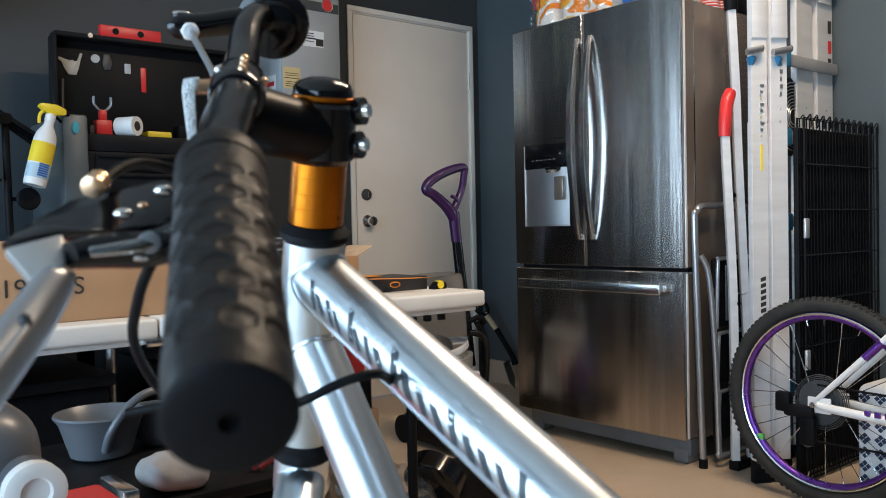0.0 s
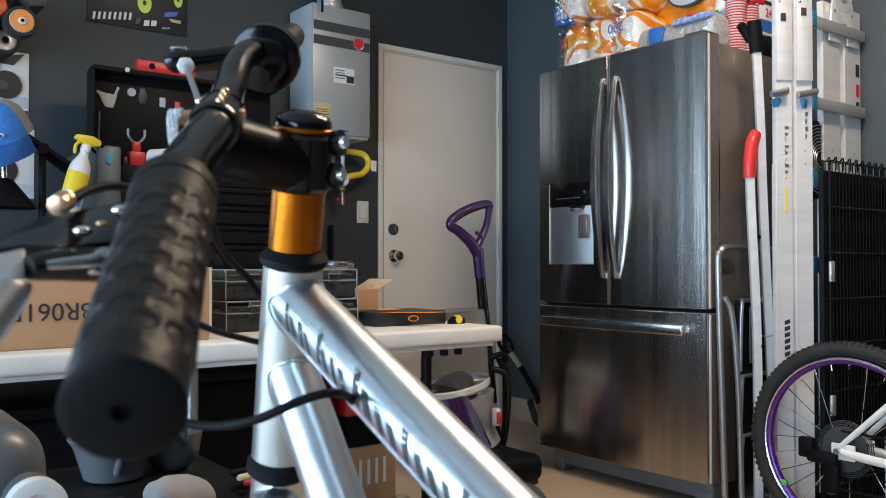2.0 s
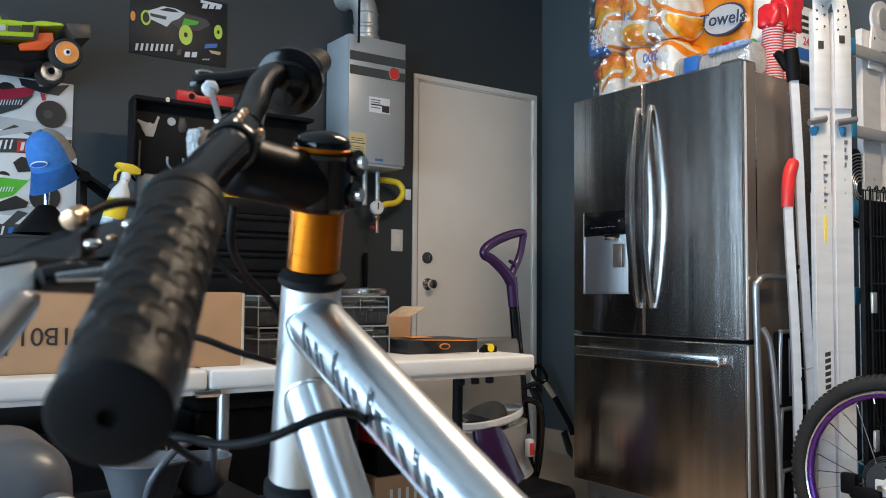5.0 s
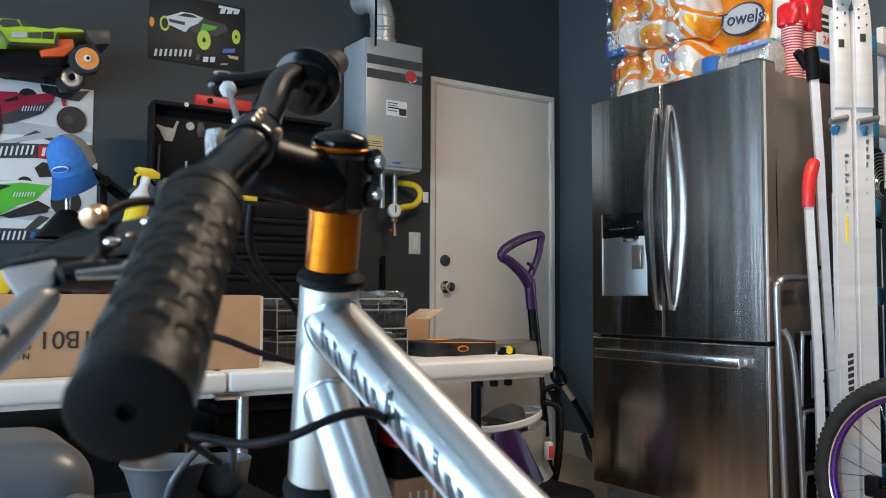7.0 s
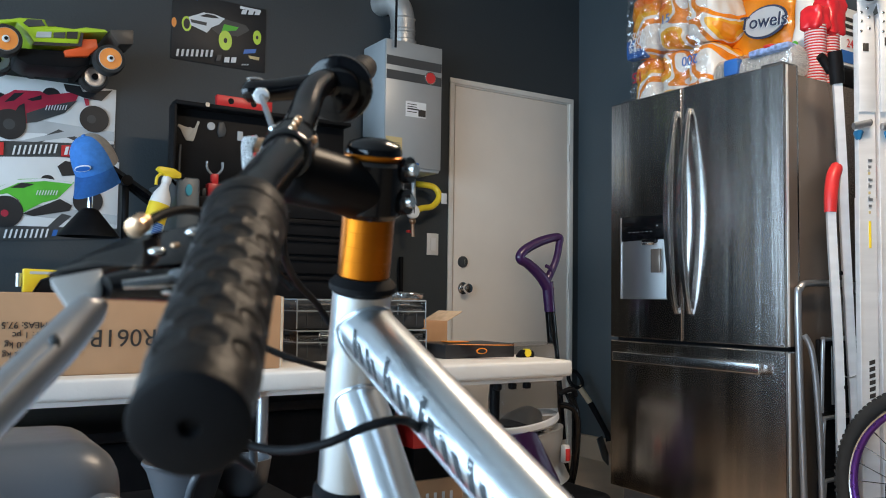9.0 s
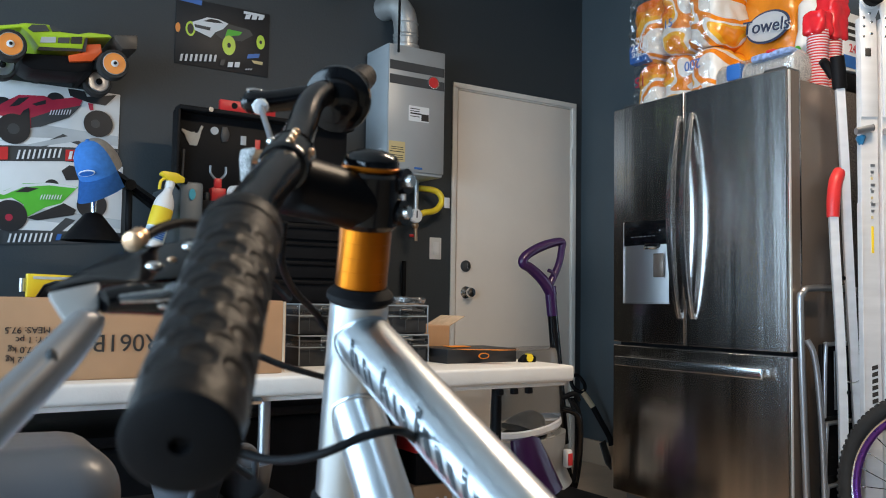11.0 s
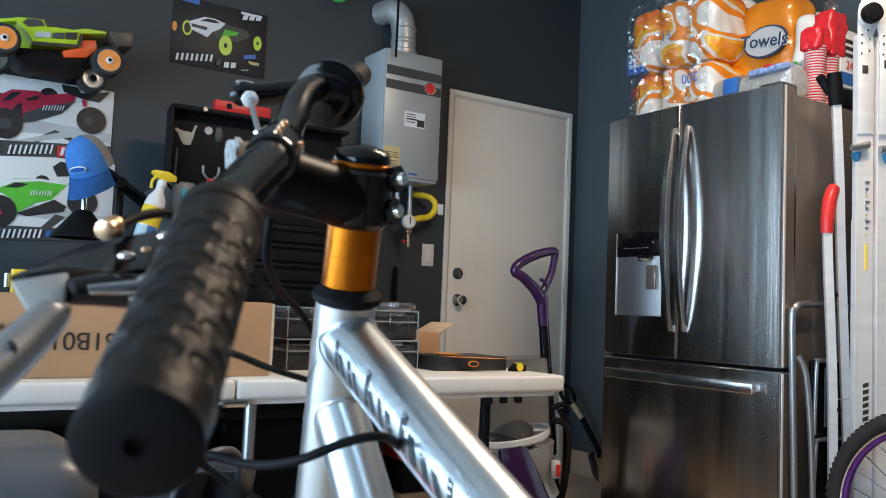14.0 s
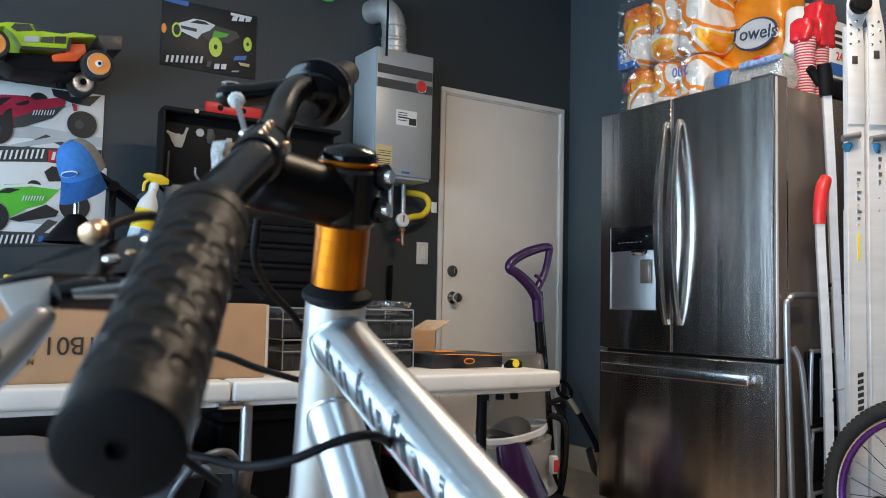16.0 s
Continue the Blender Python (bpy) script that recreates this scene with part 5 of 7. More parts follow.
def towel_pack(x, y0, y1, z0, z1, label, upside=False):
    """Three paper towel rolls in printed film, lying in a row."""
    th = thing("paper_towel_pack", pose(x, y0, z0), label, "paper towels", "paper towel packs")
    n, w, h = 3, (y1 - y0) / 3, z1 - z0
    for k in range(n):
        r = part("roll", rumpled((0.0, k * w + 0.002, 0), (0.26, (k + 1) * w - 0.002, h), 16, 0.016, 22, min(w, h) * 0.40, k + x), (PRINTA, PRINTB, PRINTC)[(k + upside) % 3], th, "towel roll in glossy printed film")
    part("corner_print", rumpled((-0.004, (n - 1) * w + 0.06, 0.004), (0.05, n * w + 0.003, h * 0.3), 3, 0.002, 20, 0.008), BLUE, th)
    # loose film that stands off the rolls
    f = bmesh.new()
    m_, nn = 44, 30
    grid = [[f.verts.new((-0.020 + 0.020 * noise.noise(Vector((i * 0.24, j * 0.33, x * 9 + z0))) - 0.012 * abs(noise.noise(Vector((i * 0.5 + j * 0.25, j * 0.3, z0 * 7)))) + 0.02 * abs(i / m_ - 0.5), (y1 - y0) * (0.03 + 0.94 * i / m_), h * (-0.0 + 1.02 * j / nn))) for j in range(nn + 1)] for i in range(m_ + 1)]
    for i in range(m_):
        for j in range(nn):
            f.faces.new((grid[i][j], grid[i + 1][j], grid[i + 1][j + 1], grid[i][j + 1]))
    part("film", f, CLEAR, th, "crinkled clear plastic film").visible_shadow = False
    return th


t1 = towel_pack(3.45, 3.07, 3.545, TOPZ, 2.045, "paper towel pack in orange and white printed film")
words("15", 0.07, REDCAR, t1, Matrix.Translation((-0.026, 0.41, 0.19)) @ FACE_W @ pose(0, 0, 0, 0, 0, 180))
words("200", 0.06, BLUE, t1, Matrix.Translation((-0.026, 0.10, 0.20)) @ FACE_W @ pose(0, 0, 0, 0, 0, 180))
t2 = towel_pack(3.44, 3.06, 3.56, 2.046, 2.36, "paper towel pack in orange and white printed film")
words("OVER", 0.03, PAPER, t2, Matrix.Translation((-0.024, 0.412, 0.105)) @ FACE_W)
words("2200", 0.056, PAPER, t2, Matrix.Translation((-0.026, 0.412, 0.07)) @ FACE_W)
words("SHEETS", 0.032, PAPER, t2, Matrix.Translation((-0.026, 0.412, 0.035)) @ FACE_W)
words("15", 0.055, BLUE, t2, Matrix.Translation((-0.026, 0.24, 0.13)) @ FACE_W)
big = thing("paper_towel_pack", pose(3.66, 2.83, TOPZ), "large orange paper towel pack with a white oval", "paper towels", "paper towel packs")
bb = part("pack", rumpled((0, 0, 0), (0.21, 0.40, 0.55), 18, 0.020, 9, 0.07), BIGPRINT, big, "glossy orange printed film")
part("oval_edge", slab([(0.108 * math.cos(a), 0.345 + 0.070 * math.sin(a)) for a in [2 * math.pi * k / 32 for k in range(32)]], -0.002, 0.002), FABRICN, big, "", Matrix.Translation((-0.026, 0.112, 0)) @ pose(0, 0, 0, 0, 0, -90))
part("oval", slab([(0.098 * math.cos(a), 0.345 + 0.061 * math.sin(a)) for a in [2 * math.pi * k / 32 for k in range(32)]], -0.003, 0.003), PALE, big, "", Matrix.Translation((-0.030, 0.112, 0)) @ pose(0, 0, 0, 0, 0, -90))
words("Towels", 0.082, PAPER, big, Matrix.Translation((-0.036, 0.110, 0.343)) @ FACE_W @ pose(0, 0, 0, 0, 0, -7), "", 0.0012)
words("Towels", 0.080, FABRICN, big, Matrix.Translation((-0.040, 0.112, 0.345)) @ FACE_W @ pose(0, 0, 0, 0, 0, -7), "bold navy lettering", 0.002)
words("15", 0.05, PAPER, big, Matrix.Translation((-0.016, 0.36, 0.27)) @ FACE_W)
words("200", 0.045, PAPER, big, Matrix.Translation((-0.016, 0.36, 0.38)) @ FACE_W)
for k in range(4):
    part("roll_top", lathe([(0.05, 0), (0.055, 0.01), (0.055, 0.03), (0.048, 0.038)], 20, pose(0.06 + 0.09 * (k // 2), 0.09 + 0.20 * (k % 2), 0.545)), WHITEF, big)
part("second_pack", rumpled((0.215, 0.02, 0), (0.30, 0.16, 0.52), 10, 0.006, 14, 0.03), WHITEF, big, "white roll pack in clear film")
part("blue_band", rumpled((0.210, 0.015, 0.40), (0.305, 0.165, 0.48), 5, 0.002, 14, 0.03), BLUE, big)
lf = part("loose_film", rumpled((-0.10, -0.04, 0.05), (-0.01, 0.30, 0.20), 22, 0.055, 16, 0.04, 7), CLEAR, big, "gathered clear plastic film")
lf.visible_shadow = False

CUPM = clear("cup_plastic", (0.90, 0.92, 0.93), 0.12, 0.55, 1.3)
cups = thing("plastic_cup_pack", pose(3.36, 2.62, TOPZ), "clear plastic cup sleeve with a blue label", "cups")
for k in range(23):
    part("cup", lathe([(0.056, 0), (0.063, 0.004), (0.063, 0.007), (0.056, 0.012)], 28, pose(0.06, 0.012 + k * 0.0158, 0.070, -90)), CUPM, cups)
part("sleeve", rumpled((-0.006, 0.002, 0.0), (0.125, 0.385, 0.138), 12, 0.006, 30, 0.035), CLEAR, cups, "crinkled clear sleeve").visible_shadow = False
part("label", rumpled((-0.010, 0.245, 0.060), (0.03, 0.315, 0.128), 3, 0.002, 20, 0.01), BLUE, cups)
part("label", rumpled((-0.006, 0.02, 0.112), (0.07, 0.20, 0.142), 3, 0.003, 20, 0.012), mat("blue_white_label", (0.25, 0.35, 0.6), 0.4, vary=0.5, scale=60), cups)
part("label", rumpled((-0.008, 0.09, 0.130), (0.05, 0.13, 0.146), 3, 0.002, 20, 0.01), RED, cups)

plates = thing("paper_plate_stack", pose(3.60, 2.735, TOPZ), "stack of white paper plates in a printed bag", "plates")
part("bag", rumpled((0, 0, 0), (0.11, 0.095, 0.44), 12, 0.020, 13, 0.045, 3), WHITEF, plates, "white printed plastic bag", pose(0, 0, 0, 0, 8, 0))
part("print", disc(0, 0, 0.014, -0.002, 0.002), GREEN, plates, "", Matrix.Translation((-0.004, 0.04, 0.20)) @ pose(0, 0, 0, 0, 0, -90))

striped = thing("paper_cup_sleeve", pose(3.525, 2.640, TOPZ), "red and white striped paper cups in a red bag", "cups")
for x, y, lean in ((0.0, 0.0, 0.10), (0.088, 0.0, 0.06)):
    for k in range(42):
        z = k * 0.0055
        part("cup_rim", lathe([(0.0385, 0), (0.0405, 0.0012), (0.0412, 0.003), (0.0405, 0.0046), (0.0385, 0.0055)], 18, pose(x + lean * z * z * 1.6, y, z)), RED if k % 2 else PAPER, striped)
REDF = mat("red_film", (0.66, 0.02, 0.03), 0.22, vary=0.15, scale=20, bump=0.3, bump_scale=34, coat=0.4)
part("bag_top", rumpled((-0.038, -0.042, 0.205), (0.054, 0.042, 0.300), 12, 0.008, 34, 0.018, 2), REDF, striped, "red plastic film")
part("bag_top", rumpled((0.046, -0.043, 0.195), (0.160, 0.043, 0.385), 14, 0.010, 34, 0.020, 5), REDF, striped, "red plastic film")
part("bag_knot", rumpled((0.08, -0.015, 0.375), (0.13, 0.02, 0.43), 8, 0.02, 30, 0.012, 9), CLEAR, striped, "twisted clear film").visible_shadow = False
under = solo("black_bag", rumpled((0, 0, 0), (0.16, 0.10, 0.088), 8, 0.012, 16, 0.03, 4), MATTEB, "folded black plastic bag on the fridge", "bag", m=pose(3.63, 2.598, TOPZ))
sleeve2 = thing("plate_box", pose(3.640, 2.602, TOPZ + 0.086), "white and blue printed carton of plates", "carton")
part("carton", box((0, 0, 0), (0.14, 0.09, 0.235), 0.004), PAPER, sleeve2)
part("band", box((-0.002, -0.0022, 0.012), (0.142, -0.0002, 0.06)), BLUE, sleeve2)
words("240", 0.048, RED, sleeve2, Matrix.Translation((0.07, -0.0025, 0.09)) @ FACE_S)
for k in range(3):
    part("print_bar", box((0.02, -0.0022, 0.125 + 0.028 * k), (0.12 - 0.02 * k, -0.0002, 0.14 + 0.028 * k)), INK, sleeve2)
part("side_bar", box((-0.0022, 0.01, 0.012), (-0.0002, 0.08, 0.06)), BLUE, sleeve2)

# ---- on the table ----
carton = thing("cardboard_box", pose(0, 0, TZ), "brown cardboard shipping box standing upside down", "box")
part("body", box((0.42, 2.60, 0), (1.335, 2.92, 0.172), 0.004), CARD, carton)
part("seam_tape", box((1.3352, 2.605, 0.004), (1.337, 2.915, 0.17)), CARDD, carton)
part("end_flap", box((1.3375, 2.64, 0.002), (1.345, 2.918, 0.172), 0.002), CARD, carton)
part("edge", tube([(1.337, 2.602, 0.004), (1.3375, 2.602, 0.09), (1.337, 2.602, 0.17)], 0.004, 8, 6), CARDD, carton)
words("SBR061B01", 0.053, INK, carton, Matrix.Translation((0.977, 2.599, 0.079)) @ FACE_S @ pose(0, 0, 0, 0, 0, 180))
for text, x, z in (("MEAS: 97.5", 0.783, 0.106), ("QTY: 1 pc", 0.800, 0.086), ("G.W.: 7.0 kg", 0.795, 0.066), ("N.W.: 6.2 kg", 0.792, 0.046)):
    words(text, 0.0185, INK, carton, Matrix.Translation((x, 2.599, z)) @ FACE_S @ pose(0, 0, 0, 0, 0, 180))
ybox = thing("bar_clamp", pose(0.795, 2.75, TZ + 0.172), "yellow and black bar clamp lying on the cardboard box", "clamp")
part("frame", slab([(0, 0), (0, 0.052), (0.165, 0.048), (0.165, 0.036), (0.058, 0.037), (0.034, 0.028), (0.018, 0)], 0, 0.03, 0.002), YELLOW, ybox, "yellow painted frame")
part("jaw", slab([(0.022, 0), (0.037, 0.026), (0.060, 0.034), (0.150, 0.034), (0.150, 0)], 0.004, 0.026, 0.003), MATTEB, ybox, "black plastic jaw")
part("inlay", box((0.012, -0.0012, 0.040), (0.12, -0.0002, 0.046)), PALE, ybox)
part("screw", rod((-0.008, 0.015, 0.012), (-0.008, 0.015, 0.042), 0.006, 10), GALV, ybox)

DARKIN = mat("dark_foam", (0.02, 0.022, 0.025), 0.6, vary=0.3, scale=30)


EDGEP = mat("clear_plastic_edge", (0.26, 0.29, 0.31), 0.2, vary=0.05)


def organiser(x, y, z):
    th = thing("parts_organiser", pose(x, y, z), "dark parts case with clear lid and latches", "case", "stacked parts cases")
    part("tray", box((0, 0, 0), (0.395, 0.29, 0.050), 0.006), DARKIN, th)
    lid = part("lid", box((-0.003, -0.003, 0.0505), (0.398, 0.293, 0.082), 0.006), CLEARLID, th, "clear ribbed lid")
    lid.visible_shadow = False
    part("contents", box((0.006, 0.006, 0.0505), (0.389, 0.284, 0.068), 0.004), DARKIN, th)
    for z0, r in ((0.050, 0.0018), (0.080, 0.0022)):
        part("rim", tube([(0, 0.285, z0), (0, -0.005, z0), (0.395, -0.005, z0), (0.395, 0.285, z0)], r, 8, 1), EDGEP, th, "pale moulded rim")
    for dx in (0.0, 0.395):
        part("corner_rib", rod((dx, -0.005, 0.003), (dx, -0.005, 0.080), 0.0018, 8), EDGEP, th)
    for dx in (0.06, 0.17, 0.30):
        lt = part("latch", box((dx, -0.012, 0.040), (dx + 0.040, -0.006, 0.076), 0.003), CLEARLID, th, "clear latch")
        part("latch_bar", box((dx + 0.003, -0.0145, 0.068), (dx + 0.037, -0.0122, 0.074), 0.0008), CHROME, lt)
    for k in range(9):
        part("divider", box((0.03 + 0.042 * k, -0.0016, 0.010), (0.0315 + 0.042 * k, 0.0, 0.044)), DARKGREY, th)
    return th


organiser(1.443, 2.76, TZ)
organiser(1.443, 2.765, TZ + 0.0825)
wrapm = thing("bubble_wrap", pose(1.80, 2.80, TZ + 0.165), "crumpled clear plastic wrap on the cases", "wrap")
part("wrap", rumpled((-0.02, 0, 0), (0.055, 0.14, 0.022), 7, 0.012, 40, 0.008), CLEAR, wrapm).visible_shadow = False
small = thing("cardboard_box", pose(1.925, 2.93, TZ), "small open cardboard box with raised flaps", "box")
part("body", box((0, 0, 0), (0.10, 0.14, 0.10), 0.002), CARD, small)
part("flap", box((0.0, 0, 0), (0.003, 0.14, 0.07), 0.001), CARD, small, "", pose(0.0, 0, 0.10, 0, -14, 0))
part("flap", box((0.0, 0, 0), (0.003, 0.14, 0.065), 0.001), CARDD, small, "", pose(0.098, 0, 0.10, 0, 62, 0))
part("flap", box((0, 0, 0), (0.09, 0.003, 0.06), 0.001), CARD, small, "", pose(0.004, 0.137, 0.10, -20, 0, 0))
tool = thing("tool_box", pose(1.868, 2.70, TZ), "flat black product carton with an orange emblem", "carton")
part("carton", box((0, 0, 0), (0.245, 0.17, 0.04), 0.002), BLACKP, tool)
part("emblem", slab([(0.125 + 0.019 * math.cos(a), 0.02 + 0.009 * math.sin(a)) for a in [2 * math.pi * k / 20 for k in range(20)]], -0.0016, -0.0002), ORANGE, tool)
part("emblem_face", slab([(0.125 + 0.015 * math.cos(a), 0.02 + 0.006 * math.sin(a)) for a in [2 * math.pi * k / 20 for k in range(20)]], -0.0026, -0.0016), BLACKP, tool)
part("stripe", slab([(0.02, 0.0), (0.06, 0.0), (0.20, 0.09), (0.14, 0.09)], 0, 0.001), ORANGE, tool, "orange stripe", Matrix.Translation((0, 0.02, 0.0402)) @ pose(0, 0, 0, -90, 0, 0) @ Matrix.Diagonal((1, 1, -1, 1)))
part("card", box((0.05, 0.08, 0.0415), (0.12, 0.13, 0.044), 0.001), ORANGE, tool, "", pose(0, 0, 0, 0, 0, -6))
tape = thing("tape_measure", pose(2.135, 2.665, TZ) @ Matrix.Diagonal((0.55, 0.55, 0.55, 1)), "black and yellow tape measure on the table", "tape measure")
part("case", slab([(-0.05, 0), (0.045, 0), (0.045, 0.03), (0.02, 0.042), (-0.02, 0.04), (-0.05, 0.012)], 0, 0.04, 0.003), MATTEB, tape)
part("dial", rod((0.0, -0.006, 0.024), (0.0, 0.03, 0.024), 0.02, 20), YELLOW, tape, "yellow ribbed dial")
for k in range(10):
    a = 2 * math.pi * k / 10
    part("rib", rod((0.02 * math.cos(a), -0.007, 0.024 + 0.02 * math.sin(a)), (0.02 * math.cos(a), 0.028, 0.024 + 0.02 * math.sin(a)), 0.003, 6), YELLOW, tape)

# ---- carpet cleaner behind the table ----
vac = thing("carpet_cleaner", pose(0, 0, 0), "purple and grey upright carpet cleaner with clear tank", "vacuum")
VY = 3.58
part("handle", tube([(2.985, VY, 0.95), (2.94, VY, 1.01), (2.865, VY, 1.065), (2.822, VY, 1.085), (2.84, VY, 1.12), (2.93, VY, 1.165), (3.035, VY, 1.19), (3.04, VY, 1.155), (3.02, VY, 1.08), (2.965, VY, 0.985)], [0.025, 0.025, 0.022, 0.020, 0.021, 0.021, 0.018, 0.016, 0.016, 0.018], 18, 6), PURPLE, vac, "glossy purple loop handle")
part("trigger", tube([(2.955, VY - 0.012, 1.06), (2.985, VY - 0.012, 1.045), (2.99, VY - 0.01, 1.015)], 0.008, 10, 5), PURPLE, vac)
part("neck", tube([(2.975, VY, 0.99), (2.985, VY, 0.90), (2.99, VY, 0.86)], [0.026, 0.024, 0.024], 18, 5), PURPLE, vac)
part("pole", tube([(2.99, VY, 0.87), (3.01, VY, 0.70), (3.03, VY, 0.50), (3.05, VY, 0.30)], [0.022, 0.024, 0.028, 0.03], 18, 5), BLACK, vac)
part("tank", tube([(2.845, VY, 0.36), (2.845, VY, 0.50), (2.85, VY, 0.62), (2.855, VY, 0.70), (2.855, VY, 0.72)], [0.165, 0.16, 0.148, 0.138, 0.125], 28, 4, flat=0.8), SMOKE, vac, "smoky clear tank").visible_shadow = False
part("tank_inner", tube([(2.84, VY, 0.365), (2.86, VY, 0.40), (2.89, VY, 0.44)], [0.12, 0.09, 0.04], 20, 4, flat=0.7), DARKGREY, vac)
part("tank_band", tube([(2.845, VY, 0.385), (2.845, VY, 0.395), (2.845, VY, 0.415), (2.845, VY, 0.42)], [0.158, 0.168, 0.168, 0.158], 32, 1, flat=0.85, caps=False), ALU, vac, "silver tank rim", pose(2.845, VY, 0.372, 0, -11, 0) @ pose(-2.845, -VY, -0.385))
GREYPL = mat("silver_plastic", (0.36, 0.36, 0.35), 0.35, 0.2, vary=0.05)
part("body", tube([(2.87, VY - 0.01, 0.352), (2.88, VY - 0.01, 0.29), (2.91, VY, 0.20), (2.93, VY, 0.12)], [0.16, 0.15, 0.13, 0.15], 28, 5, flat=0.8), GREYPL, vac, "silver plastic body")
part("front_shell", tube([(2.77, VY - 0.09, 0.36), (2.79, VY - 0.11, 0.26), (2.84, VY - 0.13, 0.12)], [0.07, 0.085, 0.10], 22, 5, flat=0.6), PURPLE, vac, "dark purple front shell")
part("foot", box((2.72, VY - 0.34, 0.015), (3.06, VY + 0.1, 0.13), 0.04, seg=4), MATTEB, vac)
for x in (2.735, 3.045):
    part("wheel", rod((x - 0.02, VY + 0.06, 0.06), (x + 0.02, VY + 0.06, 0.06), 0.06, 24), MATTEB, vac)
part("brush_roll", rod((2.74, VY - 0.30, 0.015), (3.04, VY - 0.30, 0.015), 0.015, 12), DARKGREY, vac)
part("button", box((2.955, VY - 0.145, 0.225), (2.985, VY - 0.115, 0.30), 0.006), PAPER, vac, "", None)
part("button_face", box((2.958, VY - 0.150, 0.235), (2.982, VY - 0.1455, 0.285), 0.002), RED, vac, "red release button")
for k, x in enumerate((3.06, 3.075, 3.09)):
    part("cord", tube([(x, VY - 0.03, 0.50), (x + 0.012, VY - 0.07, 0.40), (x + 0.005, VY - 0.07, 0.22), (x - 0.01, VY - 0.05, 0.10), (x - 0.02, VY - 0.03, 0.20)], 0.006, 8, 6), MATTEB, vac)
part("cord_hook", tube([(3.03, VY - 0.02, 0.50), (3.075, VY - 0.05, 0.52), (3.10, VY - 0.05, 0.49)], 0.012, 10, 5), MATTEB, vac)
part("hose", tube([(3.0, VY - 0.06, 0.46), (3.06, VY - 0.09, 0.43), (3.08, VY - 0.08, 0.30), (3.07, VY - 0.06, 0.14)], 0.014, 12, 6), BLACK, vac)

spade = thing("garden_spade", pose(0, 0, 0), "short garden spade with a pale wooden shaft", "spade")
part("grip", tube([(3.79, 4.36, 0.50), (3.785, 4.355, 0.46), (3.80, 4.33, 0.425), (3.835, 4.31, 0.42), (3.86, 4.33, 0.455), (3.835, 4.36, 0.505), (3.79, 4.36, 0.50)], 0.011, 10, 6), MATTEB, spade)
part("shaft", tube([(3.83, 4.32, 0.425), (3.87, 4.27, 0.335)], 0.016, 12, 4), WOODM, spade)
part("socket", tube([(3.87, 4.27, 0.335), (3.925, 4.20, 0.18), (3.935, 4.185, 0.13)], [0.017, 0.016, 0.02], 12, 4), MATTEB, spade)
part("blade", slab([(-0.07, 0.15), (0.07, 0.15), (0.075, 0.04), (0.0, -0.01), (-0.075, 0.04)], -0.003, 0.003, 0.001), DARKGREY, spade, "", pose(3.90, 4.16, 0.012, -18, 0, 35))


# ---- posters ----
def poly(pts, fx, fz):
    return [(fx(*p), fz(*p)) for p in pts]


def poster_layers(th, layers, fx, fz, y):
    """Flat printed shapes, each a hair proud of the last."""
    for k, (nm, kind, data, material) in enumerate(layers):
        d0 = y - 0.0005 * (k + 1)
        if kind == "poly":
            b = slab(poly(data, fx, fz), d0, d0 + 0.0004)
        else:
            cx, cy, r, sx = data
            b = disc(fx(cx, cy), fz(cx, cy), r, d0, d0 + 0.0004, 28, sx)
        part(nm, b, material, th)


def bars(x0, y0, x1, y1, n, material, gap=0.3, lean=6):
    w = (x1 - x0) / n
    return [("lettering_bar", "poly", [(x0 + k * w + lean, y0), (x0 + (k + 1 - gap) * w + lean, y0), (x0 + (k + 1 - gap) * w, y1), (x0 + k * w, y1)], material) for k in range(n)]


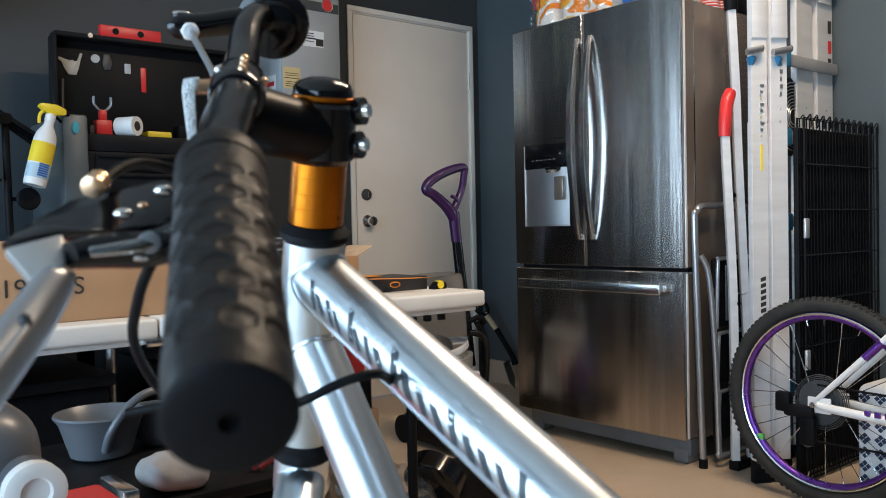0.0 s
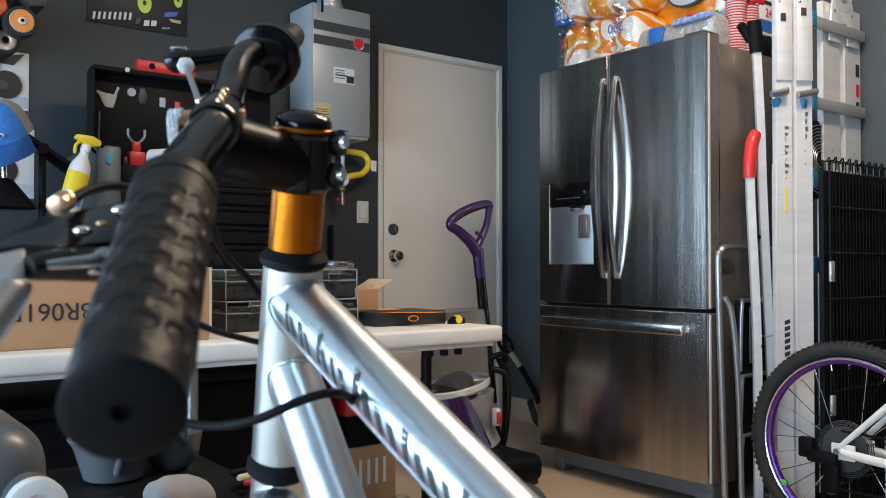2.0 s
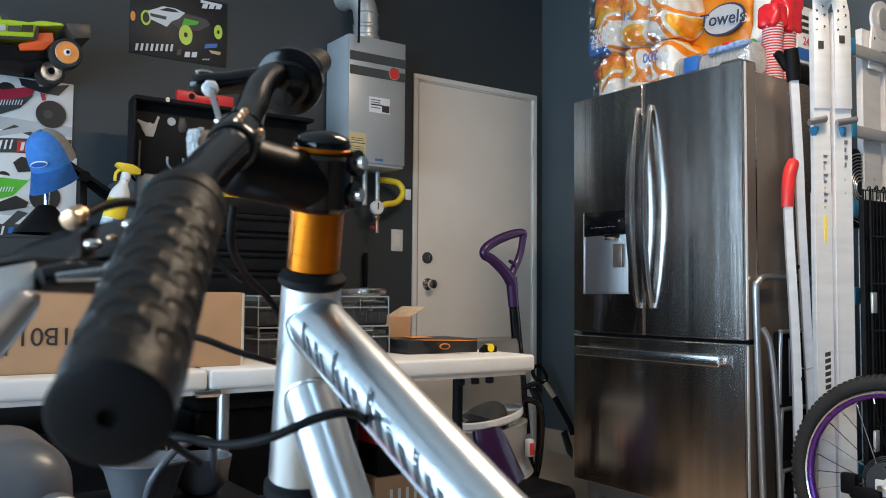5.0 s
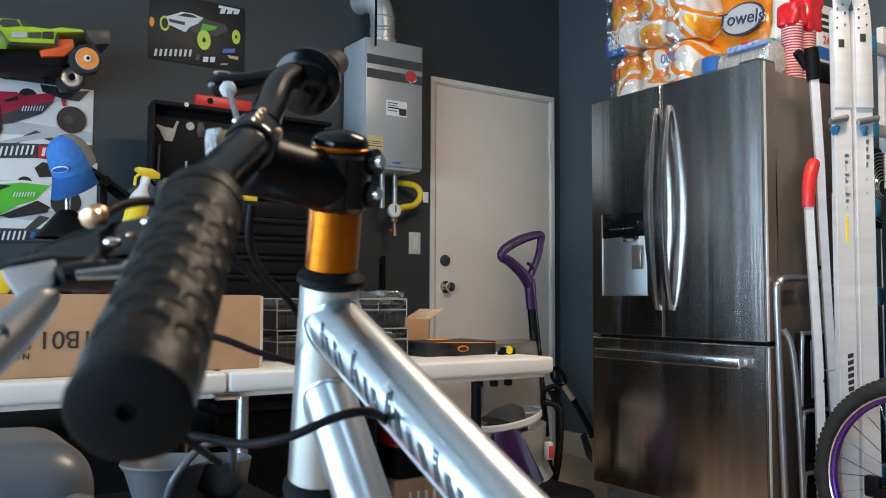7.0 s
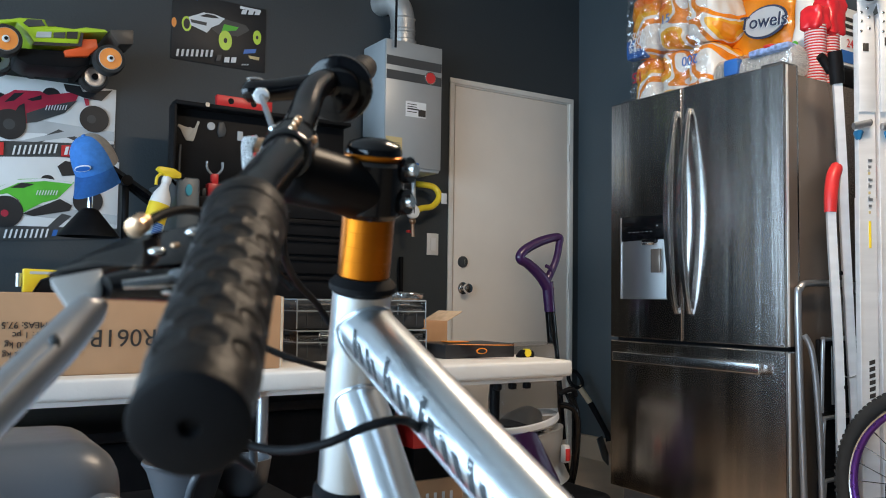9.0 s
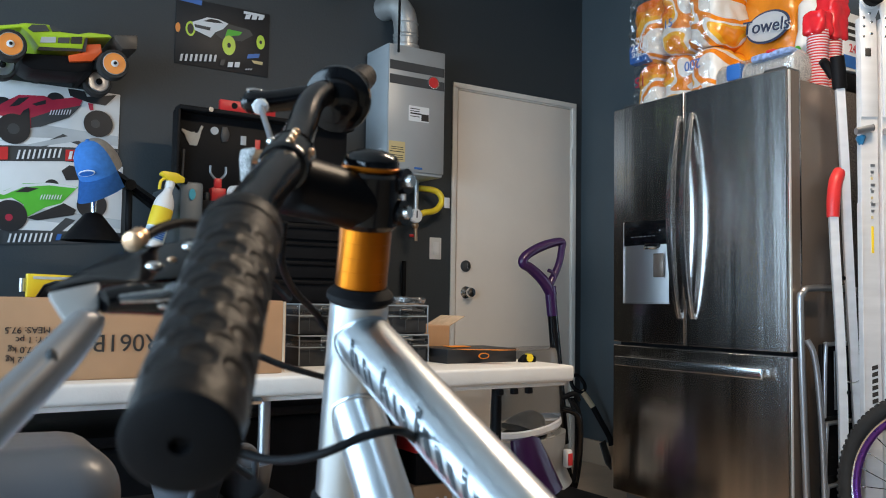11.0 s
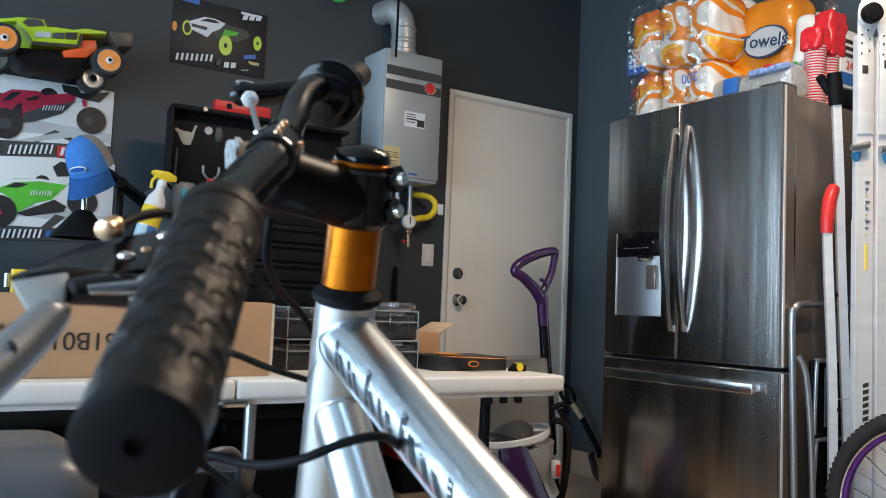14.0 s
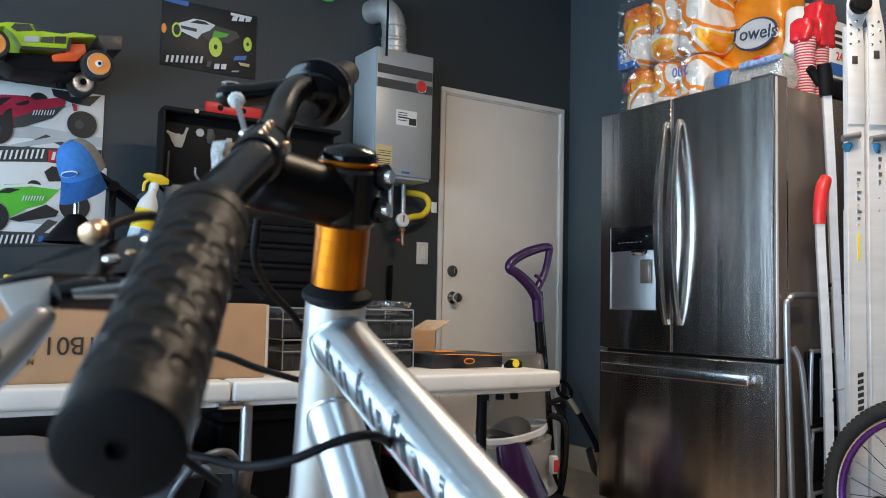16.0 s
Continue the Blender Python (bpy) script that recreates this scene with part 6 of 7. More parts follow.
fx6 = lambda u, v: 0.877 + u * 0.448 / 470
fz6 = lambda u, v: 1.787 - (v - (325 + 60 * u / 470)) * 0.282 / 270
p6 = thing("poster", pose(0, 0, 0), "printed poster of a red and black buggy on white", "poster", "wall posters")
part("sheet", box((0.70, NY - 0.006, 1.503), (1.327, NY - 0.001, 1.787), 0.001), PAPER, p6, "white glossy sheet")
poster_layers(p6, [
    ("track", "poly", [(-160, 470), (120, 500), (470, 560), (470, 600), (180, 560), (-160, 540)], PALE),
    ("track", "poly", [(120, 598), (240, 545), (360, 600), (330, 602), (238, 565), (160, 602)], DARKGREY),
    ("shadow", "poly", [(-20, 560), (100, 585), (340, 540), (390, 560), (300, 575), (100, 600)], PALE),
    ("band", "poly", [(-160, 575), (470, 612), (470, 664), (-160, 640)], DARKGREY),
    ("wheel", "disc", (205, 405, 0.028, 1.2), BLACKP), ("wheel", "disc", (0, 425, 0.03, 1.2), BLACKP),
    ("body", "poly", [(-60, 460), (0, 420), (60, 388), (160, 392), (190, 408), (300, 395), (312, 410), (300, 440), (255, 470), (180, 500), (110, 520), (60, 480)], REDCAR),
    ("panel", "poly", [(110, 480), (200, 450), (310, 430), (260, 480), (150, 515), (112, 518)], DARKGREY),
    ("window", "poly", [(25, 435), (60, 400), (100, 398), (60, 430)], BLACKP), ("window", "poly", [(110, 425), (165, 408), (165, 425), (130, 432)], BLACKP),
    ("panel", "poly", [(60, 480), (110, 520), (100, 440), (80, 450)], BLACKP),
    ("wing", "poly", [(250, 362), (318, 372), (330, 395), (455, 388), (410, 432), (340, 420), (262, 392)], BLACKP),
    ("strut", "poly", [(335, 420), (355, 425), (360, 450), (345, 452)], REDCAR),
    ("wheel", "disc", (45, 522, 0.062, 1.0), BLACKP), ("wheel", "disc", (382, 507, 0.057, 1.03), BLACKP),
    ("hub", "disc", (45, 522, 0.022, 1.0), DARKGREY), ("hub", "disc", (370, 507, 0.018, 1.0), DARKGREY),
    ("number", "poly", [(252, 610), (312, 613), (312, 658), (252, 655)], RED), ("emblem", "poly", [(-40, 590), (28, 592), (28, 642), (-40, 640)], RED),
    ] + bars(60, 606, 240, 642, 9, PAPER, 0.6, 8) + bars(180, 450, 268, 470, 8, PAPER, 0.6) + bars(262, 618, 300, 650, 2, PAPER), fx6, fz6, NY - 0.006)
fx4 = lambda u, v: 0.877 + u * 0.473 / 487
fz4 = lambda u, v: 1.475 - (v - (660 + 30 * u / 487)) * 0.33 / 300
p4 = thing("poster", pose(0, 0, 0), "printed poster of a green and black buggy on white", "poster", "wall posters")
part("sheet", box((0.70, NY - 0.006, 1.145), (1.35, NY - 0.001, 1.475), 0.001), PAPER, p4, "white glossy sheet")
poster_layers(p4, [
    ("track", "poly", [(-160, 830), (200, 860), (487, 900), (487, 935), (150, 900), (-160, 900)], PALE),
    ("track", "poly", [(200, 945), (260, 890), (300, 900), (240, 948)], DARKGREY),
    ("band", "poly", [(-160, 925), (487, 950), (487, 990), (-160, 985)], DARKGREY),
    ("wheel", "disc", (200, 765, 0.022, 1.2), BLACKP),
    ("body", "poly", [(-40, 830), (20, 790), (90, 762), (190, 758), (305, 772), (240, 835), (180, 850), (108, 888), (95, 840), (50, 815)], GREEN),
    ("stripe", "poly", [(0, 800), (80, 765), (190, 758), (300, 772), (296, 778), (190, 768), (90, 776), (20, 806)], PAPER),
    ("window", "poly", [(60, 795), (100, 775), (150, 780), (110, 795)], BLACKP), ("chassis", "poly", [(108, 890), (250, 835), (300, 860), (290, 880), (150, 900)], BLACKP),
    ("wing", "poly", [(235, 712), (265, 690), (330, 702), (340, 735), (300, 745), (255, 748)], BLACKP),
    ("wheel", "disc", (45, 882, 0.064, 1.0), BLACKP), ("wheel", "disc", (362, 842, 0.058, 1.03), BLACKP), ("hub", "disc", (42, 888, 0.014, 1.0), REDCAR),
    ("emblem", "poly", [(-40, 935), (8, 937), (8, 985), (-40, 983)], RED), ("flag", "poly", [(450, 715), (480, 712), (478, 735), (452, 738)], BLUE),
    ] + bars(40, 948, 215, 980, 9, PAPER, 0.6, 8) + bars(222, 952, 248, 975, 1, BLUE) + bars(155, 804, 240, 822, 8, PAPER, 0.6), fx4, fz4, NY - 0.006)
fxt = lambda u, v: 1.552 + (u - 695) / 380 * 0.441
fzt = lambda u, v: 2.272 - (v - (5 + 50 * (u - 695) / 380)) / 248 * 0.306
pt = thing("poster", pose(0, 0, 0), "black poster of a white racing truck with neon wheels", "poster", "wall posters")
part("sheet", box((1.552, NY - 0.006, 1.966), (1.993, NY - 0.001, 2.272), 0.001), BLACKP, pt, "black glossy sheet")
poster_layers(pt, [
    ("corner_mark", "poly", [(700, 6), (795, 18), (793, 36), (760, 30), (700, 20)], BLUE),
    ("frame", "poly", [(900, 100), (990, 120), (1005, 140), (960, 165), (880, 160), (850, 140)], DARKGREY),
    ("frame", "poly", [(900, 120), (960, 130), (950, 142), (890, 150)], GREEN),
    ("wheel", "disc", (752, 125, 0.034, 0.65), LIME), ("wheel", "disc", (752, 125, 0.024, 0.6), BLACKP), ("wheel", "disc", (703, 122, 0.022, 0.5), NEON),
    ("body", "poly", [(758, 100), (795, 88), (815, 80), (860, 85), (902, 100), (880, 122), (850, 135), (832, 156), (768, 130)], PAPER),
    ("window", "poly", [(800, 95), (830, 85), (862, 90), (880, 100), (850, 100)], BLACKP), ("grille", "poly", [(765, 108), (830, 118), (828, 130), (770, 120)], DARKGREY),
    ("wheel", "disc", (906, 183, 0.046, 0.68), LIME), ("wheel", "disc", (1037, 167, 0.034, 0.6), LIME), ("hub", "disc", (906, 183, 0.012, 0.7), BLACKP), ("hub", "disc", (1037, 167, 0.009, 0.7), BLACKP),
    ("mark", "poly", [(962, 48), (1050, 60), (1050, 70), (962, 58)], PAPER), ("scribble", "poly", [(985, 215), (1035, 212), (1030, 228), (980, 232)], BLUE), ("scribble", "poly", [(1000, 238), (1048, 244), (1046, 256), (1010, 250)], TAN),
    ] + bars(966, 62, 1050, 80, 3, PAPER, 0.25) + bars(712, 222, 862, 248, 8, PAPER, 0.5, 4) + bars(900, 248, 955, 268, 2, PAPER, 0.25, 3) + bars(868, 240, 892, 262, 1, DARKGREY) + bars(970, 272, 1000, 278, 3, PALE), fxt, fzt, NY - 0.006)

# ---- model truck on the wall ----
truck = thing("model_truck", pose(0, 0, 0), "lime green model racing truck with orange wheels on the wall", "model car")
part("body", slab([(0.805, 1.904), (0.882, 1.925), (0.91, 1.935), (0.994, 1.944), (1.034, 1.924), (1.099, 1.927), (1.139, 1.941), (1.212, 1.946), (1.223, 1.936), (1.124, 1.916), (1.115, 1.868), (0.962, 1.849), (0.931, 1.891), (0.902, 1.916), (0.805, 1.889)], 4.165, 4.40, 0.005), LIME, truck, "lime green painted shell")
part("side_trim", slab([(0.962, 1.851), (1.115, 1.87), (1.124, 1.916), (1.132, 1.913), (1.126, 1.861), (0.955, 1.837)], 4.160, 4.164), BLACKP, truck)
part("window", slab([(0.921, 1.915), (0.934, 1.931), (0.982, 1.938), (0.995, 1.918), (0.941, 1.904)], 4.158, 4.1645), DARKGREY, truck, "dark side window")
part("window", slab([(0.994, 1.938), (1.012, 1.939), (1.032, 1.923), (1.006, 1.918)], 4.158, 4.1645), DARKGREY, truck, "dark side window")
for outline, ink in (([(0.968, 1.89), (1.019, 1.899), (1.018, 1.877), (0.965, 1.867)], PALE), ([(1.027, 1.898), (1.067, 1.906), (1.066, 1.883), (1.026, 1.878)], DARKGREY), ([(1.073, 1.909), (1.111, 1.916), (1.11, 1.889), (1.072, 1.884)], BLACKP)):
    part("lettering_bar", slab(outline, 4.159, 4.1645), ink, truck)
part("chassis", slab([(0.905, 1.826), (1.122, 1.847), (1.168, 1.841), (1.161, 1.8), (1.104, 1.781), (0.946, 1.769), (0.907, 1.788)], 4.19, 4.40, 0.006), MATTEB, truck, "black chassis plate")
part("arm", slab([(1.12, 1.891), (1.182, 1.904), (1.188, 1.871), (1.154, 1.83), (1.073, 1.816), (1.066, 1.839), (1.118, 1.859)], 4.170, 4.38, 0.004), mat("orange_red_plastic", (0.75, 0.10, 0.02), 0.4), truck, "orange-red suspension mount")
part("wing", slab([(1.227, 1.946), (1.317, 1.961), (1.317, 1.903), (1.263, 1.894), (1.234, 1.925)], 4.16, 4.42, 0.003), mat("brown_wing", (0.07, 0.055, 0.045), 0.4), truck)
for x, z, r, yy in ((0.862, 1.834, 0.058, 4.155), (1.226, 1.821, 0.058, 4.155), (0.861, 1.818, 0.056, 4.42), (1.219, 1.805, 0.056, 4.42)):
    near = yy < 4.3
    ty = part("tyre", lathe([(r * 0.70, -0.033), (r * 0.93, -0.033), (r * 0.98, -0.026), (r, -0.012), (r, 0.012), (r * 0.98, 0.026), (r * 0.93, 0.033), (r * 0.70, 0.033)], 40, pose(x, yy, z, 90)), TYRE, truck, "black tyre on an orange rim")
    part("rim", lathe([(r * 0.71, 0.0335), (r * 0.70, 0.0370), (r * 0.40, 0.0348), (r * 0.22, 0.0365), (r * 0.2, 0.037)], 36, pose(x, yy, z, 90)), NEON if near else GREYTUBE, ty)
    part("rim_edge", lathe([(r * 0.70, 0.034), (r * 0.725, 0.0365), (r * 0.75, 0.034)], 36, pose(x, yy, z, 90)), PALE if near else GALV, ty, "pale rim edge")
    part("hub", lathe([(r * 0.24, 0), (r * 0.23, 0.006), (r * 0.12, 0.008)], 20, pose(x, yy - 0.035, z, 90)), PAPER if near else MATTEB, ty)
    part("nut", lathe([(r * 0.11, 0), (r * 0.11, 0.008), (r * 0.05, 0.010)], 8, pose(x, yy - 0.040, z, 90)), MATTEB, ty)
for x, z in ((0.991, 1.805), (1.146, 1.812)):
    part("wall_bracket", box((x - 0.012, 4.20, z - 0.02), (x + 0.012, NY, z + 0.02), 0.003), MATTEB, truck)
ring_ = solo("green_hoop", tube([(2.331 + 0.055 * math.cos(a), 4.46 + 0.012 * math.sin(a), 2.462 + 0.05 * math.sin(a)) for a in [2 * math.pi * k / 32 for k in range(32)]], 0.006, 8, 1, True), mat("green_plastic", (0.05, 0.5, 0.08), 0.35), "bright green plastic hoop hung on the wall", "hoop")
solo("wall_hook", rod((2.331, 4.44, 2.512), (2.331, NY, 2.512), 0.004, 8), CHROME, "small steel hook in the wall", "hook")

# ---- tool chest ----
chest = thing("tool_chest", pose(0, 0, 0), "black steel tool chest with its lid open", "tool chest")
X0, X1 = 1.545, 2.24
part("cabinet", box((X0, 3.985, 0.06), (X1, 4.44, 1.235), 0.006), CHEST, chest)
part("top_tray", box((X0, 3.985, 1.236), (X1, 4.44, 1.30), 0.004), CHEST, chest)
lidp = part("lid", box((1.492, 4.235, 1.30), (X1 + 0.05, 4.262, 1.70), 0.006), CHEST, chest, "open black lid panel")
part("lid_rim", box((1.492, 4.16, 1.69), (X1 + 0.05, 4.234, 1.708), 0.004), CHEST, lidp)
part("lid_rim", box((1.485, 4.16, 1.30), (1.499, 4.234, 1.689), 0.004), CHEST, lidp)
part("lid_stay", rod((1.52, 4.20, 1.32), (1.525, 4.20, 1.53), 0.007, 10), DARKGREY, lidp)
part("rivet", rod((1.62, 4.15, 1.70), (1.62, 4.16, 1.70), 0.010, 12), CHROME, lidp)
zs = [0.10, 0.26, 0.42, 0.58, 0.70, 0.80, 0.90, 1.0, 1.08, 1.16, 1.232]
for z0, z1 in zip(zs, zs[1:]):
    dr = part("drawer", box((X0 + 0.025, 3.968, z0 + 0.005), (X1 - 0.025, 3.9845, z1 - 0.005), 0.004), CHEST, chest)
    part("pull", box((X0 + 0.03, 3.955, z1 - 0.022), (X1 - 0.03, 3.967, z1 - 0.008), 0.003), MATTEB, dr, "dark drawer pull strip")
part("side_locker", box((1.452, 3.96, 0.70), (1.543, 4.40, 1.365), 0.012), mat("slate_steel", (0.075, 0.09, 0.10), 0.4, 0.2), chest, "slate grey side locker")
part("badge", disc(1.497, 1.315, 0.022, 3.952, 3.9595, 24, 0.55), mat("teal_badge", (0.05, 0.28, 0.34), 0.35), chest)
for x in (1.6, 2.18):
    for y in (4.03, 4.38):
        part("caster", rod((x - 0.015, y, 0.03), (x + 0.015, y, 0.03), 0.03, 18), MATTEB, chest)
BONE = mat("bone_plastic", (0.50, 0.47, 0.42), 0.5)
hand_sh = [(-0.028, -0.02), (-0.012, -0.045), (0.018, -0.045), (0.028, -0.015), (0.036, 0.02), (0.044, 0.04), (0.034, 0.044), (0.022, 0.012), (0.012, 0.008), (0.004, 0.014), (-0.006, 0.01), (-0.014, 0.012), (-0.03, 0.016), (-0.046, 0.022), (-0.05, 0.012), (-0.036, 0.0)]
mg = solo("fridge_magnet", slab(hand_sh, -0.006, 0.0, 0.0015), BONE, "cream surfer sign magnet on the chest lid", "magnet", m=pose(1.570, 4.2345, 1.600))
solo("fridge_magnet", disc(0, 0, 0.017, -0.006, 0, 20), PALE, "small round grey magnet on the chest lid", "magnet", m=pose(1.662, 4.2345, 1.628))
solo("fridge_magnet", slab([(-0.012, -0.035), (0.012, -0.03), (0.02, 0.0), (0.008, 0.032), (-0.014, 0.03), (-0.02, -0.01)], -0.008, 0, 0.002), DARKGREY, "dark figure-shaped magnet on the chest lid", "magnet", m=pose(1.708, 4.2345, 1.618))
solo("fridge_magnet", slab([(-0.012, -0.02), (0.012, -0.02), (0.012, 0.02), (-0.012, 0.02)], -0.006, 0, 0.001), PALE, "small pale card magnet on the chest lid", "magnet", m=pose(1.79, 4.2345, 1.60))
solo("key_tag", slab([(-0.01, -0.05), (0.01, -0.05), (0.012, 0.05), (-0.012, 0.05)], -0.004, 0, 0.001), RED, "red lanyard hung on the chest lid", "lanyard", m=pose(1.855, 4.2345, 1.56))
lvl = thing("spirit_level", pose(1.665, 4.17, 1.7085), "short red spirit level lying on the lid", "spirit level")
part("body", box((0, 0, 0), (0.245, 0.03, 0.046), 0.003), RED, lvl)
for x in (0.06, 0.16):
    part("vial", rod((x, -0.002, 0.024), (x, 0.031, 0.024), 0.013, 16), MATTEB, lvl)
stand = thing("multitool", pose(1.628, 4.06, 1.30), "small red toy tool with silver prongs", "tool")
part("body", box((-0.03, -0.02, 0.0), (0.03, 0.02, 0.06), 0.004), RED, stand)
part("top", box((-0.014, -0.012, 0.06), (0.014, 0.012, 0.10), 0.004), RED, stand)
for s in (-1, 1):
    part("prong", tube([(0.008 * s, 0, 0.095), (0.03 * s, 0, 0.12), (0.032 * s, 0, 0.15)], 0.005, 8, 4), GREYTUBE, stand)
spool = thing("tape_roll", pose(1.71, 4.02, 1.3375), "white roll of tape lying on the chest", "tape")
part("roll", lathe([(0.019, -0.04), (0.0372, -0.04), (0.0372, 0.04), (0.019, 0.04)], 32, pose(0, 0, 0, 90, 0, 35)), WHITE, spool)
part("core", lathe([(0.0185, -0.041), (0.0185, 0.041)], 24, pose(0, 0, 0, 90, 0, 35)), INK, spool)
for k, (x, c, w, h) in enumerate(((1.80, YELLOW, 0.10, 0.03), (1.93, MATTEB, 0.08, 0.06), (2.04, RED, 0.07, 0.05), (1.58, DARKGREY, 0.04, 0.04), (2.14, GREYTUBE, 0.08, 0.07))):
    solo("small_case", box((x, 4.06, 1.3005), (x + w, 4.13, 1.3005 + h), 0.006), c, "small tool case lying on the chest top", "case", "cases on the chest")

# ---- workbench, lamp, cap and spray bottle ----
bench = thing("workbench", pose(0, 0, 0), "dark steel workbench against the wall", "workbench")
part("top", box((0.1, 3.72, 0.80), (1.44, 4.44, 0.84), 0.004), MATTEB, bench)
part("cabinet", box((0.12, 3.76, 0.0), (1.42, 4.42, 0.799), 0.004), CHEST, bench)
desk = thing("desk_lamp", pose(0, 0, 0), "black jointed desk lamp with a cone shade", "lamp")
LY = 4.0
part("base", box((1.20, 3.92, 0.84), (1.36, 4.08, 0.862), 0.006), MATTEB, desk)
part("post", rod((1.278, LY, 0.86), (1.272, LY, 1.335), 0.013), MATTEB, desk)
part("knob", rod((1.272, LY - 0.03, 1.335), (1.272, LY + 0.02, 1.335), 0.020, 16), MATTEB, desk)
part("arm", tube([(1.15, LY, 1.42), (1.275, LY - 0.012, 1.335), (1.395, LY - 0.012, 1.258)], 0.016, 4, 1), BLACK, desk)
part("arm", tube([(1.16, LY + 0.012, 1.405), (1.38, LY + 0.012, 1.245)], 0.009, 8, 1), MATTEB, desk)
part("joint", rod((1.385, LY - 0.03, 1.262), (1.385, LY + 0.03, 1.262), 0.022, 16), MATTEB, desk)
part("wheel_knob", lathe([(0.034, 0), (0.040, 0.006), (0.034, 0.012), (0.01, 0.014)], 24, pose(1.335, LY - 0.02, 1.055, 90)), MATTEB, desk)
part("rod", rod((1.278, LY, 1.055), (1.335, LY, 1.055), 0.007, 8), MATTEB, desk)
part("neck", rod((1.15, LY, 1.205), (1.15, LY, 1.41), 0.011), CHROME, desk)
part("shade", lathe([(0.018, 0.105), (0.03, 0.10), (0.105, 0.006), (0.108, 0.0), (0.102, 0.0), (0.02, 0.09)], 40, pose(1.148, LY, 1.118)), MATTEB, desk, "black cone shade")
cap = thing("baseball_cap", pose(1.165, 3.98, 1.375, 34, -8, -42), "blue and grey baseball cap hung on the lamp", "cap")


def crown_half(a0, a1):
    b = bmesh.new()
    rows = []
    for i in range(11):
        e = radians(90 * i / 10)
        row = []
        for j in range(13):
            a = radians(a0 + (a1 - a0) * j / 12)
            r = 0.078 * math.cos(e) ** 0.75
            row.append(b.verts.new((r * math.cos(a) * 1.0, r * math.sin(a) * 1.12, 0.125 * math.sin(e) ** 0.9)))
        rows.append(row)
    for r0, r1 in zip(rows, rows[1:]):
        for j in range(12):
            b.faces.new((r0[j], r0[j + 1], r1[j + 1], r1[j]))
    bmesh.ops.remove_doubles(b, verts=b.verts[:], dist=0.0006)
    bmesh.ops.solidify(b, geom=b.faces[:], thickness=0.003)
    return b


part("front_panel", crown_half(-165, -15), CAPBLUE, cap, "blue cotton front")
part("back_panel", crown_half(-15, 195), CAPGREY, cap, "grey cotton back")
bm = bmesh.new()
gr = []
for i in range(9):
    u = i / 8
    row = []
    for j in range(15):
        a = radians(-165 + 150 * j / 14)
        ox, oy = 0.078 * math.cos(a), 0.087 * math.sin(a)
        reach = 0.085 * math.sin(math.pi * j / 14) ** 0.6
        row.append(bm.verts.new((ox * (1 + 0.05 * u), oy - reach * u, -0.045 * u ** 1.2 - 0.02 * u * (abs(j - 7) / 7) ** 2)))
    gr.append(row)
for r0, r1 in zip(gr, gr[1:]):
    for j in range(14):
        bm.faces.new((r0[j], r0[j + 1], r1[j + 1], r1[j]))
bmesh.ops.solidify(bm, geom=bm.faces[:], thickness=0.003)
part("brim", bm, CAPBLUE, cap, "blue curved brim")
part("button", ball((0, 0, 0.125), 0.008, (1, 1, 0.6)), CAPBLUE, cap)
part("emblem", slab([(0.032 * math.cos(a), 0.013 * math.sin(a)) for a in [2 * math.pi * k / 24 for k in range(24)]], -0.002, 0.002), PAPER, cap, "white oval emblem", pose(0, -0.0885, 0.035, 14, 0, 0))
part("emblem_face", slab([(0.028 * math.cos(a), 0.010 * math.sin(a)) for a in [2 * math.pi * k / 24 for k in range(24)]], -0.001, 0.001), BLUE, cap, "", pose(0, -0.0912, 0.0345, 14, 0, 0))

spray = thing("spray_bottle", pose(1.345, 3.93, 1.105, 0, 15, 12), "white spray bottle with yellow trigger and label", "bottle")
part("bottle", tube([(0, 0, 0), (0, 0, 0.008), (0, 0, 0.15), (0, 0, 0.185), (0, 0, 0.215), (0, 0, 0.235)], [0.034, 0.040, 0.040, 0.034, 0.018, 0.015], 28, 3, flat=0.8), WHITE, spray)
part("label", tube([(0, 0, 0.075), (0, 0, 0.085), (0, 0, 0.135), (0, 0, 0.150)], [0.0405, 0.041, 0.0410, 0.0405], 28, 2, flat=0.8, caps=False), YELLOW, spray, "yellow label")
part("lower_label", tube([(0, 0, 0.02), (0, 0, 0.07)], 0.0407, 28, 2, flat=0.8, caps=False), mat("pale_blue_label", (0.45, 0.58, 0.66), 0.45), spray)
for k in range(6):
    part("print_bar", box((-0.015, -0.0345, 0.028 + 0.008 * k), (0.02, -0.0322, 0.033 + 0.008 * k)), BLUE, spray)
part("collar", lathe([(0.017, 0.232), (0.018, 0.236), (0.018, 0.255), (0.014, 0.26)], 24), WHITE, spray)
part("head", slab([(-0.05, 0.27), (-0.045, 0.285), (0.01, 0.298), (0.045, 0.292), (0.05, 0.272), (0.015, 0.258), (-0.015, 0.258)], -0.013, 0.013, 0.004), YELLOW, spray, "yellow trigger head")
part("trigger", tube([(-0.025, 0, 0.265), (-0.038, 0, 0.245), (-0.034, 0, 0.215)], 0.006, 10, 5), YELLOW, spray)
part("nozzle", rod((0.045, 0, 0.283), (0.062, 0, 0.283), 0.010, 14), MATTEB, spray)
part("hook", tube([(0.02, 0.01, 0.262), (0.06, 0.03, 0.25), (0.10, 0.055, 0.25)], 0.005, 8, 4), MATTEB, spray)

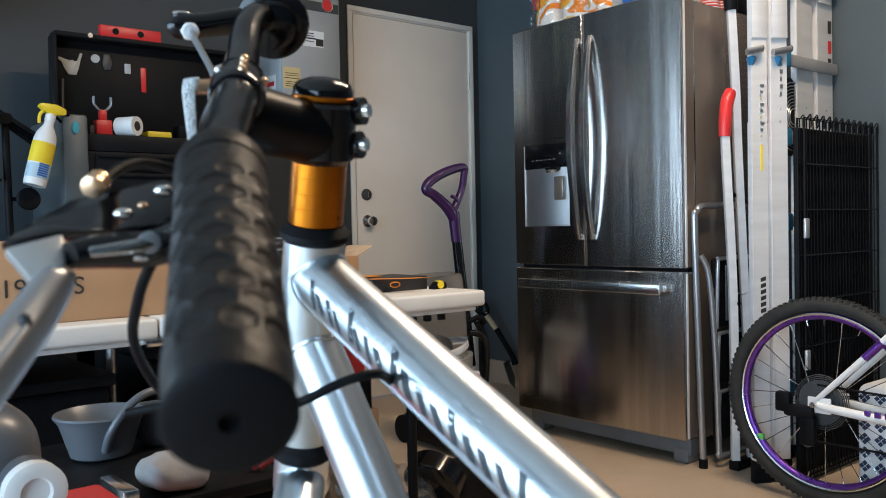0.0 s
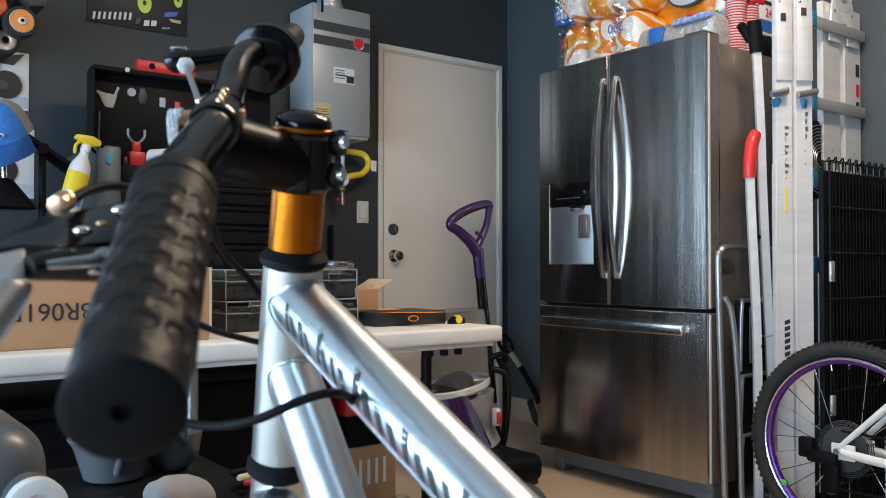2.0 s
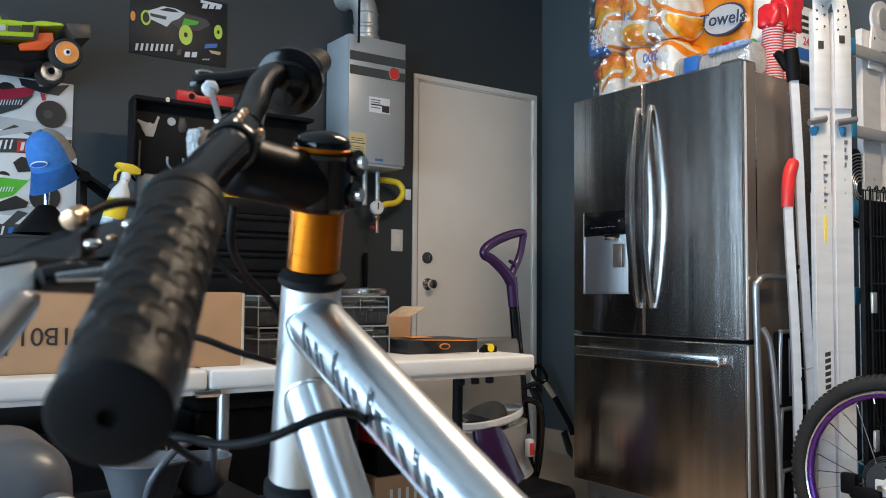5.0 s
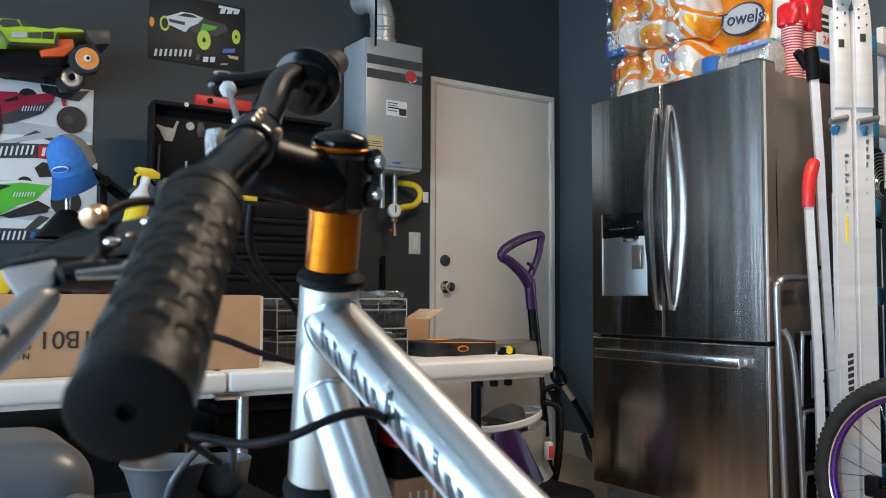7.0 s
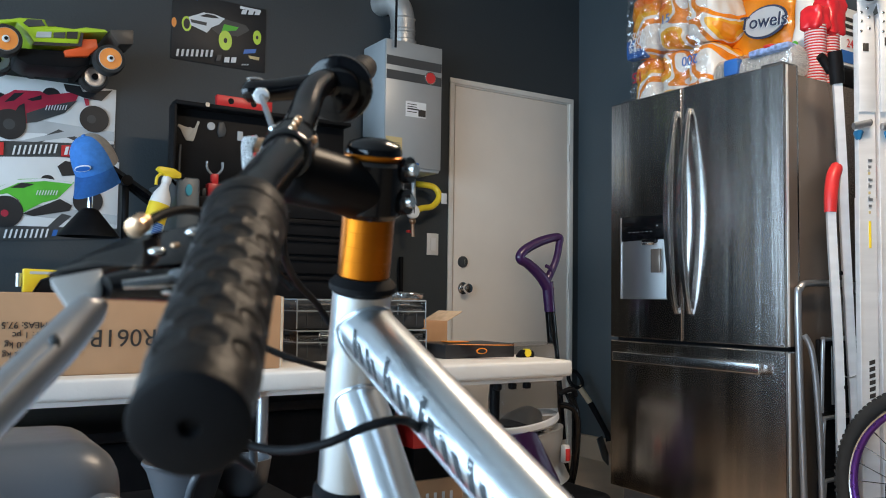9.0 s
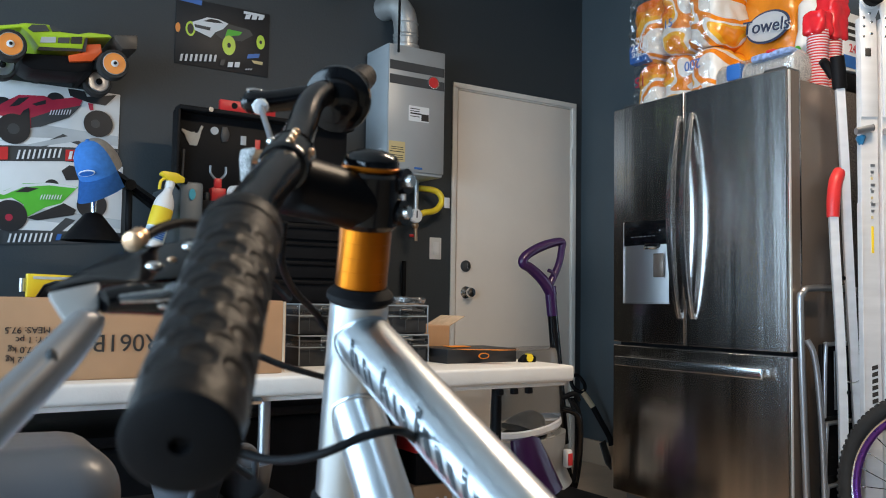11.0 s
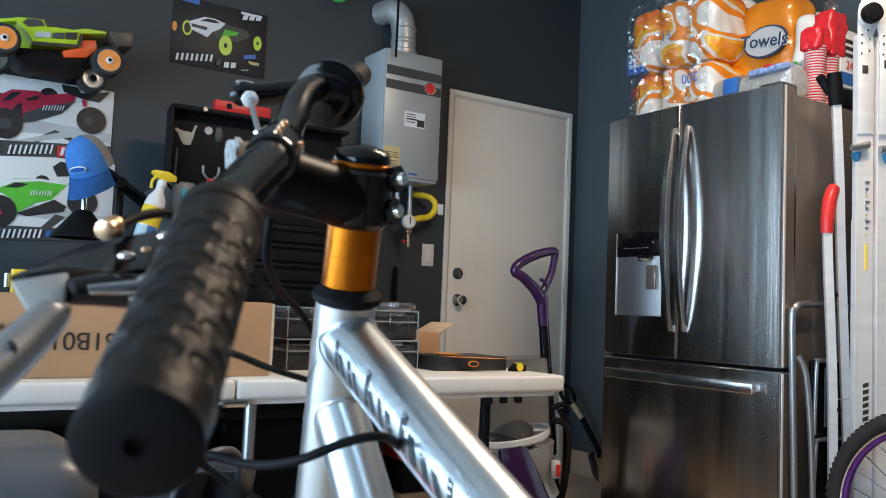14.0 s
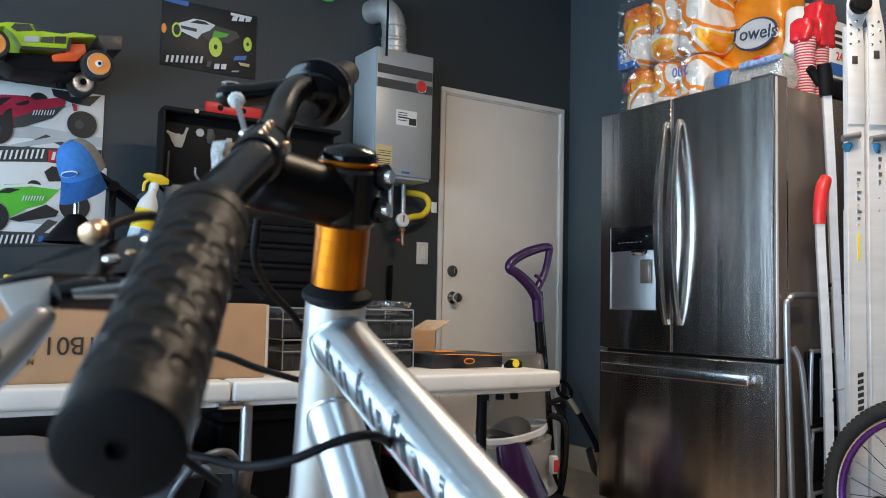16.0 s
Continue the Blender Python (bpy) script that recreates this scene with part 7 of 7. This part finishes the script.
# ---- under and before the table ----
crate2 = thing("storage_tote", pose(0, 0, 0), "black plastic storage tote below the table", "tote")
part("tub", box((0.93, 1.98, 0.0), (1.22, 2.44, 0.50), 0.02, seg=3), MATTEB, crate2)
part("rim", box((0.915, 1.965, 0.50), (1.235, 2.455, 0.525), 0.008), MATTEB, crate2)
part("rail", box((0.955, 1.97, 0.526), (0.98, 2.08, 0.55), 0.004), CHROME, crate2)
buck = thing("white_jug", pose(1.03, 2.30, 0.526), "white plastic watering jug with a looped handle", "jug")
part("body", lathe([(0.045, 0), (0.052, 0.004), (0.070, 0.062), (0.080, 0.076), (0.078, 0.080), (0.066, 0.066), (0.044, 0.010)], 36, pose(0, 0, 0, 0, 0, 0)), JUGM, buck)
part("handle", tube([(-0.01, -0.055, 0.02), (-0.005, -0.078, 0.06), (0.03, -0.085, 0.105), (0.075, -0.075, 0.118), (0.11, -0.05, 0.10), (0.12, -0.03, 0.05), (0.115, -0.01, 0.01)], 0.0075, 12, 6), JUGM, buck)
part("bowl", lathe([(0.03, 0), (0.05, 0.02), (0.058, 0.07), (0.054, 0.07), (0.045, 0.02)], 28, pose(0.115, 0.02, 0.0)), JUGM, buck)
# white cloth greyed in colour for the shade down on the tote
rag = solo("white_rag", rumpled((1.0, 1.97, 0.526), (1.10, 2.06, 0.563), 9, 0.012, 18, 0.028), mat("shaded_white_cloth", (0.30, 0.29, 0.29), 0.9, bump=0.1, bump_scale=200), "crumpled white cloth on the tote", "cloth")
for k, (x, y, c) in enumerate(((1.195, 2.01, RED), (1.20, 2.05, TAN), (1.205, 2.09, MATTEB))):
    solo("cable_bundle", tube([(x, y, 0.532), (x + 0.03, y - 0.02, 0.56), (x - 0.02, y + 0.03, 0.548), (x + 0.012, y + 0.05, 0.536), (x - 0.01, y, 0.534)], 0.006, 8, 8), c, "loose coil of thin cable on the tote", "cable", "coils on the tote")
redbin = thing("red_crate", pose(0, 0, 0), "red plastic crate on the floor", "crate")
part("tub", box((0.55, 1.62, 0.0), (0.91, 1.95, 0.57), 0.02, seg=3), RED, redbin)
part("rim", box((0.54, 1.61, 0.55), (0.92, 1.96, 0.575), 0.008), RED, redbin)
jug = thing("water_jug", pose(0.70, 1.80, 0.5755), "cloudy plastic jug lying on its side", "jug")
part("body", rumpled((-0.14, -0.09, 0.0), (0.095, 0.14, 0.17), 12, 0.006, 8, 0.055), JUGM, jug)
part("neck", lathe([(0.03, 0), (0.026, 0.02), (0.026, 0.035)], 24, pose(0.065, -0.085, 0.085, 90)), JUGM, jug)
part("screw_cap", lathe([(0.031, 0), (0.031, 0.018), (0.026, 0.02), (0.016, 0.02), (0.014, 0.015)], 28, pose(0.065, -0.115, 0.085, 90)), PLASTICW, jug, "white round screw cap")
for k, (x0, x1, y0, y1, z1, c, lab) in enumerate((
        (0.35, 1.20, 2.75, 3.3, 0.60, MATTEB, "large black storage bin under the table"),
        (1.36, 1.86, 2.95, 3.4, 0.62, MATTEB, "large black storage bin under the table"))):
    b_ = thing("storage_bin", pose(0, 0, 0), lab, "bin", "bins under the table")
    part("tub", box((x0, y0, 0), (x1, y1, z1 - 0.03), 0.02, seg=3), c, b_)
    part("lid", box((x0 - 0.012, y0 - 0.012, z1 - 0.029), (x1 + 0.012, y1 + 0.012, z1), 0.01), c, b_)
pc = thing("printed_carton", pose(1.935, 2.98, 0), "stack of brown printed cartons with red lid", "carton")
part("carton", box((0, 0, 0), (0.19, 0.2, 0.34), 0.003), CARD, pc)
for k in range(4):
    part("print_bar", box((0.05 + 0.03 * k, -0.002, 0.22), (0.06 + 0.03 * k, -0.0002, 0.30)), PAPER, pc)
part("carton", box((0.01, 0.01, 0.341), (0.17, 0.19, 0.44), 0.003), MATTEB, pc)
part("lid", box((0.0, 0.0, 0.441), (0.14, 0.19, 0.56), 0.006), RED, pc)
wr = solo("plastic_wrap", rumpled((1.90, 2.70, 0.0), (2.14, 2.94, 0.19), 10, 0.05, 12, 0.05), CLEAR, "crumpled heap of clear plastic wrap on the floor", "wrap")
grd = thing("bench_grinder", pose(2.30, 2.75, 0.0), "small black machine with chrome lever on the floor", "machine")
part("motor", tube([(-0.16, 0, 0.11), (-0.14, 0, 0.11), (0.12, 0, 0.11), (0.14, 0, 0.11)], [0.06, 0.085, 0.085, 0.06], 24, 3), MATTEB, grd)
part("housing", rod((0.13, -0.02, 0.10), (0.19, -0.02, 0.10), 0.10, 28), DARKGREY, grd)
part("lever", tube([(-0.05, -0.05, 0.2), (0.03, -0.06, 0.215), (0.10, -0.05, 0.205)], 0.011, 12, 5), CHROME, grd)
part("base", box((-0.18, -0.09, 0), (0.2, 0.09, 0.03), 0.006), MATTEB, grd)
part("guard", lathe([(0.08, 0), (0.095, 0.01), (0.095, 0.07), (0.08, 0.08)], 24, pose(-0.17, -0.02, 0.13, 0, 60, 20)), BLACK, grd)
